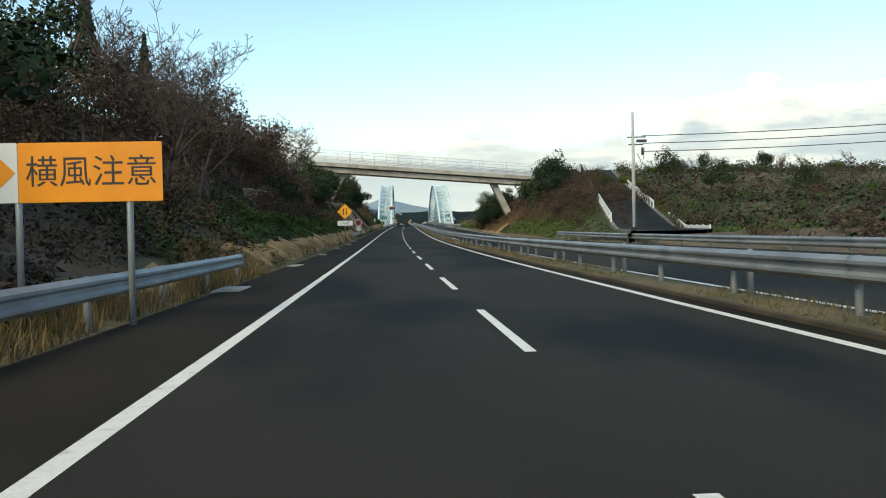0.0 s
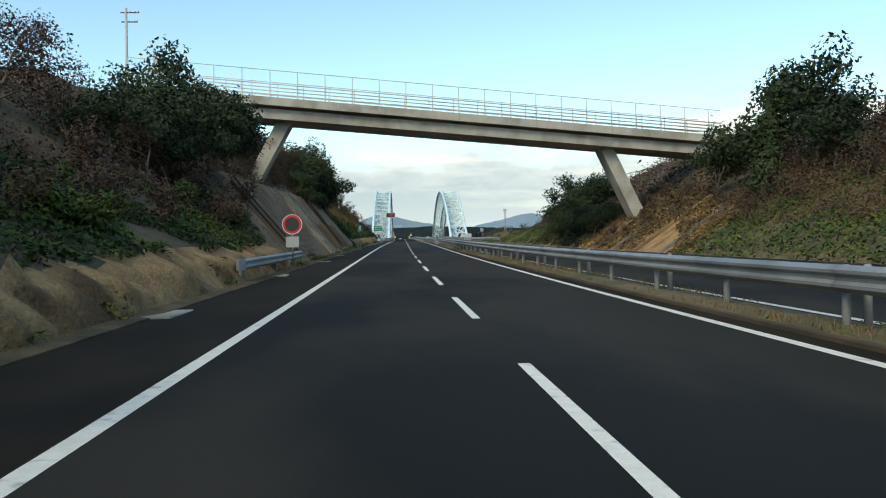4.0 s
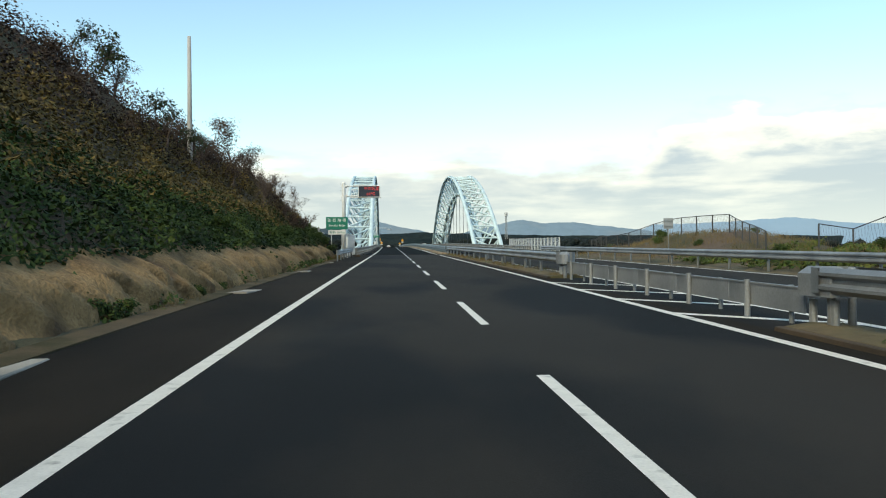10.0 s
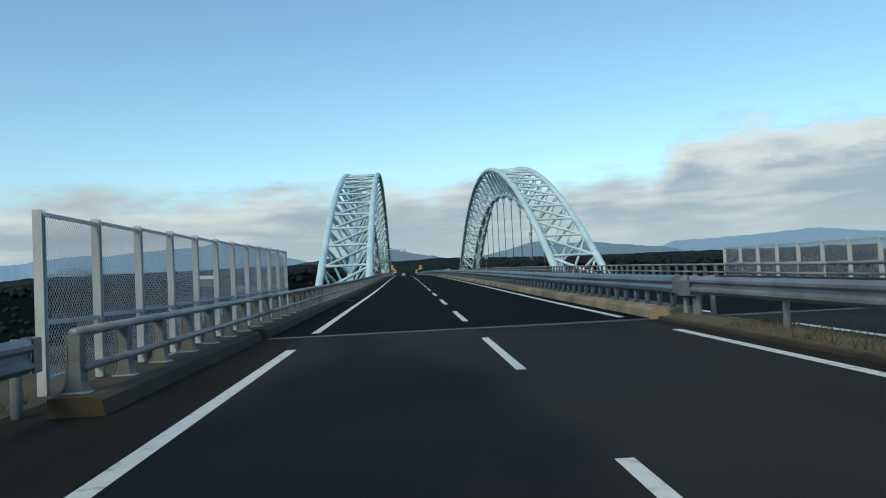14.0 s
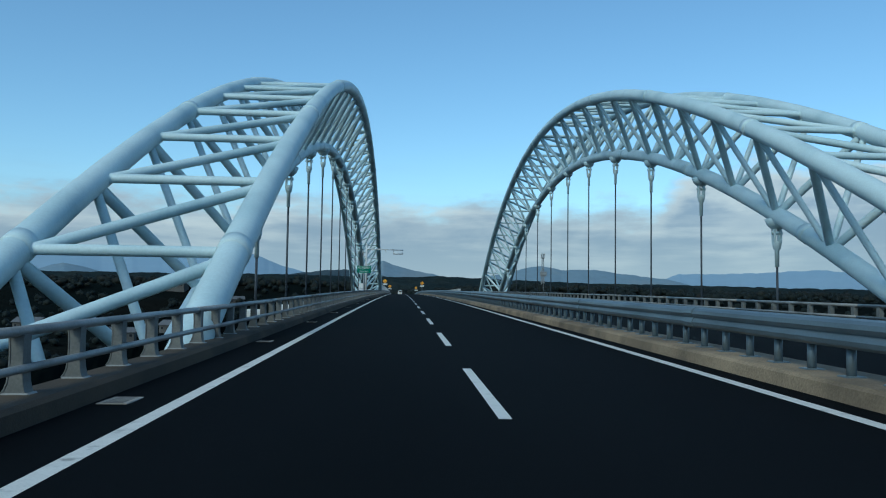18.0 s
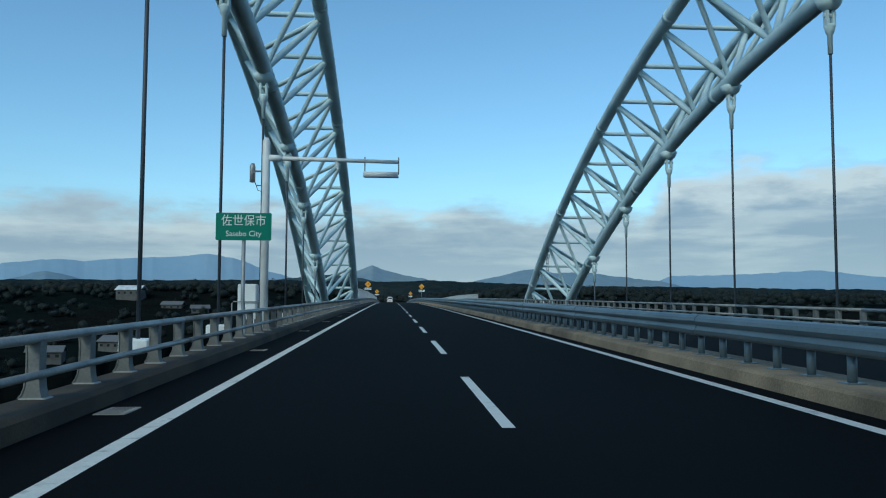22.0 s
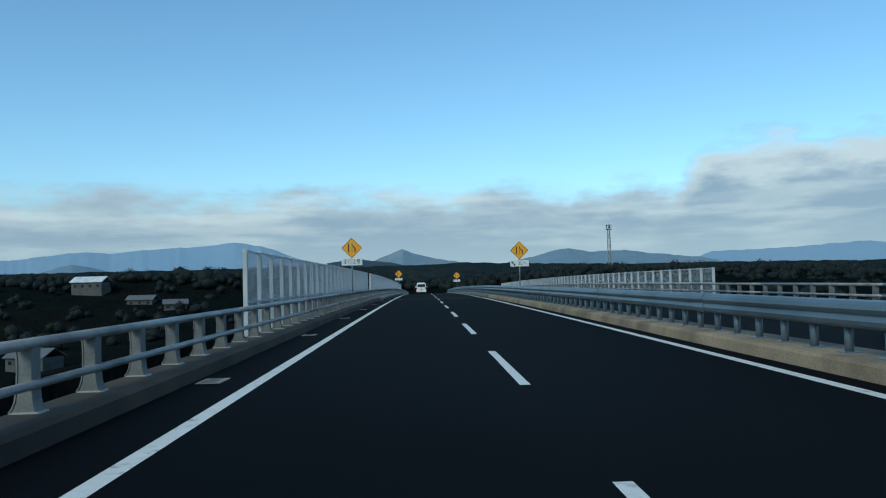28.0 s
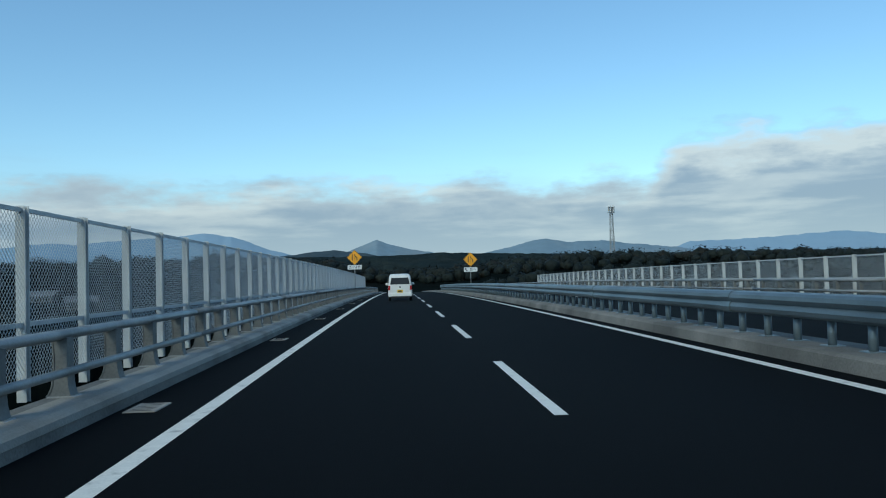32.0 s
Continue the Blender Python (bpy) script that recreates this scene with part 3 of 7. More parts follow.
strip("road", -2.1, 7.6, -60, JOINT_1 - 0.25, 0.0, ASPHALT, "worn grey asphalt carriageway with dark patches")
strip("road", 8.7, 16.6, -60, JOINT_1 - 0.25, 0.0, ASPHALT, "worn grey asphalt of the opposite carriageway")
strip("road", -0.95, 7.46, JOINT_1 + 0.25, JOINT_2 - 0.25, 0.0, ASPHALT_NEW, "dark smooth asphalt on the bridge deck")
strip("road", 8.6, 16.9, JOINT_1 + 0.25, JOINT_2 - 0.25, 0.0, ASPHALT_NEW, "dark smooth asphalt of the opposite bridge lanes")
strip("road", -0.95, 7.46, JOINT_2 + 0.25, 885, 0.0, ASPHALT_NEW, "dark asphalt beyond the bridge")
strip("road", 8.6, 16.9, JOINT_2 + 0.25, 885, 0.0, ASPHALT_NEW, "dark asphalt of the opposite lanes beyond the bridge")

strip("road_shoulder", -2.1, -0.12, -60, JOINT_1 - 0.3, 0.0025, SHOULDER, "brownish old asphalt shoulder with grit")
strip("road_shoulder", 7.12, 7.5, -60, JOINT_1 - 0.3, 0.0025, SHOULDER, "brownish old asphalt beside the median")


def joint(y, x0, x1):
    j = empty("expansion_joint", place(0, y), "steel expansion joint across the asphalt", "expansion joint", kind="structure")
    z = 0.0
    for dy in (-0.2, 0.0, 0.2):
        n = int((x1 - x0) / 1.2)
        w = (x1 - x0) / n
        for k in range(n):
            h = 0.07 if dy else 0.115
            part("finger_plate", box(x0 + w * k + 0.003, x0 + w * (k + 1) - 0.003, dy - h, dy + h, -0.05, 0.005 + 0.001 * (k % 2), 0.004), KERB_DARK if dy else JOINT_STEEL, j)


for y in (JOINT_1, JOINT_2):
    joint(y, -0.9, 7.4)
    joint(y, 8.65, 16.8)

# markings
LZ = 0.004


def marking(name, x0, x1, y0, y1, label):
    return tagged(part(name, flat(x0, x1, y0, y1, LZ), LINE), label, "road marking", kind="structure")


for a, b in ((-60, 274.6), (JOINT_1 + 0.9, JOINT_2 - 0.9), (JOINT_2 + 0.9, 880)):
    for x in (0.0, 7.0):
        marking("edge_line", x - 0.09, x + 0.09, a, b, "solid white edge line, slightly worn")
    for x in (9.2, 16.2):
        marking("edge_line", x - 0.09, x + 0.09, a, b, "solid white edge line of the opposite carriageway")
dash = part("lane_dash", ([(-0.067, 0, 0), (0.067, 0, 0), (0.067, 2.5, 0), (-0.067, 2.5, 0), (0.067, 5, 0), (-0.067, 5, 0)], [(0, 1, 2, 3), (3, 2, 4, 5)]), LINE)
tagged(dash, "worn white lane dash on asphalt", "road marking", "lane dashes")


def set_dash(ob, x, y):
    a, b = Vector(W(x, y, LZ)), Vector(W(x, y + 5, LZ))
    d = b - a
    return Matrix.Translation(a) @ pose(0, 0, 0, math.degrees(math.asin(d.z / d.length)), 0, -math.degrees(math.atan2(d.x, d.y)))


for i, y in enumerate(range(-20, 760, 10)):
    for x in (3.5, 12.7):
        if abs(y + 2.5 - JOINT_1) < 3.5 or abs(y + 2.5 - JOINT_2) < 3.5:
            continue
        m = set_dash(dash, x, y)
        if i == 0 and x == 3.5:
            dash.matrix_basis = m
        else:
            copy_thing(dash, m)

# drain covers beside the left edge line
drain = empty("drain_cover", place(-0.68, 300), "pale concrete drain cover at the kerb", "drain cover", "drain covers")
part("cover", box(-0.17, 0.17, -0.32, 0.32, 0.0, 0.012, 0.008), CONCRETE, drain)
part("grating", join(*[box(-0.11, 0.11, -0.26 + 0.1 * k, -0.25 + 0.1 * k, 0.012, 0.016) for k in range(6)]), STEEL_DARK, drain)
for y in list(range(310, 700, 10)):
    copy_thing(drain, place(-0.68, y + 1.5))
plate = empty("gutter_cover", place(-1.85, 22), "flat weathered concrete gutter cover beside the verge", "drain cover", "gutter covers")
part("slab", box(-0.38, 0.3, -0.9, 0.9, -0.02, 0.03, 0.02), CONCRETE, plate)
for k, y in enumerate((36, 51, 66, 79, 92, 108, 125, 139, 152, 166, 181, 196, 210, 226, 243)):
    copy_thing(plate, place(-1.95 - 0.08 * (k % 3), y, 0, 4 * (k % 3 - 1)))
# low paved gutter along the verge
tagged(part("gutter", sweep([(-2.08, -0.02), (-2.08, 0.03), (-2.5, 0.06), (-2.6, -0.03)], 30, 264, 3), GUTTER), "gritty brown gutter along the verge", "gutter", kind="structure")

# ---- median ----
for y0, y1, m, lab in ((-60, 198.4, VERGE, "raised median of dry grass and old concrete"), (215.8, 277.2, VERGE, "raised median with dry grass")):
    med = tagged(part("median", sweep([(7.55, -0.03), (7.62, 0.07), (8.0, 0.12), (8.5, 0.1), (8.72, 0.06), (8.78, -0.03)], y0, y1, 3), m), lab, "median", kind="structure")
    tagged(part("median_kerb", sweep([(7.46, -0.03), (7.47, 0.06), (7.5, 0.07), (7.58, 0.07), (7.6, -0.03)], y0, y1, 3), KERB_DARK), "dark weathered kerb of the median", "kerb", kind="structure")
for y0, y1 in ((JOINT_1 + 0.3, JOINT_2 - 0.3), (JOINT_2 + 0.4, 800)):
    tagged(part("median", sweep([(7.46, -0.05), (7.5, 0.17), (7.56, 0.21), (8.5, 0.21), (8.56, 0.17), (8.6, -0.05)], y0, y1, 5), KERB if y0 < JOINT_2 else KERB_PALE), "sandy concrete median strip on the bridge", "median", kind="structure")
    tagged(part("kerb_left", sweep([(-1.56, -0.3), (-1.56, 0.2), (-1.05, 0.2), (-0.97, 0.16), (-0.93, -0.05)], y0, y1, 5), KERB_DARK if y0 < JOINT_2 else KERB_PALE), "weathered concrete kerb under the railing", "kerb", kind="structure")
    tagged(part("kerb_right", sweep([(18.0, -0.3), (16.9, -0.05), (16.95, 0.16), (17.05, 0.2), (18.0, 0.2)], y0, y1, 5), KERB_DARK), "weathered concrete kerb of the opposite lanes", "kerb", kind="structure")
tagged(part("edge_trim", sweep([(-1.565, 0.06), (-1.64, 0.06), (-1.64, 0.15), (-1.565, 0.15)], JOINT_1 + 0.3, JOINT_2 - 0.3, 5), WHITE), "thin white steel trim along the deck's outer edge", "edge trim", kind="structure")
tagged(part("kerb_edge", sweep([(-1.38, 0.2), (-1.38, 0.206), (-1.05, 0.206), (-0.96, 0.163), (-0.945, 0.1), (-1.0, 0.15)], JOINT_2 + 0.4, 800, 5), CONCRETE), "pale worn paint strip along the kerb", "kerb", kind="structure")
tagged(part("kerb_left", sweep([(-1.56, -0.3), (-1.56, 0.2), (-1.1, 0.2), (-1.02, 0.16), (-0.98, -0.05)], 268.2, JOINT_1 - 0.2, 3), KERB_DARK), "weathered concrete kerb where the railing starts", "kerb", kind="structure")
# striped crossing gap in the median
tagged(part("road", flat(7.55, 8.8, 198.3, 215.9, 0.002), ASPHALT), "asphalt crossing gap through the median", "road", kind="structure")
for k in range(4):
    y = 201.2 + 3.8 * k
    v = [W(7.09, y, LZ), W(7.09, y + 0.42, LZ), W(9.11, y - 1.88, LZ), W(9.11, y - 2.3, LZ)]
    tagged(part("hatch_marking", (v, [(0, 3, 2, 1)]), LINE), "white hatch stripe across the median gap", "road marking", "hatch stripes", "structure")


# ---- beams and rails ----
def w_section(x, z, h=0.35, d=0.09, s=1):
    """A corrugated guard-rail beam standing at x, its lower edge at z."""
    pts = [(0.0, 0.0), (0.35, 0.06), (1.0, 0.18), (1.0, 0.3), (0.35, 0.42), (0.35, 0.58), (1.0, 0.7), (1.0, 0.82), (0.35, 0.94), (0.0, 1.0)]
    a = [(x - s * d * u, z + h * w) for u, w in pts]
    b = [(px + s * 0.012, pz) for px, pz in reversed(a)]
    return a + b




def guard_rail(x, y0, y1, s, label, step=4.0, zb=0.48, h=0.36, mat=GALV, group="guard rails", ends=True):
    """s: +1 when the face looks towards smaller x."""
    g = empty("guard_rail", place(x, (y0 + y1) / 2), label, "guard rail", group)
    inv = g.matrix_basis.inverted()
    k = max(1, round((y1 - y0) / step))
    L = (y1 - y0) / k
    for i in range(k):
        geo = moved(sweep(w_section(x, zb, h, 0.085, s), y0 + i * L - 0.04, y0 + (i + 1) * L + 0.04, 2), inv)
        part("beam", geo, mat, g, smooth=False)
    post = None
    for i in range(k + 1):
        m = inv @ place(x + s * 0.1, y0 + i * L)
        if post is None:
            post = part("post", pipe([(0, 0, -0.4), (0, 0, zb + h - 0.03), (0, 0, zb + h)], [0.058, 0.058, 0.04], 10), mat, g, m=m, smooth=True)
            pm = post.data
        else:
            part("post", pm, mat, g, m=m)
        part("bracket", box(-0.07, 0.02, -0.05, 0.05, zb + 0.1, zb + h - 0.1, 0.01) if i == 0 else bm_mesh, mat, g, m=inv @ place(x + s * 0.05, y0 + i * L)) if i else None
        if i == 0:
            b0 = part("bracket", box(-0.07, 0.02, -0.05, 0.05, zb + 0.1, zb + h - 0.1, 0.01), mat, g, m=inv @ place(x + s * 0.05, y0 + i * L))
            bm_mesh = b0.data
    if ends:
        for y, e in ((y0, -1), (y1, 1)):
            pts = [(x - s * 0.085, y), (x - s * 0.06, y + e * 0.25), (x + s * 0.08, y + e * 0.4), (x + s * 0.16, y + e * 0.3)]
            v = [W(px, py, z) for px, py in pts for z in (zb, zb + h)]
            v += [W(px + s * 0.015, py - e * 0.01, z) for px, py in pts for z in (zb, zb + h)]
            f = [(2 * i, 2 * i + 2, 2 * i + 3, 2 * i + 1) for i in range(3)] + [(8 + 2 * i, 9 + 2 * i, 11 + 2 * i, 10 + 2 * i) for i in range(3)]
            f += [(2 * i, 8 + 2 * i, 10 + 2 * i, 2 * i + 2) for i in range(3)] + [(2 * i + 1, 2 * i + 3, 11 + 2 * i, 9 + 2 * i) for i in range(3)]
            part("end_piece", moved((v, f), inv), mat, g)
    return g


guard_rail(-2.35, -40, 26, -1, "grey steel guard rail before dark trees", zb=0.42)
guard_rail(-2.6, 103.2, 119.2, -1, "short grey steel guard rail below the slope", zb=0.4)
guard_rail(-1.8, 248.5, 268.3, -1, "grey steel guard rail leading to the bridge", zb=0.45)
guard_rail(8.0, -48, 198, 1, "grey steel guard rail on the grassy median", zb=0.55, step=4.0)
guard_rail(8.0, 216.5, 276.4, 1, "grey steel guard rail on the median before the bridge", zb=0.55, step=4.0)
guard_rail(8.5, -48, 198, -1, "grey steel guard rail backing onto the opposite lanes", zb=0.55, step=8.0)
guard_rail(8.5, 216.5, 276.4, -1, "grey steel guard rail backing onto the opposite lanes", zb=0.55, step=8.0)
guard_rail(17.1, -48, 75.5, 1, "grey steel guard rail beyond the opposite carriageway", zb=0.5, step=4.0)
guard_rail(17.1, 200, 270, 1, "grey steel guard rail below the low bank", zb=0.5, step=4.0)
# removable barrier panels in the crossing gap
for i in range(6):
    y0 = 198.8 + 2.8 * i
    gb = empty("gap_barrier", place(8.25, y0 + 1.4), "light grey removable barrier panel on round legs", "barrier", "gap barriers")
    inv = gb.matrix_basis.inverted()
    part("panel", moved(sweep([(8.13, 0.2), (8.16, 0.2), (8.16, 0.56), (8.13, 0.56)], y0 + 0.02, y0 + 2.78, 2), inv), GALV, gb)
    part("top_rail", moved(sweep([(8.115, 0.56), (8.175, 0.56), (8.175, 0.59), (8.115, 0.59)], y0, y0 + 2.79, 2), inv), GALV, gb)
    part("leg", moved(tube(W(8.08, y0 + 1.9, 0.0), W(8.08, y0 + 1.9, 0.63), 0.05, n=10), inv), GALV, gb)
    part("leg", moved(tube(W(8.22, y0 + 0.6, 0.0), W(8.22, y0 + 0.6, 0.6), 0.04, n=10), inv), GALV, gb)
for y in (198.2, 216.1, 276.9):
    eb = empty("rail_end_box", place(8.1, y), "light grey steel end box closing the guard rail", "barrier end", "rail end boxes")
    part("shell", box(-0.15, 0.15, -0.55, 0.55, 0.5, 0.92, 0.1), GALV, eb)
    part("post", tube((0, -0.3, 0), (0, -0.3, 0.45), 0.06, n=8), GALV, eb)
    part("post", tube((0, 0.3, 0), (0, 0.3, 0.45), 0.06, n=8), GALV, eb)


def bridge_rail(name, x, y0, y1, s, label):
    """Bridge railing: two rails on flared posts at every metre and a half; s = -1 when the road lies towards larger x."""
    g = empty(name, place(x, (y0 + y1) / 2), label, "bridge railing", "bridge railings")
    inv = g.matrix_basis.inverted()
    top = [(x + s * 0.02 + 0.075 * math.cos(a), 0.83 + 0.055 * math.sin(a)) for a in np.linspace(0, math.tau, 9)[:-1]]
    low = [(x - s * 0.07 + 0.045 * math.cos(a), 0.46 + 0.045 * math.sin(a)) for a in np.linspace(0, math.tau, 9)[:-1]]
    k = max(1, round((y1 - y0) / 10))
    L = (y1 - y0) / k
    for i in range(k):
        a, b = y0 + i * L, y0 + (i + 1) * L
        part("top_rail", moved(sweep(top, a + 0.01, b - 0.01, 5), inv), ALU, g, smooth=True)
        part("lower_rail", moved(sweep(low, a + 0.01, b - 0.01, 5), inv), ALU, g, smooth=True)
    # flared cast post
    prof = [(0.21, -0.13, 0.1, 0.1), (0.25, -0.1, 0.085, 0.1), (0.32, -0.075, 0.07, 0.098), (0.46, -0.06, 0.06, 0.094), (0.62, -0.06, 0.058, 0.09), (0.73, -0.068, 0.06, 0.086), (0.8, -0.08, 0.065, 0.084)]
    v, f = [], []
    for z, a, b, w in prof:
        v += [(-s * a, -w, z), (-s * b, -w, z), (-s * b, w, z), (-s * a, w, z)]
    for i in range(len(prof) - 1):
        o = 4 * i
        f += [(o + j, o + (j + 1) % 4, o + 4 + (j + 1) % 4, o + 4 + j) for j in range(4)]
    f += [(0, 3, 2, 1), tuple(range(len(v) - 4, len(v)))]
    # rounded flange lips down both edges of the face
    lips = join(*[pipe([(-s * (a - 0.012), e * w, z) for z, a, b, w in prof], 0.012, 5) for e in (-1, 1)])
    foot = box(-0.14, 0.14, -0.12, 0.12, 0.195, 0.215, 0.012)
    near = x < 5
    mesh_post = None
    for i in range(int((y1 - y0) / 1.5) + 1):
        m = inv @ place(x, y0 + 1.5 * i)
        if mesh_post is None:
            post = part("post", join((v, f), lips), ALU_POST_SHADE, g, m=m)
            mesh_post = post.data
            mesh_foot = part("foot_plate", foot, ALU, g, m=m).data
        else:
            part("post", mesh_post, ALU_POST_SHADE, g, m=m)
            if near and y0 + 1.5 * i < 620:
                part("foot_plate", mesh_foot, ALU, g, m=m)
    return g


bridge_rail("bridge_railing", -1.4, 268.6, JOINT_2 - 0.05, -1, "pale aluminium bridge railing with two rails")
bridge_rail("bridge_railing", -1.4, JOINT_2 + 0.05, 720, -1, "pale aluminium railing beyond the bridge")
bridge_rail("bridge_railing", 17.4, 279, JOINT_2 - 0.05, 1, "pale aluminium railing of the opposite lanes")
bridge_rail("bridge_railing", 17.4, JOINT_2 + 0.05, 700, 1, "pale aluminium railing of the opposite lanes beyond")


def median_beam(y0, y1):
    """Rounded blue-grey box beam on close posts along the bridge's median."""
    g = empty("median_barrier", place(8.0, (y0 + y1) / 2), "blue-grey steel beam barrier on round posts", "guard rail", "median barriers")
    inv = g.matrix_basis.inverted()
    k = max(1, round((y1 - y0) / 10))
    L = (y1 - y0) / k
    sec = [(7.88, 0.56), (7.825, 0.6), (7.81, 0.66), (7.835, 0.71), (7.86, 0.735), (7.835, 0.76), (7.81, 0.81), (7.825, 0.87), (7.87, 0.91), (7.93, 0.925), (8.03, 0.925), (8.09, 0.91), (8.14, 0.86), (8.14, 0.62), (8.1, 0.56)]
    for i in range(k):
        part("beam", moved(sweep(sec, y0 + i * L + 0.015, y0 + (i + 1) * L - 0.015, 5), inv), BEAM, g)
        part("splice_cover", moved(sweep([(px + (0.012 if px > 8 else -0.012), pz + (0.01 if pz > 0.7 else -0.01)) for px, pz in sec], y0 + i * L - 0.2, y0 + i * L + 0.2, 1), inv), BEAM, g)
    pm = fm = None
    for i in range(int(y1 - y0) + 1):
        m = inv @ place(7.98, y0 + i + 0.3)
        if pm is None:
            pm = part("post", pipe([(0, 0, 0.2), (0, 0, 0.59)], 0.06, 10), BEAM, g, m=m, smooth=True).data
            fm = part("foot_plate", box(-0.13, 0.13, -0.13, 0.13, 0.205, 0.225, 0.012), BEAM, g, m=m).data
        else:
            part("post", pm, BEAM, g, m=m)
            if y0 + i < 620:
                part("foot_plate", fm, BEAM, g, m=m)


median_beam(277.4, JOINT_2 - 0.05)
median_beam(JOINT_2 + 0.05, 700)

# ---- bridge deck ----
deck = empty("bridge_deck", pose(*W(8, 427, 0)), "long bridge deck with steel cross beams", "bridge deck", kind="structure")
inv = deck.matrix_basis.inverted()
part("slab", moved(sweep([(-1.62, -0.06), (-1.62, -0.45), (-0.5, -0.6), (0.5, -2.2), (15.5, -2.2), (16.5, -0.6), (18.05, -0.45), (18.05, -0.06)], JOINT_1, 720, 6), inv), CONCRETE, deck)
ARCH_Y, STEP = 425.26, 5.292
XL, XRR = -4.5, 21.18
beam_mesh = None
for k in range(11):
    y = ARCH_Y + (k - 5) * 2 * STEP
    for x0, x1, e in ((XL - 0.7, -1.66, 1), (18.06, XRR + 0.7, -1)):
        at_y = Matrix.Translation((XR(y), 0, ZR(y)))
        xa, xb = (x0, x1) if e > 0 else (x1, x0)
        ring = [(xa, y - 0.6), (xb, y - 1.5), (xb, y + 1.5), (xa, y + 0.6)]
        v = [(px, py, z) for z in (-1.6, -0.55) for px, py in ring]
        part("cross_beam", moved((v, [(0, 3, 2, 1), (4, 5, 6, 7)] + [(i, (i + 1) % 4, 4 + (i + 1) % 4, 4 + i) for i in range(4)]), at_y), ARCH, deck).matrix_basis = inv
        cx = xa + 0.7 * e
        part("anchor_box", moved(box(cx - 0.4, cx + 0.4, y - 0.45, y + 0.45, -1.7, 0.05, 0.05), at_y), WHITE, deck, "white steel anchor box").matrix_basis = inv
abut = tagged(part("abutment", sweep([(-2.6, -12), (-2.6, -0.08), (18.6, -0.08), (18.6, -12)], 271, JOINT_1 - 0.02, 3), CONCRETE), "grey concrete abutment under the road", "abutment", kind="structure")
abut = tagged(part("viaduct_wall", sweep([(-2.1, -16), (-2.1, -0.5), (18.1, -0.5), (18.1, -16)], 690, 860, 10), CONCRETE), "grey concrete approach wall", "abutment", kind="structure")
for y in (590, 625, 660):
    p = empty("viaduct_pier", pose(*W(8, y, 0)), "grey concrete pier under the viaduct", "pier", "viaduct piers", "structure")
    part("shaft", box(-3, 3, -1.2, 1.2, -40, -3.2, 0.3), CONCRETE, p)
    part("cap", box(-8, 8, -1.3, 1.3, -3.2, -2.2, 0.1), CONCRETE, p)

# ---- arches ----
Z_ARCH = ZR(ARCH_Y)


def arch_z(y, low):
    d = y - ARCH_Y
    return 14.74 - 0.00342 * d * d if low else 19.35 - 0.00333 * d * d


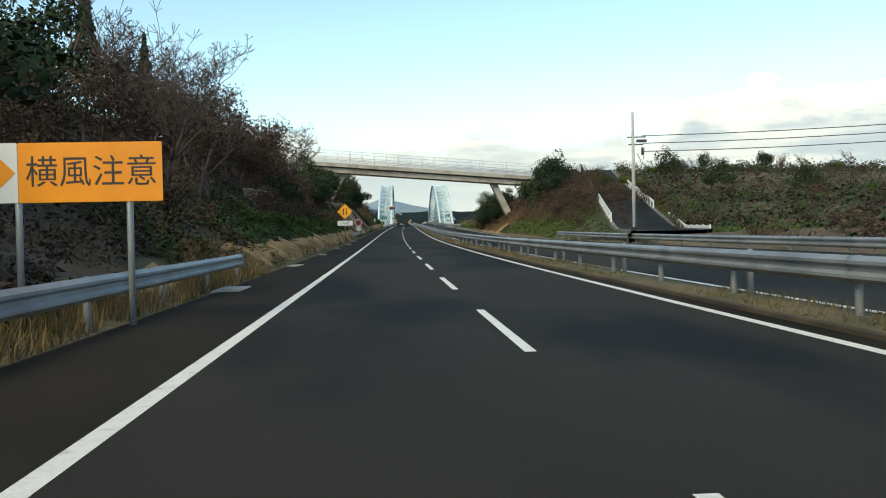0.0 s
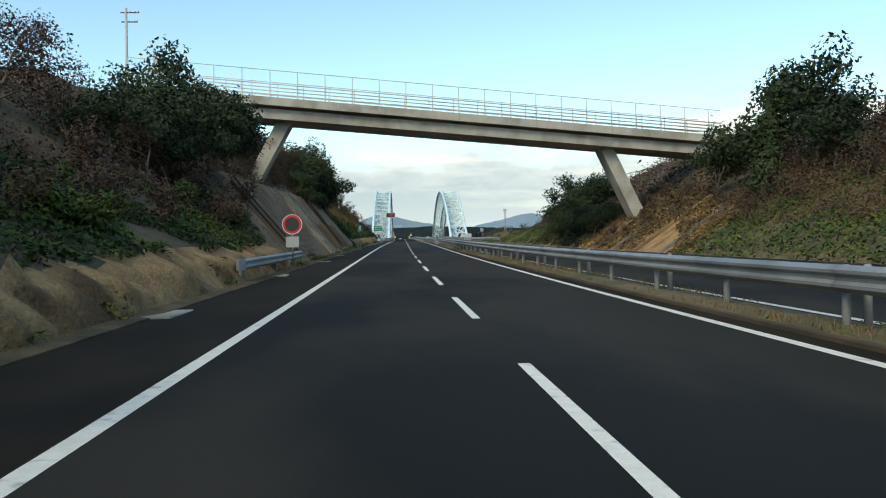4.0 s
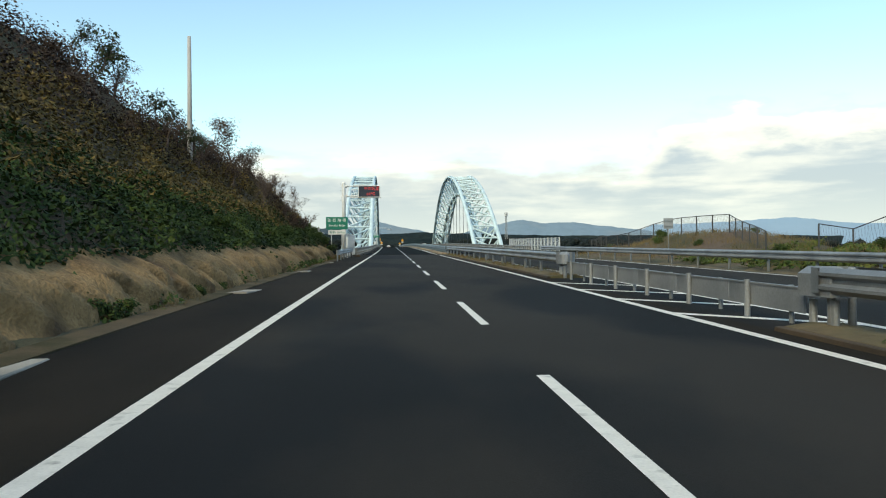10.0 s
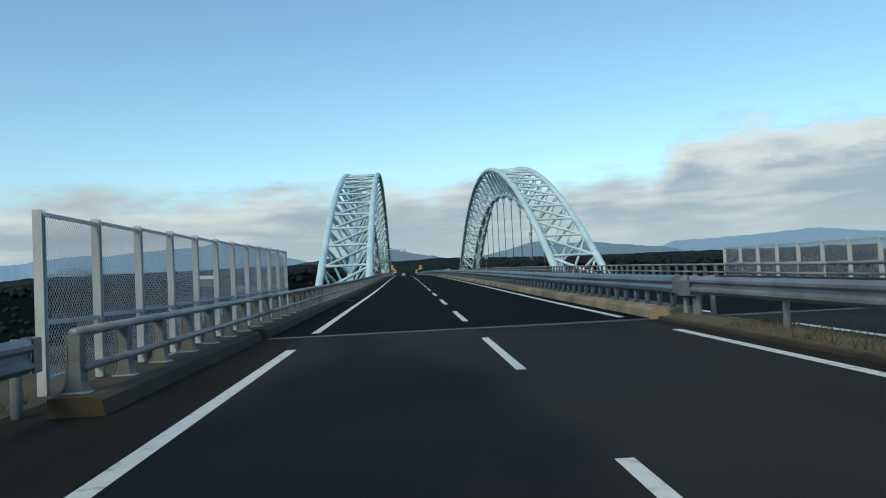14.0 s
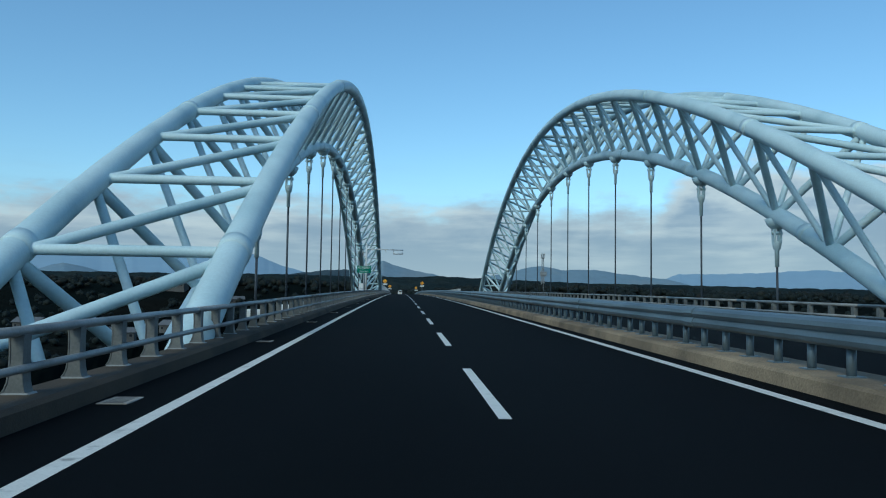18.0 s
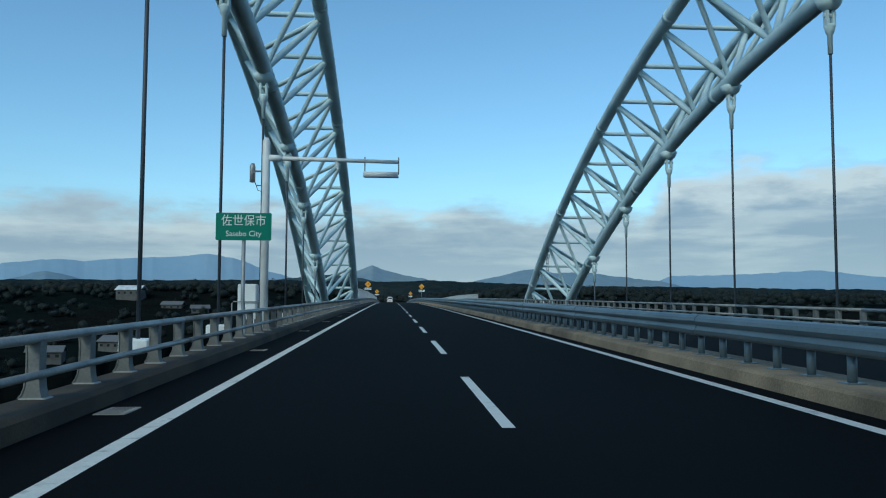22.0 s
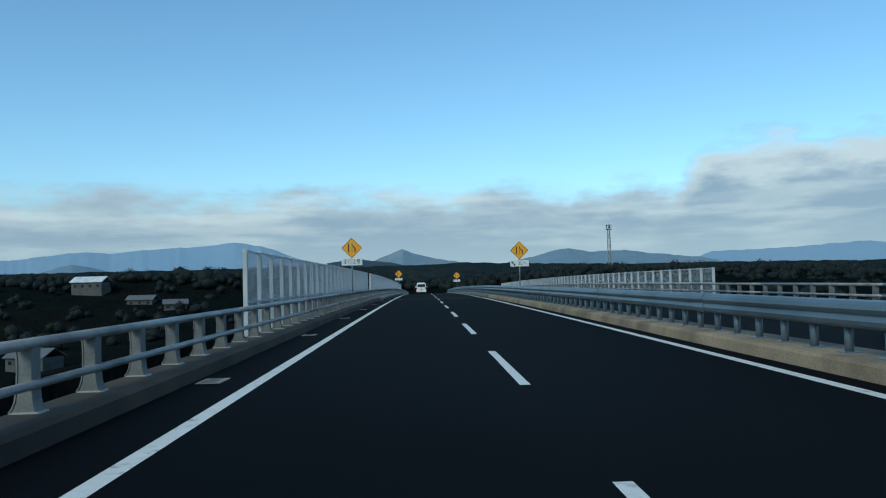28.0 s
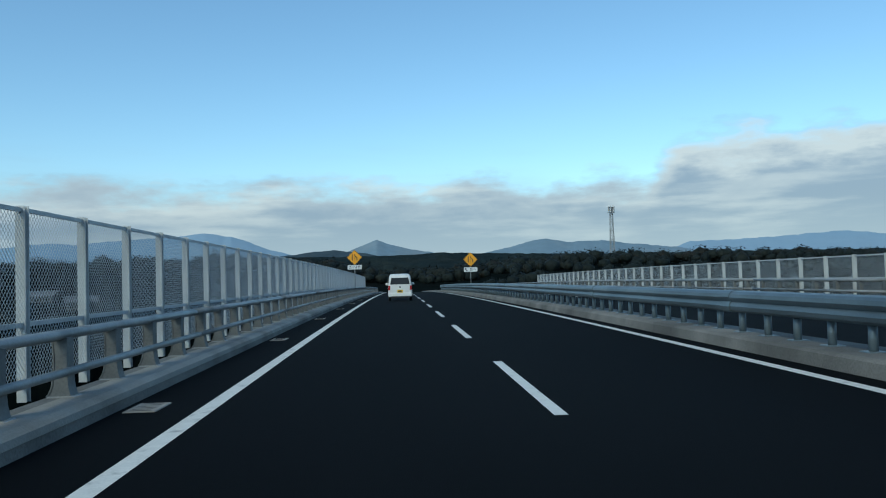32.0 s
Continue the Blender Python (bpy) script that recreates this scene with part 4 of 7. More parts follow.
def arch(xc, sgn, label):
    """Three-pipe braced arch rib; sgn +1 when the road lies towards larger x."""
    hx = XR(ARCH_Y)
    base = Vector((xc + hx, ARCH_Y, Z_ARCH))
    g = empty("arch_rib", pose(*base), label, "bridge arch", "arch ribs", "structure")

    def P(off, j, low):
        y = ARCH_Y + STEP * j
        return Vector((XR(y) - hx + off, STEP * j, arch_z(y, low) + ZR(y) - Z_ARCH))

    inn, out = 2.7 * sgn, -2.6 * sgn
    JN = 17
    js = np.linspace(-JN, JN, JN * 4 + 1)
    part("upper_chord", pipe([P(inn, j, False) for j in js], 0.41, 16), ARCH, g, smooth=True)
    part("upper_chord", pipe([P(out, j, False) for j in js], 0.41, 16), ARCH, g, smooth=True)
    part("lower_chord", pipe([P(0, j, True) for j in js], 0.43, 16), ARCH, g, smooth=True)
    # weld collars on the chords
    for j in np.arange(-JN + 0.35, JN, 3.0):
        for off, low in ((inn, False), (out, False), (0, True)):
            a, b = P(off, j, low), P(off, j + 0.09, low)
            part("weld_collar", tube(a, b, 0.435 if not low else 0.455, n=16), ARCH, g, smooth=True)
    for j in range(-JN, JN + 1):
        if j == 0:
            continue
        # upper joints lie between the lower ones
        e = 1 if j > 0 else -1
        a, b, c, d = P(inn, j - 0.31 * e, False), P(out, j - 0.31 * e, False), P(0, j, True), P(0, j - e, True)
        part("cross_strut", tube(P(inn, j - 0.38 * e, False), P(out, j - 0.38 * e, False), 0.15, n=10, caps=False), ARCH, g, smooth=True)
        for u in (a, b):
            part("vertical_brace", tube(u, c, 0.15, n=10, caps=False), ARCH, g, smooth=True)
            part("diagonal_brace", tube(u, d, 0.19, n=10, caps=False), ARCH, g, smooth=True)
        part("top_diagonal", tube(b, P(inn, (j - 1.31 * e) if abs(j) > 1 else 0.69 * e, False), 0.165, n=10, caps=False), ARCH, g, smooth=True)
    # hangers
    for k in range(11):
        j = 2 * (k - 5)
        c = P(0, j, True)
        y = ARCH_Y + STEP * j
        foot = Vector((c.x, c.y, ZR(y) - Z_ARCH - 0.5))
        h = part("hanger", tube(foot, c - Vector((0, 0, 2.6)), 0.062, n=8), CABLE, g, "dark sheathed hanger cable", smooth=True)
        part("clamp", pipe([c + Vector((0, 0, -0.25)), c + Vector((0, 0, -0.55)), c + Vector((0, 0, -0.75))], [0.58, 0.46, 0.26], 12), ARCH, h, smooth=True)
        part("fork", join(moved(box(-0.21, -0.09, -0.17, 0.17, -1.45, -0.6, 0.03), Matrix.Translation(c)), moved(box(0.09, 0.21, -0.17, 0.17, -1.45, -0.6, 0.03), Matrix.Translation(c)), tube(c + Vector((-0.27, 0, -0.95)), c + Vector((0.27, 0, -0.95)), 0.09)), ARCH, h)
        part("socket", pipe([c + Vector((0, 0, z)) for z in (-1.35, -1.45, -1.75, -1.8, -2.65)], [0.2, 0.24, 0.17, 0.115, 0.105], 10), ARCH, h, smooth=True)
    return g


arch(XL, 1, "pale blue-green tubular steel arch rib beside the road")
arch(XRR, -1, "pale blue-green tubular steel arch rib beyond the opposite lanes")


# ---- screen fences on the bridge ----
def fence_panel_mesh(w, z0, z1, pitch=0.085, t=0.0045):
    v, f = [], []
    hgt = z1 - z0

    def wire(a, b):
        o = len(v)
        d = Vector((0, b[0] - a[0], b[1] - a[1])).normalized()
        n = Vector((0, -d.z, d.y)) * t
        for p in (a, b):
            q = Vector((0, p[0], p[1]))
            v.extend([tuple(q + n), tuple(q - n), tuple(q + Vector((t, 0, 0)))])
        f.extend([(o, o + 1, o + 4, o + 3), (o + 1, o + 2, o + 5, o + 4), (o + 2, o, o + 3, o + 5)])

    c = -hgt
    while c < w:
        a = (max(c, 0), z0 + max(0, -c))
        b = (min(c + hgt, w), z0 + min(hgt, w - c))
        if b[0] - a[0] > 0.01:
            wire(a, b)
            wire((w - a[0], a[1]), (w - b[0], b[1]))
        c += pitch
    return v, f


def i_post(z0, z1):
    """An I-section post as one closed body."""
    ring = [(-0.06, -0.06), (0.06, -0.06), (0.06, -0.046), (0.008, -0.046), (0.008, 0.046), (0.06, 0.046), (0.06, 0.06), (-0.06, 0.06), (-0.06, 0.046), (-0.008, 0.046), (-0.008, -0.046), (-0.06, -0.046)]
    v = [(x, y, z) for z in (z0, z1) for x, y in ring]
    return v, [tuple(range(11, -1, -1)), tuple(range(12, 24))] + [(i, (i + 1) % 12, 12 + (i + 1) % 12, 12 + i) for i in range(12)]




def screen_fence(x, y0, count, label, top=2.33, base=0.12, group="screen fences", z_off=0.0):
    g = empty("screen_fence", place(x, y0), label, "fence", group)
    inv = g.matrix_basis.inverted()
    meshes = {}
    for i in range(count + 1):
        m = inv @ place(x, y0 + 2 * i, z_off)
        sec = i_post(base - 0.2, top)
        meshes.setdefault("post", None)
        if meshes["post"] is None:
            meshes["post"] = part("post", sec, FENCE, g, m=m).data
        else:
            part("post", meshes["post"], FENCE, g, m=m)
        if i == count:
            break
        for nm, geo, mt in (("top_bar", box(-0.025, 0.025, 0.06, 1.94, top - 0.07, top - 0.02), FENCE), ("middle_bar", box(-0.03, 0.03, 0.06, 1.94, 0.84, 0.9), FENCE), ("bottom_bar", box(-0.025, 0.025, 0.06, 1.94, base, base + 0.05), FENCE)):
            if nm not in meshes:
                meshes[nm] = part(nm, geo, mt, g, m=m).data
            else:
                part(nm, meshes[nm], mt, g, m=m)
        if "wire_mesh" not in meshes:
            me = part("wire_mesh", moved(fence_panel_mesh(1.88, base + 0.05, top - 0.07), Matrix.Translation((0.03, 0.06, 0))), WIRE, g, "pale diamond wire mesh", m=m).data
            meshes["wire_mesh"] = me
        else:
            part("wire_mesh", meshes["wire_mesh"], WIRE, g, "pale diamond wire mesh", m=m)
    return g


screen_fence(-2.6, 270.6, 11, "pale grey wire screen fence at the bridge end")
screen_fence(-2.6, 533.0, 26, "pale grey wire screen fence along the bridge")
screen_fence(-2.6, 589.0, 55, "pale grey wire screen fence beyond the bridge")
screen_fence(18.3, 267.0, 17, "pale grey wire screen fence of the opposite side", top=1.72)
screen_fence(18.3, 555.0, 62, "pale grey wire screen fence of the opposite side", top=1.72)

# ---- overbridge across the cutting ----
def over_z(x):
    return 8.06 + (19.6 - x) * 0.0774


OB0, OB1 = 141.8, 146.8
ob_base = Vector(W(7, 144.3, 0))
ob = empty("overbridge", pose(*ob_base), "grey concrete road bridge on slanted legs over the cutting", "overbridge", kind="structure")


def OB(x, y, z):
    return (x + XR(144.3) - ob_base.x, y - 1.5 - 0.07 * (19.6 - x) - ob_base.y, z + ZR(144.3) - ob_base.z)


def ob_sweep(sec, x0, x1, n=14):
    xs = np.linspace(x0, x1, n + 1)
    k = len(sec)
    v = [OB(x, y, over_z(x) + z) for x in xs for y, z in sec]
    f = [(i * k + j, i * k + (j + 1) % k, (i + 1) * k + (j + 1) % k, (i + 1) * k + j) for i in range(n) for j in range(k)]
    return v, f + [tuple(range(k - 1, -1, -1)), tuple(range(n * k, n * k + k))]


part("girder", ob_sweep([(OB0 + 0.55, 0.0), (OB1 - 0.55, 0.0), (OB1 - 0.55, 0.75), (OB0 + 0.55, 0.75)], -16, 27), CONCRETE, ob)
part("deck_slab", ob_sweep([(OB0 + 0.1, 0.95), (OB0 + 1.0, 0.75), (OB1 - 1.0, 0.75), (OB1 - 0.1, 0.95), (OB1 - 0.1, 1.1), (OB0 + 0.1, 1.1)], -17, 28), CONC_DARK, ob)
xs = np.arange(-17, 28, 3.0)
for y0, y1 in ((OB0, OB0 + 0.3), (OB1 - 0.3, OB1)):
    for a in xs:
        part("parapet", ob_sweep([(y0, 0.92), (y1, 0.92), (y1, 1.5), (y0 + 0.02, 1.52)], a + 0.01, a + 2.99, 1), CONCRETE, ob, "stained pale concrete parapet")
    ym = (y0 + y1) / 2
    for z in (1.75, 2.0, 2.25, 2.5):
        part("rail", pipe([OB(x, ym, over_z(x) + z) for x in (-17, 5, 28)], 0.045, 6), FENCE, ob, smooth=True)
    for x in np.arange(-17, 28.1, 2.0):
        part("rail_post", tube(OB(x, ym, over_z(x) + 1.5), OB(x, ym, over_z(x) + 2.52), 0.055, n=6), FENCE, ob)
        part("fence_post", tube(OB(x, ym + 0.1, over_z(x) + 1.5), OB(x, ym + 0.1, over_z(x) + 3.55), 0.035, n=6), FENCE, ob)
    v, f = [], []
    for i, x in enumerate(np.arange(-17, 28.0, 0.45)):
        for s in (-1, 1):
            o = len(v)
            za, zb = (2.5, 3.5) if s > 0 else (3.5, 2.5)
            for xx, zz in ((x, za), (x + 0.9, zb)):
                v += [OB(xx - 0.004, ym + 0.1, over_z(xx) + zz), OB(xx + 0.004, ym + 0.1, over_z(xx) + zz + 0.006), OB(xx, ym + 0.104, over_z(xx) + zz)]
            f += [(o, o + 1, o + 4, o + 3), (o + 1, o + 2, o + 5, o + 4), (o + 2, o, o + 3, o + 5)]
    part("mesh_screen", (v, f), WIRE, ob)
    part("screen_bar", pipe([OB(x, ym + 0.1, over_z(x) + 3.53) for x in (-17, 5, 28)], 0.03, 6), FENCE, ob)
for xt, xb, zb in ((18.4, 21.4, 2.1), (-5.65, -8.9, 4.0)):
    s = 1 if xb > xt else -1
    v = []
    for x, z in ((xt, over_z(xt) + 0.02), (xb, zb)):
        v += [OB(x, 143.4, z), OB(x + s * 1.1, 143.4, z), OB(x + s * 1.1, 145.2, z), OB(x, 145.2, z)]
    f = [(0, 1, 5, 4), (1, 2, 6, 5), (2, 3, 7, 6), (3, 0, 4, 7), (0, 3, 2, 1), (4, 5, 6, 7)]
    part("slanted_leg", (v, f), CONCRETE, ob)
    part("leg_footing", moved(box(min(xb, xb + s * 2.2) - 0.4, max(xb, xb + s * 2.2) + 0.4, -4.5, 1.5, zb - 2.5, zb + 0.25, 0.1), Matrix.Translation((XR(144.3) - ob_base.x, 0, ZR(144.3) - ob_base.z))), CONCRETE, ob)


# ---- concrete slope faces ----
def face_point(y, u, lift, left=True):
    foot, fh, run, _, _ = side(LEFT_A if left else RIGHT_A, y)
    n = Vector((fh, 0, run)).normalized() * lift
    return Vector(W(foot - run * u + n.x if left else foot + run * u - n.x, y, fh * u + n.z))


def face_slab(y0, y1, u0, u1, t, left=True):
    q = [(y0, u0), (y1, u0), (y1, u1), (y0, u1)]
    v = [tuple(face_point(y, u, -0.05, left)) for y, u in q] + [tuple(face_point(y, u, t, left)) for y, u in q]
    return v, [(4, 5, 6, 7), (0, 1, 5, 4), (1, 2, 6, 5), (2, 3, 7, 6), (3, 0, 4, 7)]


def chute_y(v, u):
    """Across (v 0 to 1) and up (u) the slanted chute."""
    return 142.2 + 0.1 * u + v * (8.2 - 2.4 * u)


def chute_slab(v0, v1, u0, u1, t):
    q = [(chute_y(v0, u0), u0), (chute_y(v1, u0), u0), (chute_y(v1, u1), u1), (chute_y(v0, u1), u1)]
    v = [tuple(face_point(y, u, -0.05)) for y, u in q] + [tuple(face_point(y, u, t)) for y, u in q]
    return v, [(4, 5, 6, 7), (0, 1, 5, 4), (1, 2, 6, 5), (2, 3, 7, 6), (3, 0, 4, 7)]


CHUTE = material("pale_rough_concrete", (0.42, 0.33, 0.225), 0.9, vary=0.35, scale=1.4, fine=24, bump=0.5, alt=(0.19, 0.15, 0.105), alt_scale=0.5, rand=0.25)
chute = empty("slope_chute", pose(*W(-5, 149, 2)), "pale stone-pitched drainage chute down the slope", "drainage chute", kind="structure")
ci = chute.matrix_basis.inverted()
# floor in darker brown, which paints the shade into the gaps between stones
part("floor", moved(chute_slab(0.03, 0.97, 0.0, 1.02, 0.04), ci), CONC_DARK, chute)
part("side_wall", moved(chute_slab(0.97, 1.0, 0.0, 1.04, 0.2), ci), CHUTE, chute)
part("side_wall", moved(chute_slab(0.0, 0.03, 0.0, 1.04, 0.16), ci), CHUTE, chute)
prng = random.Random(4)
stone_mesh = None
rest = []
for i in range(44):
    for j in range(46):
        u, v = 0.015 + 0.975 * i / 43, 0.05 + 0.9 * (j + 0.5 * (i % 2)) / 46
        p = face_point(chute_y(v, u), u, 0.045) + Vector((0, prng.uniform(-0.03, 0.03), 0))
        r = prng.uniform(0.045, 0.085)
        m = Matrix.Translation(ci @ p) @ Euler((prng.uniform(-0.4, 0.4), 0.85 + prng.uniform(-0.3, 0.3), prng.uniform(0, 6.2))).to_matrix().to_4x4() @ Matrix.Diagonal((r, r * prng.uniform(0.9, 1.4), r * prng.uniform(0.6, 1.1), 1))
        g = box(-1, 1, -1, 1, -0.6, 1, 0.42)
        if i < 9 and j > 14:
            if stone_mesh is None:
                stone_mesh = part("stone", g, CHUTE, chute, m=m).data
            else:
                part("stone", stone_mesh, CHUTE, chute, m=m)
        else:
            rest.append(moved(g, m))
ob = part("stones", join(*rest), CHUTE, chute)
ob["kind"] = "stuff"
for k, y in enumerate((122.2, 123.3, 124.3, 125.4, 161.0, 162.3, 163.6)):
    r = empty("slope_rib", pose(*W(-5, y, 2)), "narrow weathered concrete rib up the slope", "slope rib", "slope ribs", "structure")
    part("rib", moved(face_slab(y, y + 0.22, 0.12, 1.0, 0.12), r.matrix_basis.inverted()), KERB_DARK if k % 2 or k > 3 else CONC_DARK, r)
krng = random.Random(9)
keys = []
for i in range(112):
    for j in range(15):
        y, u = 120.5 + 0.36 * i + 0.18 * (j % 2), 0.05 + 0.062 * j
        if 142.0 - 0.2 * u < y < 150.6 - 2.4 * u or krng.random() < 0.3 + 0.45 * (u > 0.6) + 0.9 * noise.noise((y * 0.25, u * 3, 5)):
            continue
        y, u = y + krng.uniform(-0.08, 0.08), u + krng.uniform(-0.012, 0.012)
        w, h = krng.uniform(0.03, 0.085), krng.uniform(0.014, 0.03)
        g = face_slab(y - w, y + w, u - h * 0.4, u + h * 0.4, krng.uniform(0.012, 0.03))
        keys.append(([tuple(p) for p in g[0]], g[1]))
face_keys = empty("sprayed_face", pose(*W(-5, 140, 2)), "brown sprayed concrete face with rows of small keys", "slope face", kind="structure")
key_part = part("keys", moved(join(*keys), face_keys.matrix_basis.inverted()), CONC_DARK, face_keys)
key_part["kind"] = "stuff"
grooves = empty("groove_panel", pose(*W(-4, 163, 1)), "lower concrete face with slanting drain grooves", "slope panel", kind="structure")
for k in range(44):
    y = 153.6 + 0.43 * k
    q = [(y, 0.04), (y + 0.1, 0.04), (y - 0.9, 0.5), (y - 1.0, 0.5)]
    v = [tuple(face_point(a, b, -0.05)) for a, b in q] + [tuple(face_point(a, b, 0.04)) for a, b in q]
    part("batten", moved((v, [(4, 5, 6, 7), (0, 1, 5, 4), (1, 2, 6, 5), (2, 3, 7, 6), (3, 0, 4, 7)]), grooves.matrix_basis.inverted()), CONC_DARK, grooves)
# shotcrete frames on the opposite face
for k, y in enumerate((124.5, 130, 135.5, 141, 150, 155.5, 161)):
    r = empty("slope_rib", pose(*W(20, y, 2)), "concrete frame rib up the opposite slope", "slope rib", "slope ribs", "structure")
    part("rib", moved(face_slab(y, y + 0.4, 0.0, 1.3, 0.15, False), r.matrix_basis.inverted()), CONC_DARK if k % 2 else KERB_PALE, r)
r = empty("leg_apron", pose(*W(22, 146, 3)), "smooth pale concrete apron below the bridge leg", "apron", kind="structure")
part("slab", moved(face_slab(141.3, 147.3, 0.45, 1.05, 0.05, False), r.matrix_basis.inverted()), CONC_DARK, r)

# blue sheets pegged over the bank's foot
for k, (a, b) in enumerate(((179.2, 182.2), (186.6, 188.4), (188.9, 190.8))):
    v, f = [], []
    ny, nu = 14, 8
    for i in range(ny + 1):
        for j in range(nu + 1):
            y, u = a + (b - a) * i / ny, 0.02 + 1.05 * j / nu
            foot, fh, run, _, _ = side(LEFT_A, y)
            ridge_n = noise.noise((y * 0.8 - u * 1.1, u * 0.5, 4.0)) * 0.3 + noise.noise((y * 2.3 - u * 1.5, u * 1.6, 9.0)) * 0.12
            out = 0.24 + ridge_n * (0.25 + 0.75 * math.sin(min(1, u) * math.pi)) + 0.02 * math.sin(9 * y) - 0.35 * max(0.0, u - 0.85) / 0.15
            p = W(foot - run * u + out, y, 0.02 + fh * u)
            v.append(tuple(p))
    f = [(i * (nu + 1) + j, (i + 1) * (nu + 1) + j, (i + 1) * (nu + 1) + j + 1, i * (nu + 1) + j + 1) for i in range(ny) for j in range(nu)]
    v += [tuple(Vector(p) + Vector((-0.01, 0, -0.01))) for p in v]
    o = (ny + 1) * (nu + 1)
    f += [tuple(i + o for i in reversed(q)) for q in f]
    tagged(part("ground_sheet", (v, f), TARP, smooth=True), "faded blue sheet covering the foot of the bank", "ground sheet", "ground sheets")


# old grey wall among the shrubs
rw = empty("retaining_wall", place(-7.1, 60.5, 1.0), "old grey concrete retaining wall among shrubs", "retaining wall", kind="structure")
for k in range(4):
    part("wall_panel", box(-0.3, 0.0, -3.98 + 2 * k, -2.02 + 2 * k, 0.8, 3.2 + 0.06 * k, 0.02), CONC_DARK, rw)
part("coping", moved(box(-0.36, 0.06, -4, 4, -0.06, 0.06, 0.02), Matrix.Translation((0, 0, 3.33)) @ Euler((0.03, 0, 0)).to_matrix().to_4x4()), CONCRETE, rw)

# ---- signs ----
FRONT = Euler((radians(90), 0, 0)).to_matrix().to_4x4()


def at(x, z, d):
    """On a sign's front: x to the right, z up, d in front of the plate."""
    return Matrix.Translation((x, -d, z)) @ FRONT


def rounded(w, h, r, n=4):
    pts = []
    for cx, cy, a0 in ((w / 2 - r, -h / 2 + r, -90), (w / 2 - r, h / 2 - r, 0), (-w / 2 + r, h / 2 - r, 90), (-w / 2 + r, -h / 2 + r, 180)):
        pts += [(cx + r * math.cos(radians(a0 + 90 * i / n)), cy + r * math.sin(radians(a0 + 90 * i / n))) for i in range(n + 1)]
    return pts


def plate_geo(pts, d0, d1):
    """Polygon in (x, z) with a thickness from d0 (back) to d1 (front)."""
    n = len(pts)
    v = [(x, -d0, z) for x, z in pts] + [(x, -d1, z) for x, z in pts]
    return v, [tuple(range(n - 1, -1, -1)), tuple(range(n, 2 * n))] + [(i, (i + 1) % n, n + (i + 1) % n, n + i) for i in range(n)]


def shift(pts, x, z):
    return [(a + x, b + z) for a, b in pts]


def diamond(r):
    """Square on its corner with slightly rounded corners."""
    c = 0.09 * r
    return [(r - c, -c), (r - c * 0.3, 0), (r - c, c), (c, r - c), (0, r - c * 0.3), (-c, r - c), (-r + c, c), (-r + c * 0.3, 0), (-r + c, -c), (-c, -r + c), (0, -r + c * 0.3), (c, -r + c)]


def ring_geo(outer, inner, d0, d1):
    n = len(outer)
    v = [(x, -d, z) for d in (d0, d1) for pts in (outer, inner) for x, z in pts]
    f = []
    for i in range(n):
        j = (i + 1) % n
        f += [(2 * n + i, 2 * n + j, 3 * n + j, 3 * n + i), (i, 2 * n + i, 2 * n + j, j)][:1]
        f += [(i, j, 2 * n + j, 2 * n + i), (n + i, 3 * n + i, 3 * n + j, n + j)]
    return v, f


def scaled(pts, k):
    return [(x * k, z * k) for x, z in pts]


def post(parent, x, z0, z1, r=0.04, d=-0.04, mat=GALV):
    return part("post", pipe([(x, -d, z0), (x, -d, z1 - 0.02), (x, -d, z1)], [r, r, r * 0.6], 10), mat, parent, smooth=True)


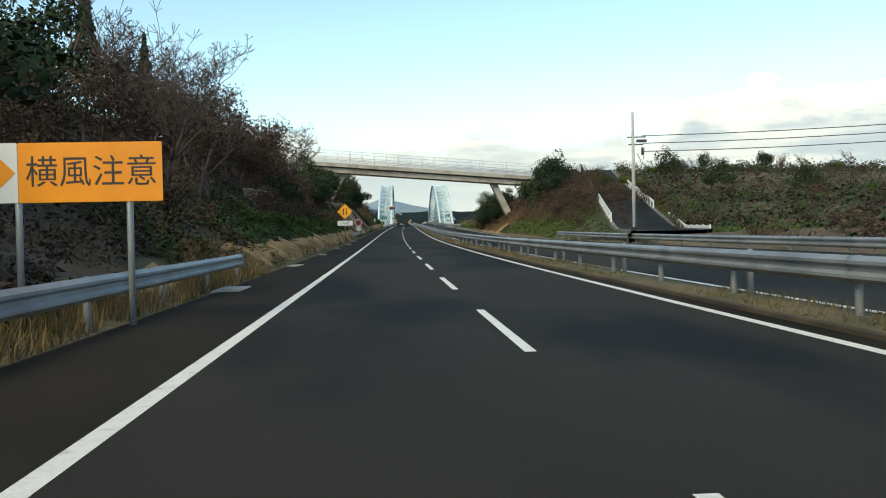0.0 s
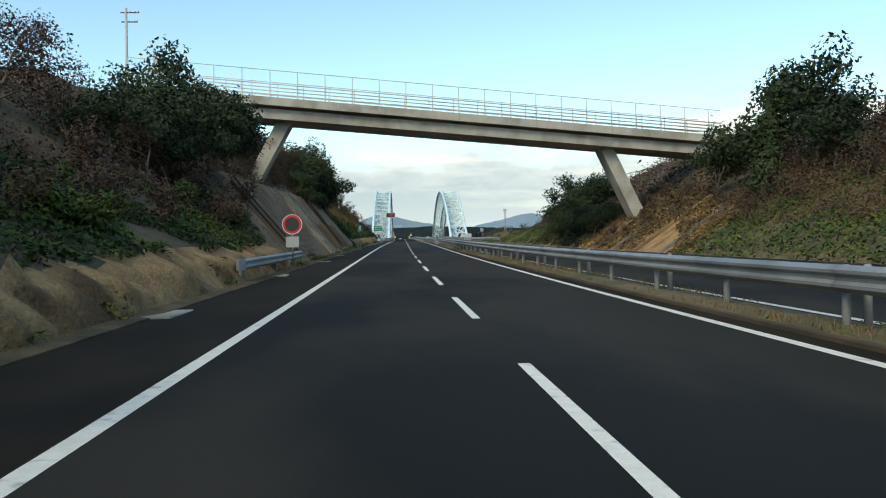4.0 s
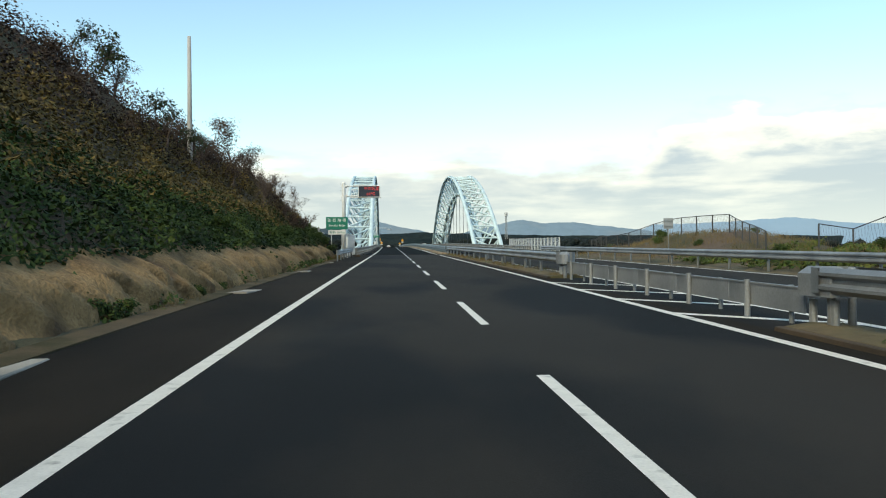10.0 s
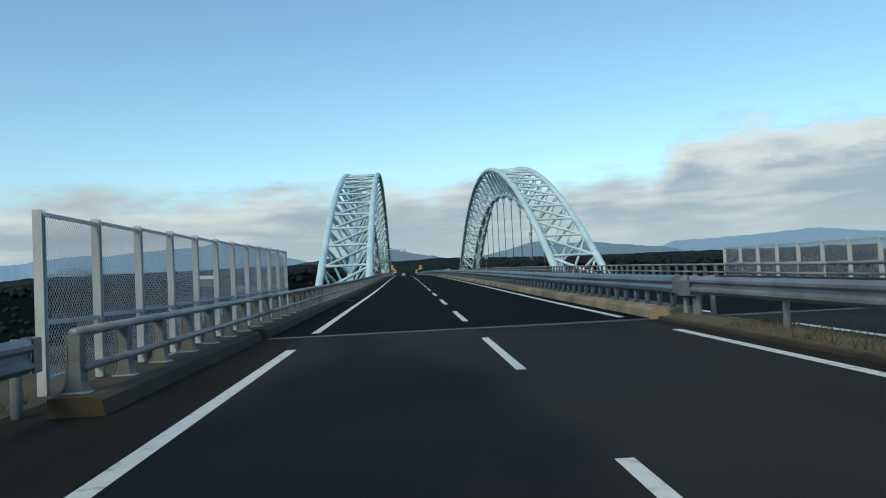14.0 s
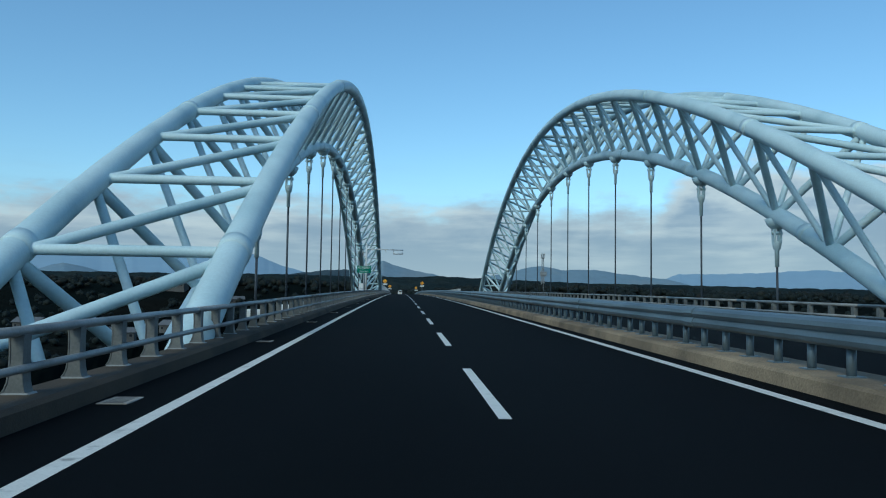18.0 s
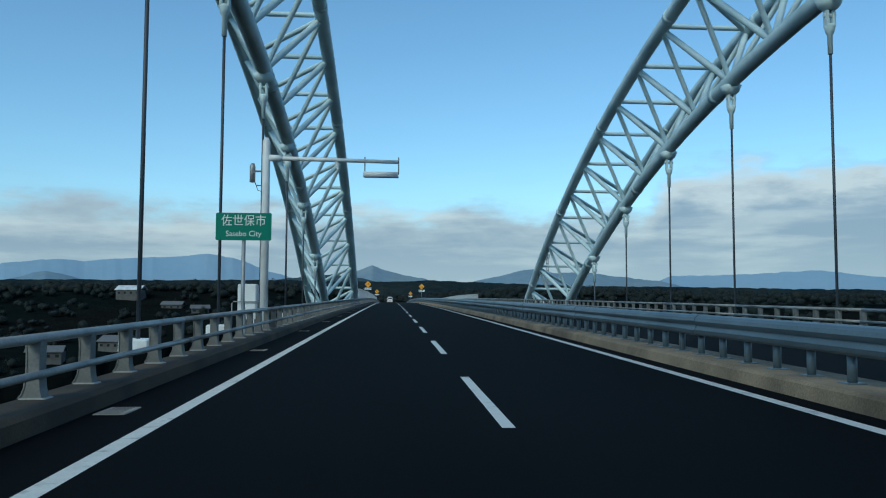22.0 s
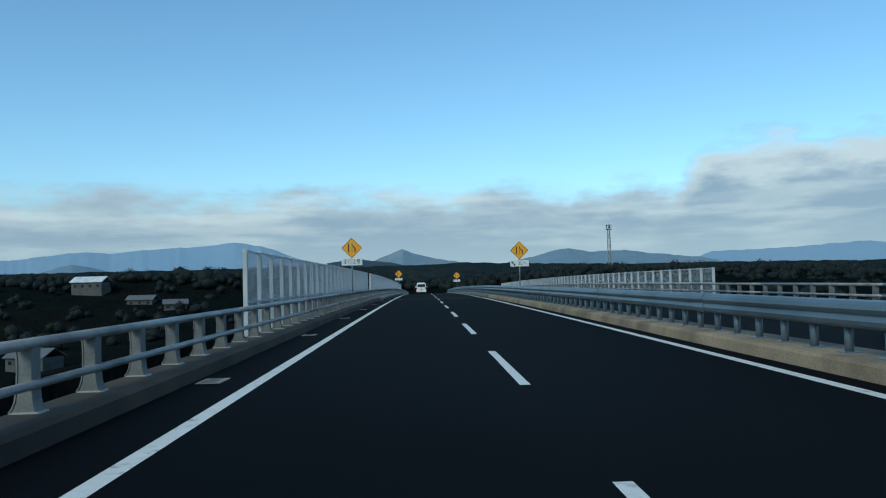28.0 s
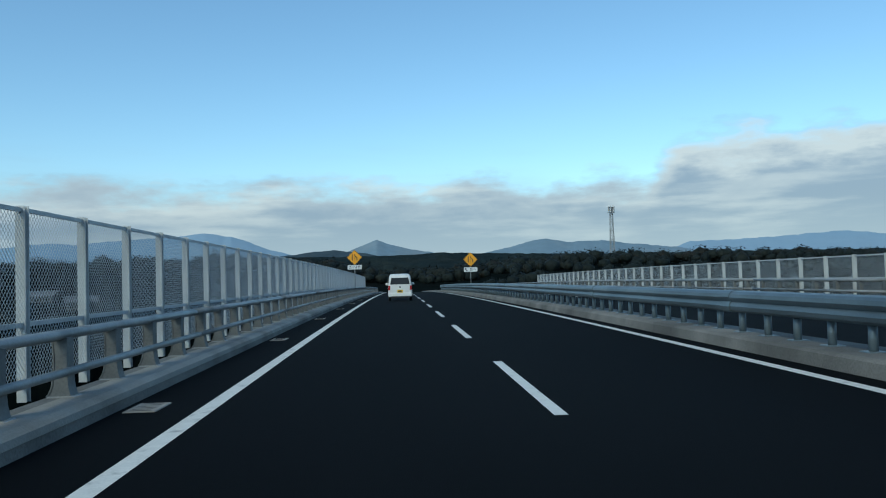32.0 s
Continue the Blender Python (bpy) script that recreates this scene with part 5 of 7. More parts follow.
def warning(x, y, zc, r, label, symbol, plate_text, pw, ph, pz, foot=0.0):
    g = empty("warning_sign", place(x, y), label, "road sign", "warning signs")
    post(g, 0, foot, zc + r * 0.6)
    p = part("plate", plate_geo(shift(diamond(r), 0, zc), 0, 0.015), YELLOW, g, "orange-yellow diamond plate")
    o = diamond(r * 0.955)
    part("border", ring_geo(shift(o, 0, zc), shift(scaled(o, 0.955), 0, zc), 0.012, 0.019), BLACK, p)
    if symbol == "two_way":
        for sx, up in ((-0.22, 1), (0.22, -1)):
            w, h = 0.055 * r, 0.42 * r
            shape = [(-w, -h), (w, -h), (w, h * 0.35), (w * 2.9, h * 0.35), (0, h), (-w * 2.9, h * 0.35), (-w, h * 0.35)]
            shape = [(a + sx * r * 0.8, b * up) for a, b in shape]
            if up < 0:
                shape.reverse()
            part("arrow", plate_geo(shift(shape, 0, zc), 0.012, 0.02), BLACK, p)
    else:
        w = 0.055 * r
        part("symbol_bar", plate_geo(shift([(-0.3 * r - w, -0.4 * r), (-0.3 * r + w, -0.4 * r), (-0.3 * r + w, 0.42 * r), (-0.3 * r - w, 0.42 * r)], 0, zc), 0.012, 0.02), BLACK, p)
        part("symbol_bend", plate_geo(shift([(0.37 * r, -0.4 * r), (0.37 * r, 0.02 * r), (0.08 * r, 0.22 * r), (0.08 * r, 0.42 * r), (0.0, 0.42 * r), (0.0, 0.17 * r), (0.26 * r, -0.03 * r), (0.26 * r, -0.4 * r)][::-1], 0, zc), 0.012, 0.02), BLACK, p)
        for k in range(3):
            part("symbol_dash", plate_geo(shift([(0.01 * r, (-0.4 + 0.17 * k) * r), (0.07 * r, (-0.4 + 0.17 * k) * r), (0.07 * r, (-0.31 + 0.17 * k) * r), (0.01 * r, (-0.31 + 0.17 * k) * r)], 0, zc), 0.012, 0.02), BLACK, p)
    q = part("text_plate", plate_geo(shift(rounded(pw, ph, 0.04), 0, pz), 0, 0.015), SIGN_WHITE, g, "white plate with black lettering")
    if plate_text == "left":
        a = 0.13
        part("arrow", plate_geo(shift([(0.02, -0.16), (0.1, -0.1), (-0.06, 0.04), (0.0, 0.1), (-0.15, 0.13), (-0.15, -0.03), (-0.1, 0.02)][::-1], -pw * 0.3, pz), 0.012, 0.02), BLACK, q)
        text("左へ", ph * 0.72, BLACK, q, at(pw * 0.16, pz, 0.017))
    else:
        text(plate_text, ph * 0.78, BLACK, q, at(0, pz, 0.017), sx=0.8)
    return g


warning(-2.2, 80.5, 3.08, 0.76, "orange diamond two-way traffic sign with a white plate", "two_way", "1 km先", 1.42, 0.45, 1.99)
warning(-1.93, 560.7, 3.47, 0.64, "orange diamond lane-closing sign beside the railing", "merge", "走行注意", 1.26, 0.42, 2.63, 0.2)
warning(8.17, 559.7, 3.06, 0.56, "orange diamond lane-closing sign on the median", "merge", "left", 1.12, 0.37, 2.28, 0.2)
warning(-1.9, 659.5, 3.6, 0.7, "orange diamond lane-closing sign farther down the railing", "merge", "走行注意", 1.3, 0.4, 2.7, 0.2)
warning(8.2, 653.0, 2.95, 0.62, "orange diamond lane-closing sign farther along the median", "merge", "left", 1.15, 0.37, 2.1, 0.2)

g = empty("wind_warning_sign", place(-2.9, 14), "long orange crosswind warning board on two posts", "road sign")
for x in (-0.66, 0.98):
    post(g, x, -0.3, 2.2, 0.05)
p = part("board", plate_geo(shift(rounded(2.12, 0.9, 0.02), 0.43, 2.34), 0, 0.02), ORANGE, g, "orange board with black lettering")
part("symbol_board", plate_geo(shift(rounded(0.9, 0.9, 0.02), -1.09, 2.34), 0, 0.02), SIGN_WHITE, g, "white board with an orange diamond")
part("symbol", plate_geo(shift(diamond(0.42), -1.09, 2.34), 0.018, 0.026), ORANGE, g)
part("windsock", plate_geo(shift([(-0.2, -0.08), (0.16, -0.03), (0.16, 0.05), (-0.2, 0.14)], -1.09, 2.36), 0.024, 0.03), BLACK, g)
text("横風注意", 0.5, BLACK, p, at(0.45, 2.32, 0.022), sx=0.98)

g = empty("no_entry_style_sign", place(-2.53, 115.3), "round red-rimmed dark-faced sign on a post", "road sign")
post(g, 0, -0.1, 2.4, 0.045)
circ = [(math.cos(i * math.tau / 32), math.sin(i * math.tau / 32)) for i in range(32)]
p = part("disc", plate_geo(shift(scaled(circ, 0.46), 0, 2.03), 0, 0.02), RED, g, "red disc with white edge")
part("edge", ring_geo(shift(scaled(circ, 0.46), 0, 2.03), shift(scaled(circ, 0.435), 0, 2.03), 0.018, 0.024), SIGN_WHITE, p)
part("face", plate_geo(shift(scaled(circ, 0.33), 0, 2.03), 0.018, 0.025), BLACK, p)
part("back_plate", plate_geo(shift(rounded(0.6, 0.5, 0.03), 0.0, 1.22), 0, 0.015), SIGN_BACK, g)

g = empty("parking_bay_sign", place(-2.25, 175.3), "small green lay-by sign with a white figure", "road sign")
post(g, 0, -0.1, 2.3, 0.035)
p = part("plate", plate_geo(shift(rounded(0.6, 0.78, 0.04), 0, 2.3), 0, 0.015), GREEN, g)
part("figure", plate_geo(shift([(-0.16, -0.22), (0.12, -0.22), (0.12, 0.27), (-0.04, 0.27), (-0.16, 0.12)], 0.02, 2.36), 0.012, 0.02), SIGN_WHITE, p)
part("caption_bar", plate_geo(shift(rounded(0.46, 0.07, 0.02), 0, 2.0), 0.012, 0.02), SIGN_WHITE, p)

g = empty("bridge_name_sign", place(-2.7, 260.5), "green bridge name board above a white length plate", "road sign")
for x in (-0.48, 0.42):
    post(g, x, -0.6, 2.6, 0.05, mat=SIGN_BACK)
p = part("board", plate_geo(shift(rounded(1.88, 1.08, 0.05), 0, 3.06), 0, 0.025), GREEN, g, "green board with white lettering")
text("新 西 海 橋", 0.34, SIGN_WHITE, p, at(0, 3.3, 0.028))
text("Shinsaikai Bridge", 0.25, SIGN_WHITE, p, at(0, 2.86, 0.028), sx=0.85)
p = part("length_plate", plate_geo(shift(rounded(1.5, 0.38, 0.03), 0.0, 2.27), 0, 0.02), SIGN_WHITE, g, "white plate with green lettering")
text("橋長 620m", 0.29, GREEN, p, at(0, 2.26, 0.023))

# ---- message board on its cantilever pole ----
LED = bpy.data.materials.new("led_red")
LED.use_nodes = True
LED.node_tree.nodes["Principled BSDF"].inputs["Base Color"].default_value = (0.3, 0.02, 0.02, 1)
LED.node_tree.nodes["Principled BSDF"].inputs["Emission Color"].default_value = (1.0, 0.07, 0.06, 1)
LED.node_tree.nodes["Principled BSDF"].inputs["Emission Strength"].default_value = 0.35
SCREEN = material("screen_dark", (0.014, 0.018, 0.03), 0.35, vary=0.1, scale=8, fine=90, bump=0.05)
g = empty("message_board", place(-2.25, 263.5), "white cantilever pole carrying an electronic message board", "message board")
part("pole", pipe([(0, 0, -0.3), (0, 0, 6.75), (0, 0, 6.85), (0, 0, 6.9)], [0.17, 0.165, 0.165, 0.08], 16), WHITE, g, smooth=True)
part("base_plate", box(-0.32, 0.32, -0.32, 0.32, -0.05, 0.03, 0.02), WHITE, g)
for z in (6.5, 5.6):
    part("arm", tube((0.1, 0, z), (3.3, 0, z), 0.055, n=10), WHITE, g, smooth=True)
    part("flange", join(tube((0.17, 0, z), (0.3, 0, z), 0.14, n=12), tube((0.3, 0, z), (0.55, 0, z), 0.09, 0.06, n=12)), WHITE, g, smooth=True)
    part("bracket", box(-0.24, 0.2, -0.06, 0.06, z - 0.05, z + 0.05, 0.01), WHITE, g)
s = part("screen", plate_geo(shift(rounded(1.9, 1.0, 0.015, 2), 2.3, 6.0), -0.16, 0.1), SCREEN, g, "dark screen with red lettering")
part("screen_frame", ring_geo(shift(rounded(1.98, 1.08, 0.02, 2), 2.3, 6.0), shift(rounded(1.88, 0.98, 0.015, 2), 2.3, 6.0), -0.17, 0.12), WHITE, s)
text("今の気温", 0.36, LED, s, at(2.5, 6.24, 0.103), sx=0.95)
text("14℃", 0.36, LED, s, at(2.45, 5.76, 0.103), sx=1.1)
part("walkway", join(box(0.55, 3.35, -0.06, 0.5, 5.44, 5.5, 0.01), *[box(0.6 + 0.2 * k, 0.63 + 0.2 * k, -0.05, 0.49, 5.5, 5.52) for k in range(14)]), WHITE, g)
for x in (0.7, 0.95, 1.05, 1.3):
    part("cage_bar", tube((x, 0.05, 5.5), (x, 0.05, 6.2), 0.016, n=6), WHITE, g)
for z in (5.85, 6.2):
    part("cage_rail", pipe([(0.62, 0.05, z - 0.08), (0.7, 0.05, z), (1.3, 0.05, z), (1.33, 0.05, z - 0.05)], 0.016, 6), WHITE, g)
part("cable_loop", pipe([(1.2 + 0.16 * math.cos(a), 0.0, 5.68 + 0.2 * math.sin(a)) for a in np.linspace(0.4, 3.9, 9)], 0.02, 6), STEEL_DARK, g, smooth=True)
for k in range(6):
    part("step_bolt", tube((-0.16, 0, 5.2 + 0.3 * k), (-0.3, 0, 5.2 + 0.3 * k), 0.014, n=6), GALV, g)
part("junction_box", box(0.17, 0.36, -0.12, 0.12, 0.9, 1.85, 0.02), WHITE, g)

g = empty("control_cabinet", place(-4.6, 263.3), "grey control cabinet with an overhanging roof", "cabinet")
part("body", box(-0.55, 0.45, -0.5, 0.5, 0.0, 2.2, 0.03), SIGN_BACK, g)
part("roof", box(-0.66, 0.56, -0.62, 0.62, 2.2, 2.3, 0.03), SIGN_BACK, g)
d = part("door", box(-0.05, 0.42, -0.53, -0.5, 0.15, 2.1, 0.01), WHITE, g)
part("handle", box(0.0, 0.04, -0.56, -0.53, 1.0, 1.15, 0.005), STEEL_DARK, d)
part("mast", tube((0.1, 0.1, 2.3), (0.1, 0.1, 2.75), 0.1, n=8), SIGN_BACK, g)
m = empty("delineator", place(-1.6, 263.4), "short dark roadside delineator post", "delineator")
part("stake", pipe([(0, 0, 0), (0, 0, 0.55), (0, 0, 0.6)], [0.035, 0.035, 0.02], 8), STEEL_DARK, m, smooth=True)
part("reflector", tube((0, -0.02, 0.5), (0, -0.05, 0.5), 0.035, n=10), SIGN_WHITE, m)

# ---- city sign and camera pole on the bridge ----
g = empty("city_name_sign", place(-1.72, 425.3, -0.28), "green city name board on a bent post", "road sign")
part("post", pipe([(0.05, 0.04, -0.4), (0.05, 0.04, 0.6), (-0.02, 0.04, 1.4), (-0.02, 0.04, 3.5)], 0.055, 10), GALV, g, smooth=True)
p = part("board", plate_geo(shift(rounded(1.52, 0.76, 0.04), -0.02, 3.43), 0, 0.025), GREEN, g, "green board with white lettering")
text("佐世保市", 0.335, SIGN_WHITE, p, at(-0.02, 3.58, 0.028), sx=0.92)
text("Sasebo City", 0.215, SIGN_WHITE, p, at(-0.02, 3.23, 0.028), sx=0.95)

g = empty("camera_pole", place(-1.62, 428.4, -0.4), "white steel pole with a long arm and sensors", "sensor pole")
part("pole", pipe([(0, 0, -0.4), (0, 0, 6.5), (0, 0, 6.62)], [0.13, 0.12, 0.06], 14), WHITE, g, smooth=True)
part("arm", tube((0, 0, 5.98), (4.15, 0, 5.9), 0.07, 0.06, n=10), WHITE, g, smooth=True)
part("flange", tube((0.1, 0, 5.98), (0.5, 0, 5.97), 0.11, 0.09, n=12), WHITE, g, smooth=True)
for x in (3.1, 4.17):
    part("bracket", tube((x, 0, 6.05), (x, 0, 5.5), 0.022, n=6), GALV, g)
part("sensor_bar", pipe([(3.05, 0, 5.5), (4.15, 0, 5.5)], 0.09, 10), WHITE, g, smooth=True)
part("sensor_tray", box(3.07, 4.17, -0.1, 0.1, 5.4, 5.44, 0.01), GALV, g)
part("hook", tube((2.2, 0, 5.92), (2.25, 0, 5.65), 0.05, n=8), WHITE, g)
part("camera", pipe([(-0.42, 0, 5.2), (-0.42, 0, 5.7), (-0.42, 0, 5.8)], [0.09, 0.09, 0.05], 10), SIGN_BACK, g, smooth=True)
part("camera_arm", join(tube((0, 0, 5.55), (-0.42, 0, 5.55), 0.03), tube((0, 0, 5.1), (-0.3, 0, 5.1), 0.02)), GALV, g)
part("cable", pipe([(-0.36, 0.02, 5.25), (-0.25, 0.02, 4.95), (-0.1, 0.02, 4.9)], 0.012, 6), STEEL_DARK, g)
g = empty("equipment_box", place(-2.15, 428.7), "white steel equipment box behind the railing", "cabinet")
part("body", box(-0.29, 0.29, -0.25, 0.25, 0.5, 1.6, 0.03), WHITE, g)
part("stand", join(*[tube((x, 0, -0.4), (x, 0, 0.5), 0.03) for x in (-0.22, 0.22)]), GALV, g)
part("guard_loop", pipe([(-0.45, -0.3, 0.0), (-0.45, -0.3, 1.0), (-0.4, -0.3, 1.05), (0.3, -0.3, 1.05), (0.35, -0.3, 1.0), (0.35, -0.3, 0.0)], 0.02, 6), GALV, g, smooth=True)

# boards facing the opposite lanes, seen from behind
for x, y, zc, w, h in ((18.45, 425.5, 2.95, 0.75, 0.55), (17.6, 232.8, 2.25, 0.55, 0.6)):
    g = empty("road_board", place(x, y), "grey back of a small sign for the opposite lanes", "road sign", "opposite signs")
    post(g, 0, -0.2, zc + 0.2, 0.035)
    part("board", plate_geo(shift(rounded(w, h, 0.02), 0, zc), -0.02, 0.0), SIGN_BACK, g)
    for dz in (-0.15, 0.15):
        part("stiffener", box(-w / 2 + 0.03, w / 2 - 0.03, -0.06, 0.0, zc + dz - 0.02, zc + dz + 0.02), GALV, g)


# ---- utility poles ----
def utility_pole(x, y, z0, z1, label, arms, group="utility poles"):
    g = empty("utility_pole", place(x, y), label, "utility pole", group)
    part("shaft", pipe([(0, 0, z0), (0, 0, z1)], [0.17, 0.1], 12), POLE, g, smooth=True)
    for z, w in arms:
        part("cross_arm", box(-w * 0.3, w * 0.7, -0.05, 0.05, z - 0.04, z + 0.04, 0.01), STEEL_DARK, g)
        for k in (0.2, 0.5, 0.66):
            part("insulator", pipe([(w * k, 0, z + 0.04), (w * k, 0, z + 0.12), (w * k, 0, z + 0.2)], [0.03, 0.055, 0.03], 8), SIGN_WHITE, g, smooth=True)
    return g


pole = utility_pole(21.6, 67, 0.3, 10.35, "tall grey concrete utility pole with cross arms", ((8.35, 1.5), (7.75, 1.2)))
part("transformer", pipe([(0.75, 0, 6.9), (0.75, 0, 7.0), (0.75, 0, 7.45), (0.75, 0, 7.55)], [0.06, 0.1, 0.1, 0.05], 12), STEEL_DARK, pole, smooth=True)
part("switch_box", box(0.3, 1.1, -0.15, 0.15, 7.95, 8.15, 0.03), STEEL_DARK, pole)
part("drop_cable", pipe([(0.9, 0, 7.5), (0.85, 0, 6.6), (0.6, 0, 6.5), (0.35, 0, 7.0)], 0.03, 6), STEEL_DARK, pole, smooth=True)
part("cable_guard", box(-0.16, -0.02, -0.22, -0.1, 0.4, 3.2, 0.02), SIGN_BACK, pole)
for z in (8.45, 7.85, 7.2):
    a = Vector(W(22.4, 67, z))
    b = a + Vector((60, -22, 3.5))
    pts = [a.lerp(b, t) + Vector((0, 0, -5.2 * t * (1 - t))) for t in np.linspace(0, 1, 13)]
    tagged(part("power_line", pipe(pts, 0.035, 5), STEEL_DARK, smooth=True), "sagging dark power line", "cable", "power lines")
utility_pole(-9.2, 235, 4.0, 13.0, "thin concrete utility pole on the bank", ())
utility_pole(-20.7, 150, 9.0, 21.3, "dark utility pole above the shrubs", ((20.9, 1.6), (20.1, 1.4)))
utility_pole(-18.4, 150, 9.0, 17.6, "dark short pole above the shrubs", ())

# ---- side road climbing to the overbridge ----
ramp = empty("side_road", pose(*W(28, 90, 3)), "grey side road climbing the bank", "road", kind="structure")
ri = ramp.matrix_basis.inverted()
ys = list(range(52, 151, 4))


def rib_strip(x0, x1, z0, z1):
    v = []
    for y in ys:
        for dx, dz in ((x0, z0), (x1, z0), (x1, z1), (x0, z1)):
            v.append(W(ramp_x(y) + dx, y, ramp_z(y) + dz))
    f = [(i * 4 + j, i * 4 + (j + 1) % 4, i * 4 + 4 + (j + 1) % 4, i * 4 + 4 + j) for i in range(len(ys) - 1) for j in range(4)]
    return moved((v, f), ri)


part("surface", rib_strip(-2.3, 2.3, -1.5, 0.0), ASPHALT, ramp)
part("kerb", rib_strip(-2.6, -2.3, -0.12, 0.06), KERB_PALE, ramp)
part("verge", rib_strip(-2.75, -2.31, -1.5, -0.12), SOIL, ramp)
part("kerb", rib_strip(2.3, 2.6, -0.2, 0.06), KERB_PALE, ramp)


def ramp_rail(dx, y0, y1, dz0=0.0):
    g = empty("white_rail", pose(*W(ramp_x(y0) + dx, y0, ramp_z(y0))), "white painted guard rail beside the side road", "guard rail", "white rails")
    inv = g.matrix_basis.inverted()
    n = int((y1 - y0) / 2.5)
    for i in range(n):
        a, b = y0 + 2.5 * i, y0 + 2.5 * (i + 1)
        v = []
        for y in (a, b):
            for ddx, dz in ((-0.04, 0.56), (0.04, 0.56), (0.04, 0.8), (-0.04, 0.8)):
                v.append(W(ramp_x(y) + dx + ddx, y, ramp_z(y) + dz + dz0))
        part("beam", moved((v, [(0, 1, 2, 3), (7, 6, 5, 4), (0, 4, 5, 1), (1, 5, 6, 2), (2, 6, 7, 3), (3, 7, 4, 0)]), inv), WHITE, g)
        part("post", moved(tube(W(ramp_x(a) + dx, a, ramp_z(a) - 0.5 + dz0), W(ramp_x(a) + dx, a, ramp_z(a) + 0.85 + dz0), 0.07, n=8), inv), WHITE, g)


ramp_rail(-2.5, 71, 92)
ramp_rail(2.5, 82, 112)
ramp_rail(3.2, 56, 76, -0.55)

# ---- dark fences on the right bank ----
def bank_fence(pts, h=1.5, group="bank fences"):
    g = empty("chain_fence", pose(*pts[0]), "dark chain fence along the bank's top", "fence", group)
    o = Vector(pts[0])
    for p in pts:
        q = Vector(p) - o
        part("post", tube(q - Vector((0, 0, 0.4)), q + Vector((0, 0, h)), 0.042, n=6), STEEL_DARK, g)
    for a, b in zip(pts, pts[1:]):
        a, b = Vector(a) - o, Vector(b) - o
        part("top_rail", tube(a + Vector((0, 0, h)), b + Vector((0, 0, h)), 0.026, n=5), STEEL_DARK, g)
        v, f = [], []
        n = 12
        for k in range(n):
            for s in (0, 1):
                t0, t1 = k / n, (k + 1.6) / n
                z0, z1 = (0.05, h) if s else (h, 0.05)
                p, q = a.lerp(b, t0) + Vector((0, 0, z0)), a.lerp(b, min(1, t1)) + Vector((0, 0, z1))
                i = len(v)
                v += [tuple(p), tuple(p + Vector((0.006, 0.0, 0.01))), tuple(q), tuple(q + Vector((0.006, 0.0, 0.01)))]
                f.append((i, i + 1, i + 3, i + 2))
        part("wire_mesh", (v, f), STEEL_DARK, g)


def on_ground(x, y):
    return (x + XR(y), y, ground_at(x, y))


bank_fence([on_ground(27 - 0.04 * (y - 150), y) for y in range(129, 229, 3)])
bank_fence([W(ramp_x(y) - 3.1, y, ramp_z(y)) for y in range(92, 141, 3)], 1.6)
bank_fence([on_ground(24.4 - 0.47 * min(k, 9), 240.6 + 1.75 * k) for k in range(13)], 1.2)
bank_fence([on_ground(24.4 - 0.38 * k, 240.6 - 1.9 * k) for k in range(6)], 1.2)

# ---- relay tower ----
tw = empty("relay_tower", pose(146, 1052, 4), "grey lattice relay tower above the woods", "tower")
for k in range(8):
    z0, z1 = 5.5 * k, 5.5 * (k + 1)
    w0, w1 = 1.6 - 0.12 * k, 1.6 - 0.12 * (k + 1)
    c0 = [(w0, w0), (-w0, w0), (-w0, -w0), (w0, -w0)]
    c1 = [(w1, w1), (-w1, w1), (-w1, -w1), (w1, -w1)]
    for i in range(4):
        j = (i + 1) % 4
        part("leg", tube((*c0[i], z0), (*c1[i], z1), 0.12, n=6), SIGN_BACK, tw)
        part("brace", join(tube((*c0[i], z0), (*c1[j], z1), 0.09, n=4), tube((*c0[j], z0), (*c1[i], z1), 0.09, n=4), tube((*c1[i], z1), (*c1[j], z1), 0.09, n=4)), SIGN_BACK, tw)
part("platform", join(box(-1.7, 1.7, -1.7, 1.7, 40.6, 40.9, 0.1), box(-1.7, 1.7, -1.7, 1.7, 43.6, 43.8, 0.1)), SIGN_BACK, tw)
for i in range(6):
    a = i * math.tau / 6
    part("antenna", box(1.7 * math.cos(a) - 0.22, 1.7 * math.cos(a) + 0.22, 1.7 * math.sin(a) - 0.22, 1.7 * math.sin(a) + 0.22, 40.9, 44.6, 0.05), SIGN_WHITE, tw)


# ---- low land beside the strait ----
ROOF_PALE = material("pale_roof", (0.62, 0.64, 0.64), 0.5, vary=0.1, scale=1, fine=8, bump=0.1, alt=(0.48, 0.5, 0.5))
ROOF_GREY = material("grey_tiles", (0.11, 0.115, 0.12), 0.7, vary=0.2, scale=1, fine=6, bump=0.3, alt=(0.11, 0.11, 0.115))
PLASTER = material("plaster", (0.09, 0.088, 0.082), 0.85, vary=0.12, scale=0.8, fine=10, bump=0.1, alt=(0.06, 0.058, 0.055))
GLASS_DARK = material("dark_window", (0.02, 0.024, 0.03), 0.15, vary=0.1, bump=0.0)


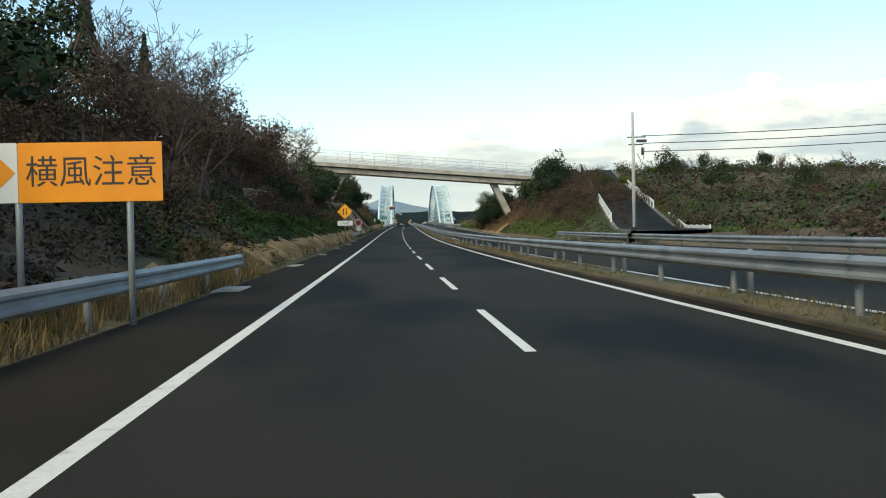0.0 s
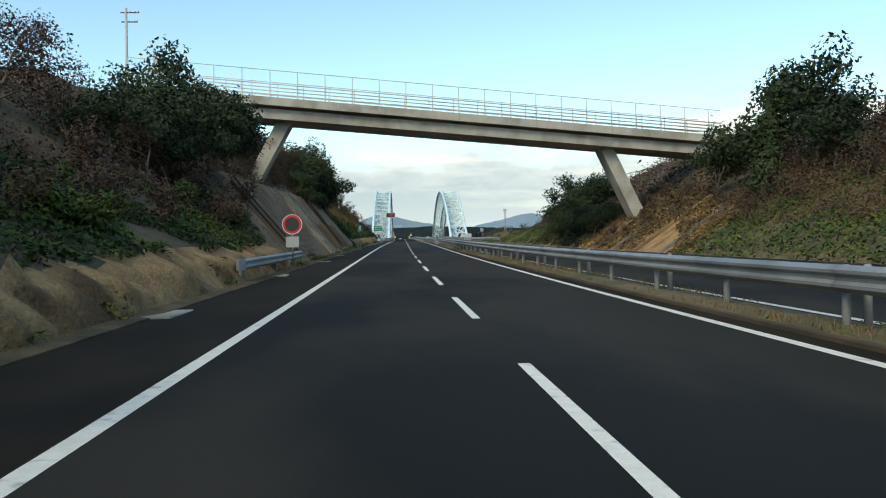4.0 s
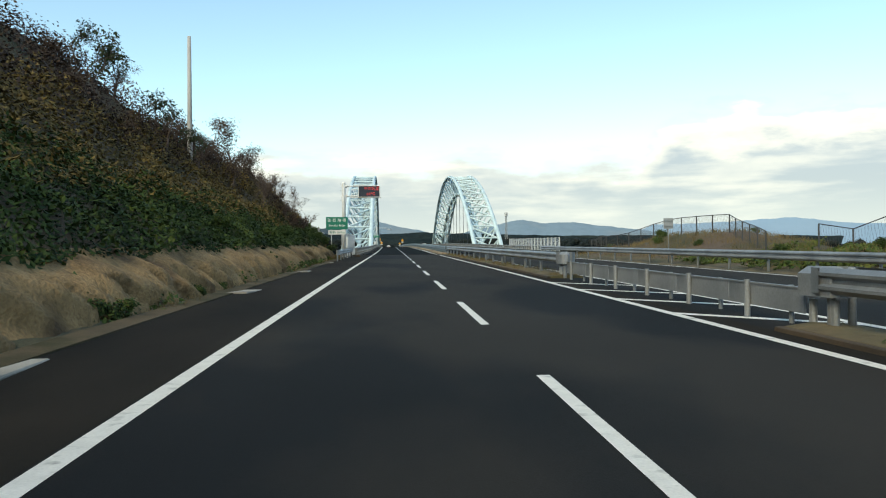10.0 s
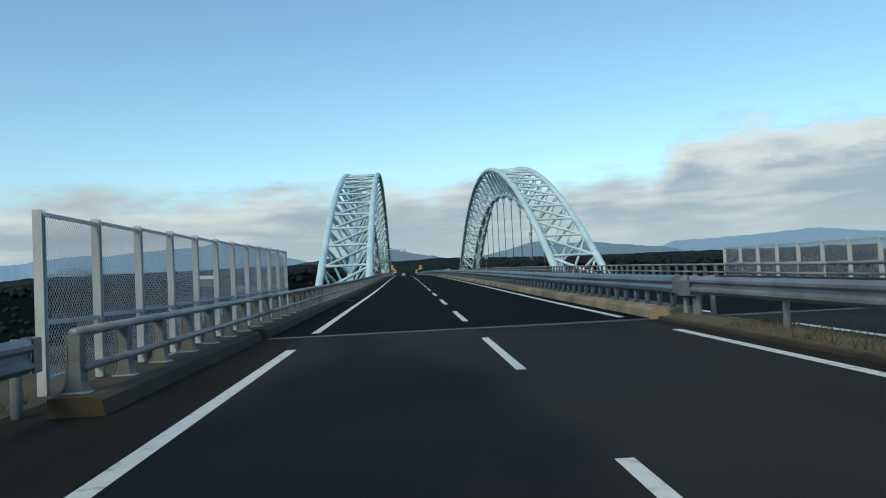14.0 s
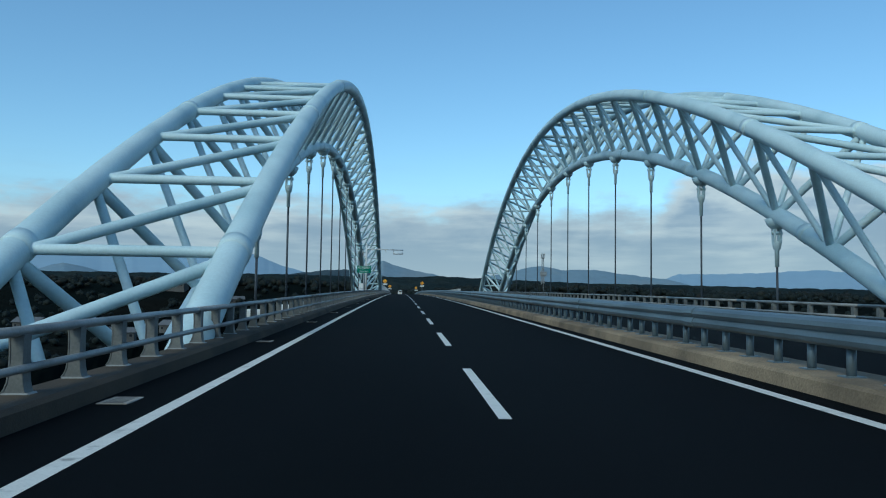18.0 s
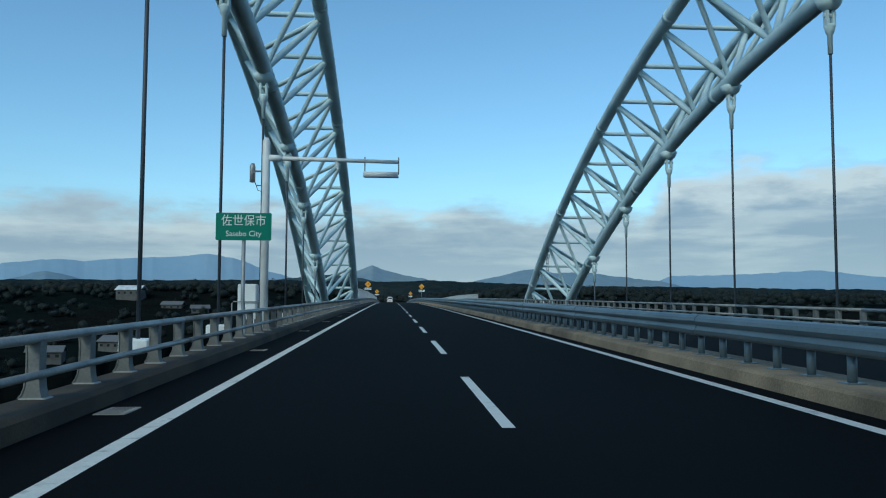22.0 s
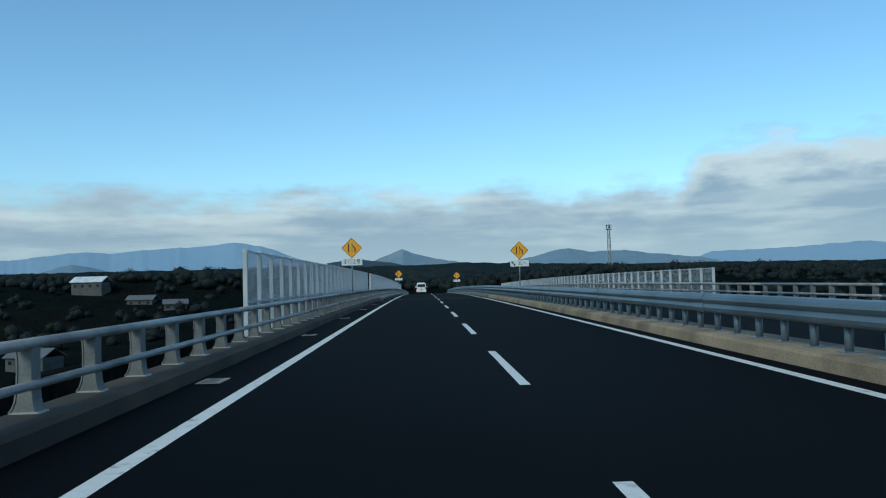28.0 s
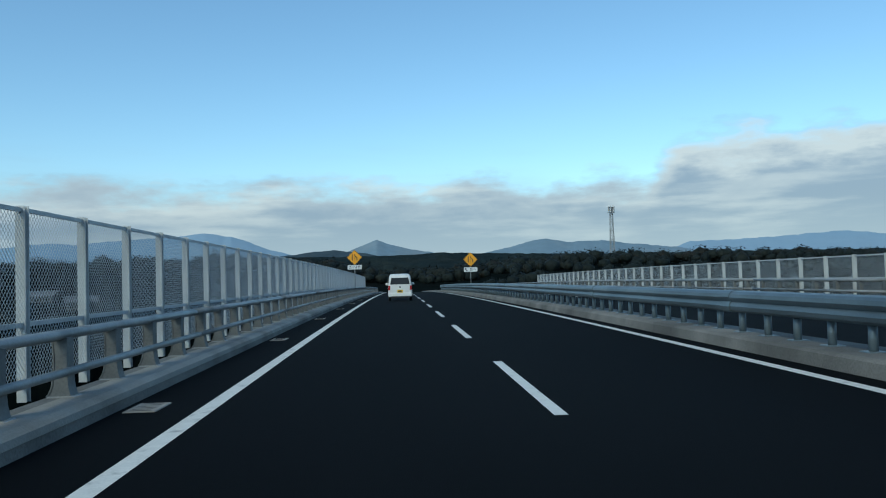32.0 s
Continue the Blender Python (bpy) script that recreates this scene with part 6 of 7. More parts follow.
def house(x, y, rz, w, d, h, roof, label, name="house"):
    g = empty(name, pose(x + XR(y), y, ground_at(x, y), 0, 0, rz), label, "house", "houses by the strait")
    part("wall_shell", box(-w / 2, w / 2, -d / 2, d / 2, -3, h, 0.05), PLASTER, g)
    o, k = 0.6, h + 0.28 * d
    v = [(-w / 2 - o, -d / 2 - o, h - 0.15), (w / 2 + o, -d / 2 - o, h - 0.15), (w / 2 + o, 0, k), (-w / 2 - o, 0, k), (-w / 2 - o, d / 2 + o, h - 0.15), (w / 2 + o, d / 2 + o, h - 0.15)]
    v += [(a, b, c + 0.25) for a, b, c in v]
    f = [(0, 3, 2, 1), (3, 4, 5, 2), (6, 7, 8, 9), (9, 8, 11, 10), (0, 1, 7, 6), (4, 10, 11, 5), (0, 6, 9, 3), (3, 9, 10, 4), (1, 2, 8, 7), (2, 5, 11, 8)]
    part("roof", (v, f), roof, g)
    n = max(2, int(w / 3))
    for i in range(n):
        cx = -w / 2 + w * (i + 0.5) / n
        win = part("window", box(cx - 0.7, cx + 0.7, -d / 2 - 0.06, -d / 2 + 0.02, h * 0.4, h * 0.75), PLASTER, g)
        part("pane", box(cx - 0.6, cx + 0.6, -d / 2 - 0.08, -d / 2 - 0.05, h * 0.43, h * 0.72), GLASS_DARK, win)
    return g


for x, y, rz, w, d, h, rf, lab in ((-108, 753, -20, 13, 8, 3.5, ROOF_GREY, "grey-roofed house among dark trees"), (-123, 720, 8, 12, 7, 3.5, ROOF_GREY, "grey-tiled house near the shore"),
                                   (-143, 883, -10, 14, 8, 4, ROOF_PALE, "pale-roofed house on the wooded slope"), (-100, 860, 15, 9, 6, 3.0, ROOF_GREY, "low grey-roofed house on the slope"),
                                   (-116, 868, -8, 11, 6, 3.0, ROOF_GREY, "long grey-roofed house on the slope"), (-180, 760, -15, 14, 8, 4, ROOF_GREY, "grey-tiled house on the far slope")):
    house(x, y, rz, w, d, h, rf, lab)


# ---- hills on the horizon ----
def ridge(name, pts, dist, mat, label, depth=700, drop=60, seed=0, base=7.2):
    """A hill from its skyline: pairs of bearing (degrees right of the road's north) and height angle (degrees)."""
    b = np.array([p[0] for p in pts])
    e = np.array([p[1] for p in pts])
    bs = np.arange(b[0], b[-1] + 0.01, 0.12)
    v, f = [], []
    rows = 7
    for i, a in enumerate(bs):
        el = float(np.interp(a, b, e)) + 0.05 * noise.fractal((a * 1.3, seed, 0.5), 0.8, 2.0, 4)
        for r in range(rows):
            t = r / (rows - 1)
            d = dist - depth * t
            z = base + dist * math.tan(radians(el)) * (1 - t) ** 1.15 - drop * t
            z += noise.fractal((a * 2.2, t * 3.5, seed), 0.9, 2.0, 4) * 16 * t * (1 - t)
            v.append((10 + d * math.sin(radians(a)), 402 + d * math.cos(radians(a)), z))
        if i:
            o = (i - 1) * rows
            f += [(o + r, o + r + 1, o + rows + r + 1, o + rows + r) for r in range(rows - 1)]
    return tagged(part(name, (v, f), mat, smooth=True), label, "hill", kind="structure")


ridge("backdrop_mountain", [(-70, 1.0), (-50, 2.0), (-36, 1.9), (-26, 2.2), (-23.1, 2.47), (-20, 2.83), (-18.4, 2.7), (-15.8, 3.0), (-13.4, 3.09), (-10.9, 3.36), (-9.1, 3.06), (-7.2, 2.3), (-5.3, 1.8), (-3.8, 1.1), (-2, 0.6)], 4450, HILL_FAR, "mountain on the horizon in painted pale blue haze", seed=3)
ridge("backdrop_mountain", [(12, 0.5), (15, 1.1), (18.6, 1.5), (20, 2.0), (21.5, 2.0), (23.9, 2.05), (27.3, 2.2), (28.6, 2.28), (30.2, 2.1), (32.6, 1.8), (36, 1.7), (45, 1.6), (60, 2.2), (75, 1.0)], 4450, HILL_FAR, "mountain ridge on the horizon in painted pale blue haze", seed=8)
ridge("backdrop_hill", [(-7.5, 0.6), (-5.5, 1.3), (-3.5, 1.55), (-2.3, 1.85), (-1.2, 2.3), (-0.1, 2.72), (0.6, 2.45), (1.5, 2.2), (3.0, 1.9), (5, 1.5), (7, 0.7)], 3900, HILL, "hill with pale clearings in painted blue-grey haze", seed=5)
ridge("backdrop_hill", [(4.5, 0.8), (6.9, 1.65), (9.2, 2.15), (10.2, 2.42), (10.8, 2.48), (11.6, 2.36), (12.3, 2.22), (14.5, 2.26), (16.4, 1.98), (19.3, 1.65), (22, 1.0), (25, 0.6)], 3900, HILL, "rounded hill behind the woods in painted blue-grey haze", seed=6)
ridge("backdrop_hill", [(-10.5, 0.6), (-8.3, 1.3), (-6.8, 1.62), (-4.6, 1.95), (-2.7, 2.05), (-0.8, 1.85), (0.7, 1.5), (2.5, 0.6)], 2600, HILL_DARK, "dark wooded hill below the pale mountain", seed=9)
ridge("backdrop_hill", [(-26, 0.5), (-23.1, 1.38), (-22.2, 1.67), (-20.7, 2.1), (-19.4, 1.82), (-18.0, 1.4), (-15.5, 0.5)], 4100, HILL, "low hill over the strait in painted blue-grey haze", seed=7)
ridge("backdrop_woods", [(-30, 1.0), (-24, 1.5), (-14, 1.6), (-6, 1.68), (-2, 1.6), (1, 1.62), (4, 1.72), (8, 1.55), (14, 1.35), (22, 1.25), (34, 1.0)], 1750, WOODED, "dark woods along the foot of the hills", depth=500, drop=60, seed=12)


# ---- the small white car ahead ----
def small_car(m):
    car = empty("small_car", m, "small white boxy car with a yellow plate", "car")
    PAINT = material("car_white", (0.72, 0.72, 0.69), 0.3, vary=0.02, bump=0.0)
    GLASS = material("car_glass", (0.02, 0.025, 0.03), 0.12, vary=0.05, bump=0.0)
    TRIM = material("car_trim", (0.02, 0.02, 0.02), 0.6, vary=0.05, bump=0.0)
    TAIL = material("tail_lamp", (0.35, 0.02, 0.02), 0.25, vary=0.05, bump=0.0)
    # stations along the length: y, floor, waist, roof, half width low, half width roof
    st = [(0.0, 0.42, 0.95, 1.42, 0.68, 0.55), (0.06, 0.3, 1.0, 1.58, 0.72, 0.58), (0.25, 0.26, 1.02, 1.66, 0.735, 0.6), (1.2, 0.24, 1.02, 1.69, 0.7375, 0.61), (2.1, 0.24, 1.0, 1.66, 0.7375, 0.6), (2.5, 0.24, 0.98, 1.5, 0.735, 0.57), (2.85, 0.25, 0.95, 1.1, 0.73, 0.6), (3.3, 0.28, 0.82, 0.86, 0.7, 0.6), (3.4, 0.36, 0.7, 0.72, 0.62, 0.5)]
    v, f = [], []
    for y, z0, zw, zr, w, wr in st:
        half = [(w * 0.94, z0), (w, z0 + 0.12), (w, zw - 0.15), (w * 0.985, zw), (wr + 0.05, zr - 0.14), (wr - 0.02, zr - 0.03), (wr * 0.55, zr)]
        v += [(x, y, z) for x, z in half] + [(-x, y, z) for x, z in reversed(half)]
    n = 14
    for i in range(len(st) - 1):
        f += [(i * n + j, i * n + (j + 1) % n, (i + 1) * n + (j + 1) % n, (i + 1) * n + j) for j in range(n)]
    f += [tuple(range(n)), tuple(range(len(v) - 1, len(v) - n - 1, -1))]
    part("body", (v, f), PAINT, car, "white painted body", smooth=False)
    hatch = part("tailgate", plate_geo([(-0.6, 0.62), (0.6, 0.62), (0.6, 1.0), (-0.6, 1.0)], -0.02, 0.02), PAINT, car)
    part("rear_window", ([(-0.6, -0.008, 1.03), (0.6, -0.008, 1.03), (0.52, 0.0, 1.44), (-0.52, 0.0, 1.44), (-0.6, 0.03, 1.03), (0.6, 0.03, 1.03), (0.52, 0.05, 1.44), (-0.52, 0.05, 1.44)], [(0, 1, 2, 3), (7, 6, 5, 4), (0, 4, 5, 1), (1, 5, 6, 2), (2, 6, 7, 3), (3, 7, 4, 0)]), GLASS, hatch)
    part("emblem", tube((0, -0.02, 0.86), (0, -0.04, 0.86), 0.05, n=12), TRIM, hatch)
    part("handle", box(-0.16, 0.16, -0.045, -0.02, 0.74, 0.78, 0.005), PAINT, hatch)
    plate = part("number_plate", plate_geo(rounded(0.34, 0.17, 0.01), 0.02, 0.04), material("plate_yellow", (0.75, 0.5, 0.03), 0.5, vary=0.03, bump=0.0), hatch, "yellow plate with dark bars", m=Matrix.Translation((0, 0, 0.6)))
    part("plate_bar", box(-0.12, 0.12, -0.046, -0.04, -0.05, 0.01), TRIM, hatch, m=Matrix.Translation((0, 0, 0.6)))
    part("plate_bar", box(-0.09, 0.09, -0.046, -0.04, 0.03, 0.055), TRIM, hatch, m=Matrix.Translation((0, 0, 0.6)))
    part("bumper", join(box(-0.73, 0.73, -0.06, 0.15, 0.3, 0.52, 0.04)), PAINT, car)
    part("bumper_trim", box(-0.6, 0.6, -0.05, 0.1, 0.22, 0.3, 0.02), TRIM, car)
    for s in (-1, 1):
        part("tail_light", box(min(s * 0.6, s * 0.73), max(s * 0.6, s * 0.73), -0.03, 0.08, 0.68, 0.95, 0.02), TAIL, car, "red tail lamp")
        part("side_window", ([(s * 0.735, 0.5, 1.04), (s * 0.742, 1.9, 1.02), (s * 0.66, 1.85, 1.5), (s * 0.66, 0.55, 1.52)], [(0, 1, 2, 3)]), GLASS, car)
        mir = part("wing_mirror", box(min(s * 0.76, s * 0.92), max(s * 0.76, s * 0.92), 2.2, 2.3, 0.98, 1.14, 0.03), PAINT, car)
        for y in (0.55, 2.85):
            t = part("tyre", pipe([(s * 0.58, y, 0.28), (s * 0.6, y, 0.28), (s * 0.7, y, 0.28), (s * 0.73, y, 0.28)], [0.25, 0.28, 0.28, 0.24], 20), TRIM, car, smooth=True)
            part("rim", tube((s * 0.7, y, 0.28), (s * 0.74, y, 0.28), 0.18, n=16), GALV, t)
    return car


small_car(place(2.15, 634.2, 0.0))

# ---- plants ----
rng = np.random.default_rng(7)


def leaf_cloud(centres, normals, sizes, bend=0.35):
    """Small folded leaves (two triangles each with a crease) at the given places."""
    n = len(centres)
    c = np.asarray(centres, float)
    d = np.asarray(normals, float) + rng.normal(0, 0.55, (n, 3))
    d /= np.linalg.norm(d, axis=1, keepdims=True) + 1e-9
    a = np.cross(d, rng.normal(0, 1, (n, 3)))
    a /= np.linalg.norm(a, axis=1, keepdims=True) + 1e-9
    b = np.cross(d, a)
    s = np.asarray(sizes, float)[:, None]
    v = np.stack([c - a * s, c - b * s * 0.55 - d * s * bend, c + a * s, c + b * s * 0.55 - d * s * bend], 1).reshape(-1, 3)
    o = (np.arange(n) * 4)[:, None]
    f = np.concatenate([o + [0, 1, 2], o + [0, 2, 3]], 1).reshape(-1, 3)
    return v, f


def mesh_of(name, v, f, mat):
    me = bpy.data.meshes.new(name)
    me.vertices.add(len(v))
    me.vertices.foreach_set("co", np.asarray(v, np.float32).ravel())
    me.loops.add(f.size)
    me.loops.foreach_set("vertex_index", f.ravel().astype(np.int32))
    me.polygons.add(len(f))
    me.polygons.foreach_set("loop_start", np.arange(0, f.size, f.shape[1], dtype=np.int32))
    me.update(calc_edges=True)
    me.validate()
    me.materials.append(mat)
    return me


def branch_tree(seed, height, spread, depth=4, lean=0.0, r0=None, kids=(3, 5), up=0.25, min_r=0.013):
    """Limbs of a tree as tapered tubes; returns the geometry and the twig tips."""
    r = np.random.default_rng(seed)
    v, f, tips = [], [], []
    r0 = r0 or height * 0.018

    def grow(p, d, length, rad, level):
        pts, rs = [p], [rad]
        n = 4 if level == 0 else (3 if level == 1 else (2 if level < 4 else 1))
        for i in range(n):
            d = (d + Vector(r.normal(0, 0.14 + 0.04 * level, 3)) + Vector((0, 0, up * 0.3 if level else 0.05))).normalized()
            p = p + d * (length / n)
            pts.append(p)
            rs.append(max(min_r, rad * (1 - 0.55 * (i + 1) / n)))
        g = pipe(pts, rs, 6 if level == 0 else (4 if level < 2 else 3))
        o = len(v)
        v.extend(g[0])
        f.extend([tuple(i + o for i in q) for q in g[1]])
        if level >= depth:
            tips.append(p)
            return
        k = int(r.integers(kids[0], kids[1] + 1))
        for i in range(k):
            t = 0.35 + 0.65 * (i + 0.6) / k if level == 0 else 0.3 + 0.7 * (i + 0.5) / k
            q = pts[min(n, max(1, int(round(t * n))))]
            a = r.uniform(0, math.tau)
            side_way = Vector((math.cos(a), math.sin(a), 0))
            nd = (d * (0.55 if level else 0.35) + side_way * spread + Vector((0, 0, up))).normalized()
            grow(q, nd, length * r.uniform(0.5, 0.72), rs[min(n, max(1, int(round(t * n))))] * 0.62, level + 1)

    grow(Vector((0, 0, -0.3)), Vector((lean, 0, 1)).normalized(), height * 0.48, r0, 0)
    return (v, f), tips


def crown(tips, per, blob, size, seed, squash=0.8):
    r = np.random.default_rng(seed)
    c, nrm = [], []
    t = np.array([tuple(p) for p in tips])
    for p in t:
        q = r.normal(0, 1, (per, 3))
        q /= np.linalg.norm(q, axis=1, keepdims=True)
        rad = blob * r.uniform(0.45, 1.0, (per, 1)) ** 0.6
        q2 = q * rad
        q2[:, 2] *= squash
        c.append(p + q2)
        nrm.append(q + [0, 0, 0.6])
    c, nrm = np.concatenate(c), np.concatenate(nrm)
    return leaf_cloud(c, nrm, r.uniform(size * 0.6, size * 1.3, len(c)))


def make_tree(name, label, cat, height, spread, leaf, seed, per=26, blob=0.75, size=0.17, depth=3, group="", bark=BARK, kids=(3, 5), squash=0.8, up=0.25, lean=0.0, crown_name="crown"):
    e = empty(name, pose(0, -300, -80), label, cat, group)
    g, tips = branch_tree(seed, height, spread, depth, kids=kids, up=up, lean=lean)
    part("trunk", g, bark, e, smooth=True)
    if leaf:
        v, f = crown(tips, per, blob, size, seed, squash)
        part(crown_name, mesh_of("crown", v, f, leaf), leaf, e)
    return e


def cedar(seed):
    e = empty("conifer_tree", pose(0, -300, -80), "dark pointed conifer on the wooded bank", "tree", "conifers")
    part("trunk", pipe([(0, 0, -0.3), (0, 0, 4), (0, 0, 8.5)], [0.16, 0.1, 0.02], 8), BARK, e, smooth=True)
    r = np.random.default_rng(seed)
    n = 2600
    z = r.uniform(0.12, 1.0, n)
    tier = 0.75 + 0.35 * np.abs(np.sin(z * 24))
    rad = (1.03 - z) * 1.9 * tier * r.uniform(0.35, 1, n) ** 0.5
    a = r.uniform(0, math.tau, n)
    c = np.stack([rad * np.cos(a), rad * np.sin(a), z * 8.8 - 0.25 * rad], 1)
    v, f = leaf_cloud(c, np.stack([np.cos(a), np.sin(a), 0.5 + 0 * a], 1), r.uniform(0.1, 0.22, n))
    part("crown", mesh_of("crown", v, f, LEAF_DARK), LEAF_DARK, e)
    return e


EVER = [make_tree("evergreen_tree", "dense dark evergreen tree on the bank", "tree", 7.0, 0.9, LEAF_DARK, s, per=36, blob=0.95, size=0.165, group="evergreen trees") for s in (11, 12, 13)]
BROWN = [make_tree("autumn_tree", "brown half-bare tree on the bank", "tree", 5.5, 0.85, LEAF_BROWN, s, per=12, blob=0.6, size=0.085, group="autumn trees", bark=TWIG, depth=4, kids=(3, 3)) for s in (21, 22)]
BARE = [make_tree("bare_tree", "leafless tree with fine grey branches", "tree", 7.0, 0.75, None, s, depth=5, group="bare trees", bark=TWIG, kids=(3, 4)) for s in (31, 32)]
SPARSE = [make_tree("sparse_tree", "nearly leafless tree with a few dark leaves", "tree", 6.0, 0.8, LEAF_DARK, 41, per=4, blob=0.45, size=0.12, depth=4, group="sparse trees", bark=TWIG, kids=(3, 4))]
BUSH_B = [make_tree("brown_shrub", "brown twiggy shrub on the bank", "shrub", 2.3, 1.2, LEAF_BROWN, s, per=8, blob=0.36, size=0.075, group="brown shrubs", bark=TWIG, depth=3, kids=(3, 5), up=0.35) for s in (51, 52, 53)]
BUSH_G = [make_tree("green_shrub", "dark green shrub on the bank", "shrub", 2.0, 1.2, LEAF_GREEN, s, per=16, blob=0.4, size=0.1, group="green shrubs", bark=TWIG, depth=3, kids=(3, 5), up=0.3) for s in (61, 62)]
CEDAR = [cedar(71)]


def plant(kinds, x, y, s, dz=-0.15):
    src = kinds[int(rng.integers(len(kinds)))]
    m = pose(x + XR(y), y, ground_at(x, y) + dz * s, rng.uniform(-4, 4), rng.uniform(-4, 4), rng.uniform(0, 360)) @ Matrix.Diagonal((s, s, s * rng.uniform(0.9, 1.1), 1))
    ob = copy_thing(src, m)
    ob.matrix_basis = m
    return ob


def scatter(kinds, n, x0, x1, y0, y1, s0, s1):
    for _ in range(n):
        plant(kinds, rng.uniform(x0, x1), rng.uniform(y0, y1), rng.uniform(s0, s1))


# left side, near woods
scatter(EVER, 13, -16, -7, -25, 30, 0.75, 1.0)
scatter(BROWN, 10, -11, -5.5, -20, 34, 0.8, 1.1)
scatter(EVER, 6, -19, -12, 30, 72, 0.65, 0.85)
scatter(BARE, 8, -18, -9, 50, 76, 0.9, 1.2)
scatter(BROWN, 12, -13, -7.5, 36, 80, 0.75, 1.1)
scatter(CEDAR, 3, -17, -12, 48, 68, 0.75, 0.95)
scatter(BARE, 5, -17, -11, 50, 84, 0.75, 1.0)
scatter(SPARSE, 5, -16, -10, 66, 100, 0.7, 0.95)
scatter(BROWN, 18, -15, -7.5, 76, 124, 0.6, 0.95)
scatter(EVER, 7, -9.5, -7.4, 108, 130, 0.55, 0.8)
scatter(BUSH_B, 30, -10, -5.0, 62, 122, 0.7, 1.2)
scatter(BUSH_G, 14, -7.0, -4.2, 34, 118, 0.5, 0.9)
scatter(BUSH_B, 8, -8, -4.6, 0, 36, 0.7, 1.1)
# above the concrete face
for x, y, s in ((-7.6, 163.5, 0.85), (-7.5, 167, 0.95), (-7.4, 170.5, 1.0), (-7.4, 173.8, 1.0), (-7.2, 177, 0.9), (-9, 175, 1.0), (-9.4, 168.5, 0.95), (-9, 179, 0.9), (-10.4, 171.5, 1.0), (-7.2, 172, 0.7), (-7.0, 175.5, 0.65), (-7.2, 168.5, 0.65), (-6.5, 172, 0.95), (-6.3, 176, 0.95), (-6.7, 168, 0.95), (-8.2, 126, 0.85), (-8.0, 129.5, 0.75), (-9.5, 124, 0.95)):
    plant(EVER, x, y, s)
for x, y, s in ((-8.2, 43, 1.35), (-7.6, 47, 1.2), (-11, 44, 1.2), (-10, 50, 1.25), (-11, 56, 1.15), (-12, 38, 1.2), (-10, 63, 1.1)):
    plant(BARE, x, y, s)
for x, y, s in ((-8.6, 50, 1.05), (-9.4, 54, 1.2), (-8.8, 59, 1.1), (-10.6, 62, 1.25), (-9, 66, 1.1), (-11.5, 57, 1.3), (-10, 70, 1.1), (-9.5, 52, 1.3), (-9.2, 56.5, 1.3), (-10.5, 60, 1.35), (-12.5, 55, 1.4), (-9.4, 64.5, 1.25), (-9.6, 68, 1.2), (-11.5, 66, 1.3)):
    plant(BROWN, x, y, s)
for x, y, s in ((-5.3, 52.0, 0.7), (-5.5, 64.5, 0.9), (-6.4, 56.5, 1.0), (-6.3, 58.5, 1.1), (-6.5, 60.6, 1.05), (-6.3, 62.6, 1.0)):
    plant(BUSH_B, x, y, s)
for x, y, s in ((-10, 75, 1.5), (-11.5, 79, 1.55), (-9.8, 70, 1.45), (-13, 73, 1.6), (-9.5, 74, 1.05), (-10.5, 79, 1.0), (-9.5, 83, 0.85), (-11, 87, 0.8), (-9.3, 91, 0.65), (-12, 82, 1.05)):
    plant(BROWN, x, y, s)
for x, y, s in ((-7.4, 72, 0.45), (-7.6, 79, 0.5), (-7.2, 86, 0.4), (-7.6, 119, 0.6), (-7.9, 122, 0.75), (-7.7, 126, 0.7), (-8.2, 132, 0.7)):
    plant(EVER, x, y, s)
for x, y, s in ((-8.9, 81, 1.5), (-8.6, 84, 1.0), (-9.4, 88, 1.1), (-8.2, 80, 0.85), (-9.8, 94, 1.15), (-11, 98, 1.2), (-10.5, 89, 1.0), (-6.6, 40, 1.1), (-6.9, 35, 1.05)):
    plant(BARE, x, y, s)
for x, y, s in ((-8.5, 246, 0.6), (-9.5, 250, 0.65), (-9, 254, 0.5), (-8.2, 242, 0.65), (-10.4, 246, 0.75), (-10, 241, 0.7)):
    plant(BROWN, x, y, s)
for x, y, s in ((-2.75, 201.5, 0.42), (-2.8, 202.1, 0.36), (-2.7, 208.4, 0.22), (-2.75, 209.6, 0.24), (-2.75, 211, 0.22), (-2.75, 235.2, 0.3), (-2.7, 236.6, 0.27), (-2.7, 237.8, 0.32), (-2.75, 239.3, 0.26), (-2.8, 241, 0.28), (-2.8, 249, 0.3), (-2.9, 228, 0.18)):
    plant(BUSH_G, x, y, s)
scatter(BROWN, 14, -13, -8.6, 148, 166, 0.55, 0.85)
scatter(BUSH_B, 18, -12, -7.8, 148, 167, 0.7, 1.1)
scatter(EVER, 10, 18.6, 20.6, 148, 169, 0.3, 0.45)
scatter(EVER, 6, 19.5, 21.5, 152, 168, 0.42, 0.55)
scatter(BUSH_G, 14, 18.4, 21, 150, 172, 0.5, 0.9)
scatter(BUSH_B, 18, 18.6, 24, 122, 160, 0.4, 0.8)
scatter(BUSH_B, 12, -7.5, -4.6, 247, 260, 0.45, 0.7)
scatter(BUSH_G, 12, -5.2, -3.3, 246, 259, 0.4, 0.6)
scatter(BROWN, 9, -13, -8.4, 130, 152, 0.5, 0.8)
scatter(BUSH_B, 16, -12, -7.6, 130, 156, 0.7, 1.1)
scatter(EVER, 16, -7.2, -6.2, 158, 179, 0.38, 0.55)
scatter(EVER, 20, 18.5, 20.8, 147, 168, 0.32, 0.48)
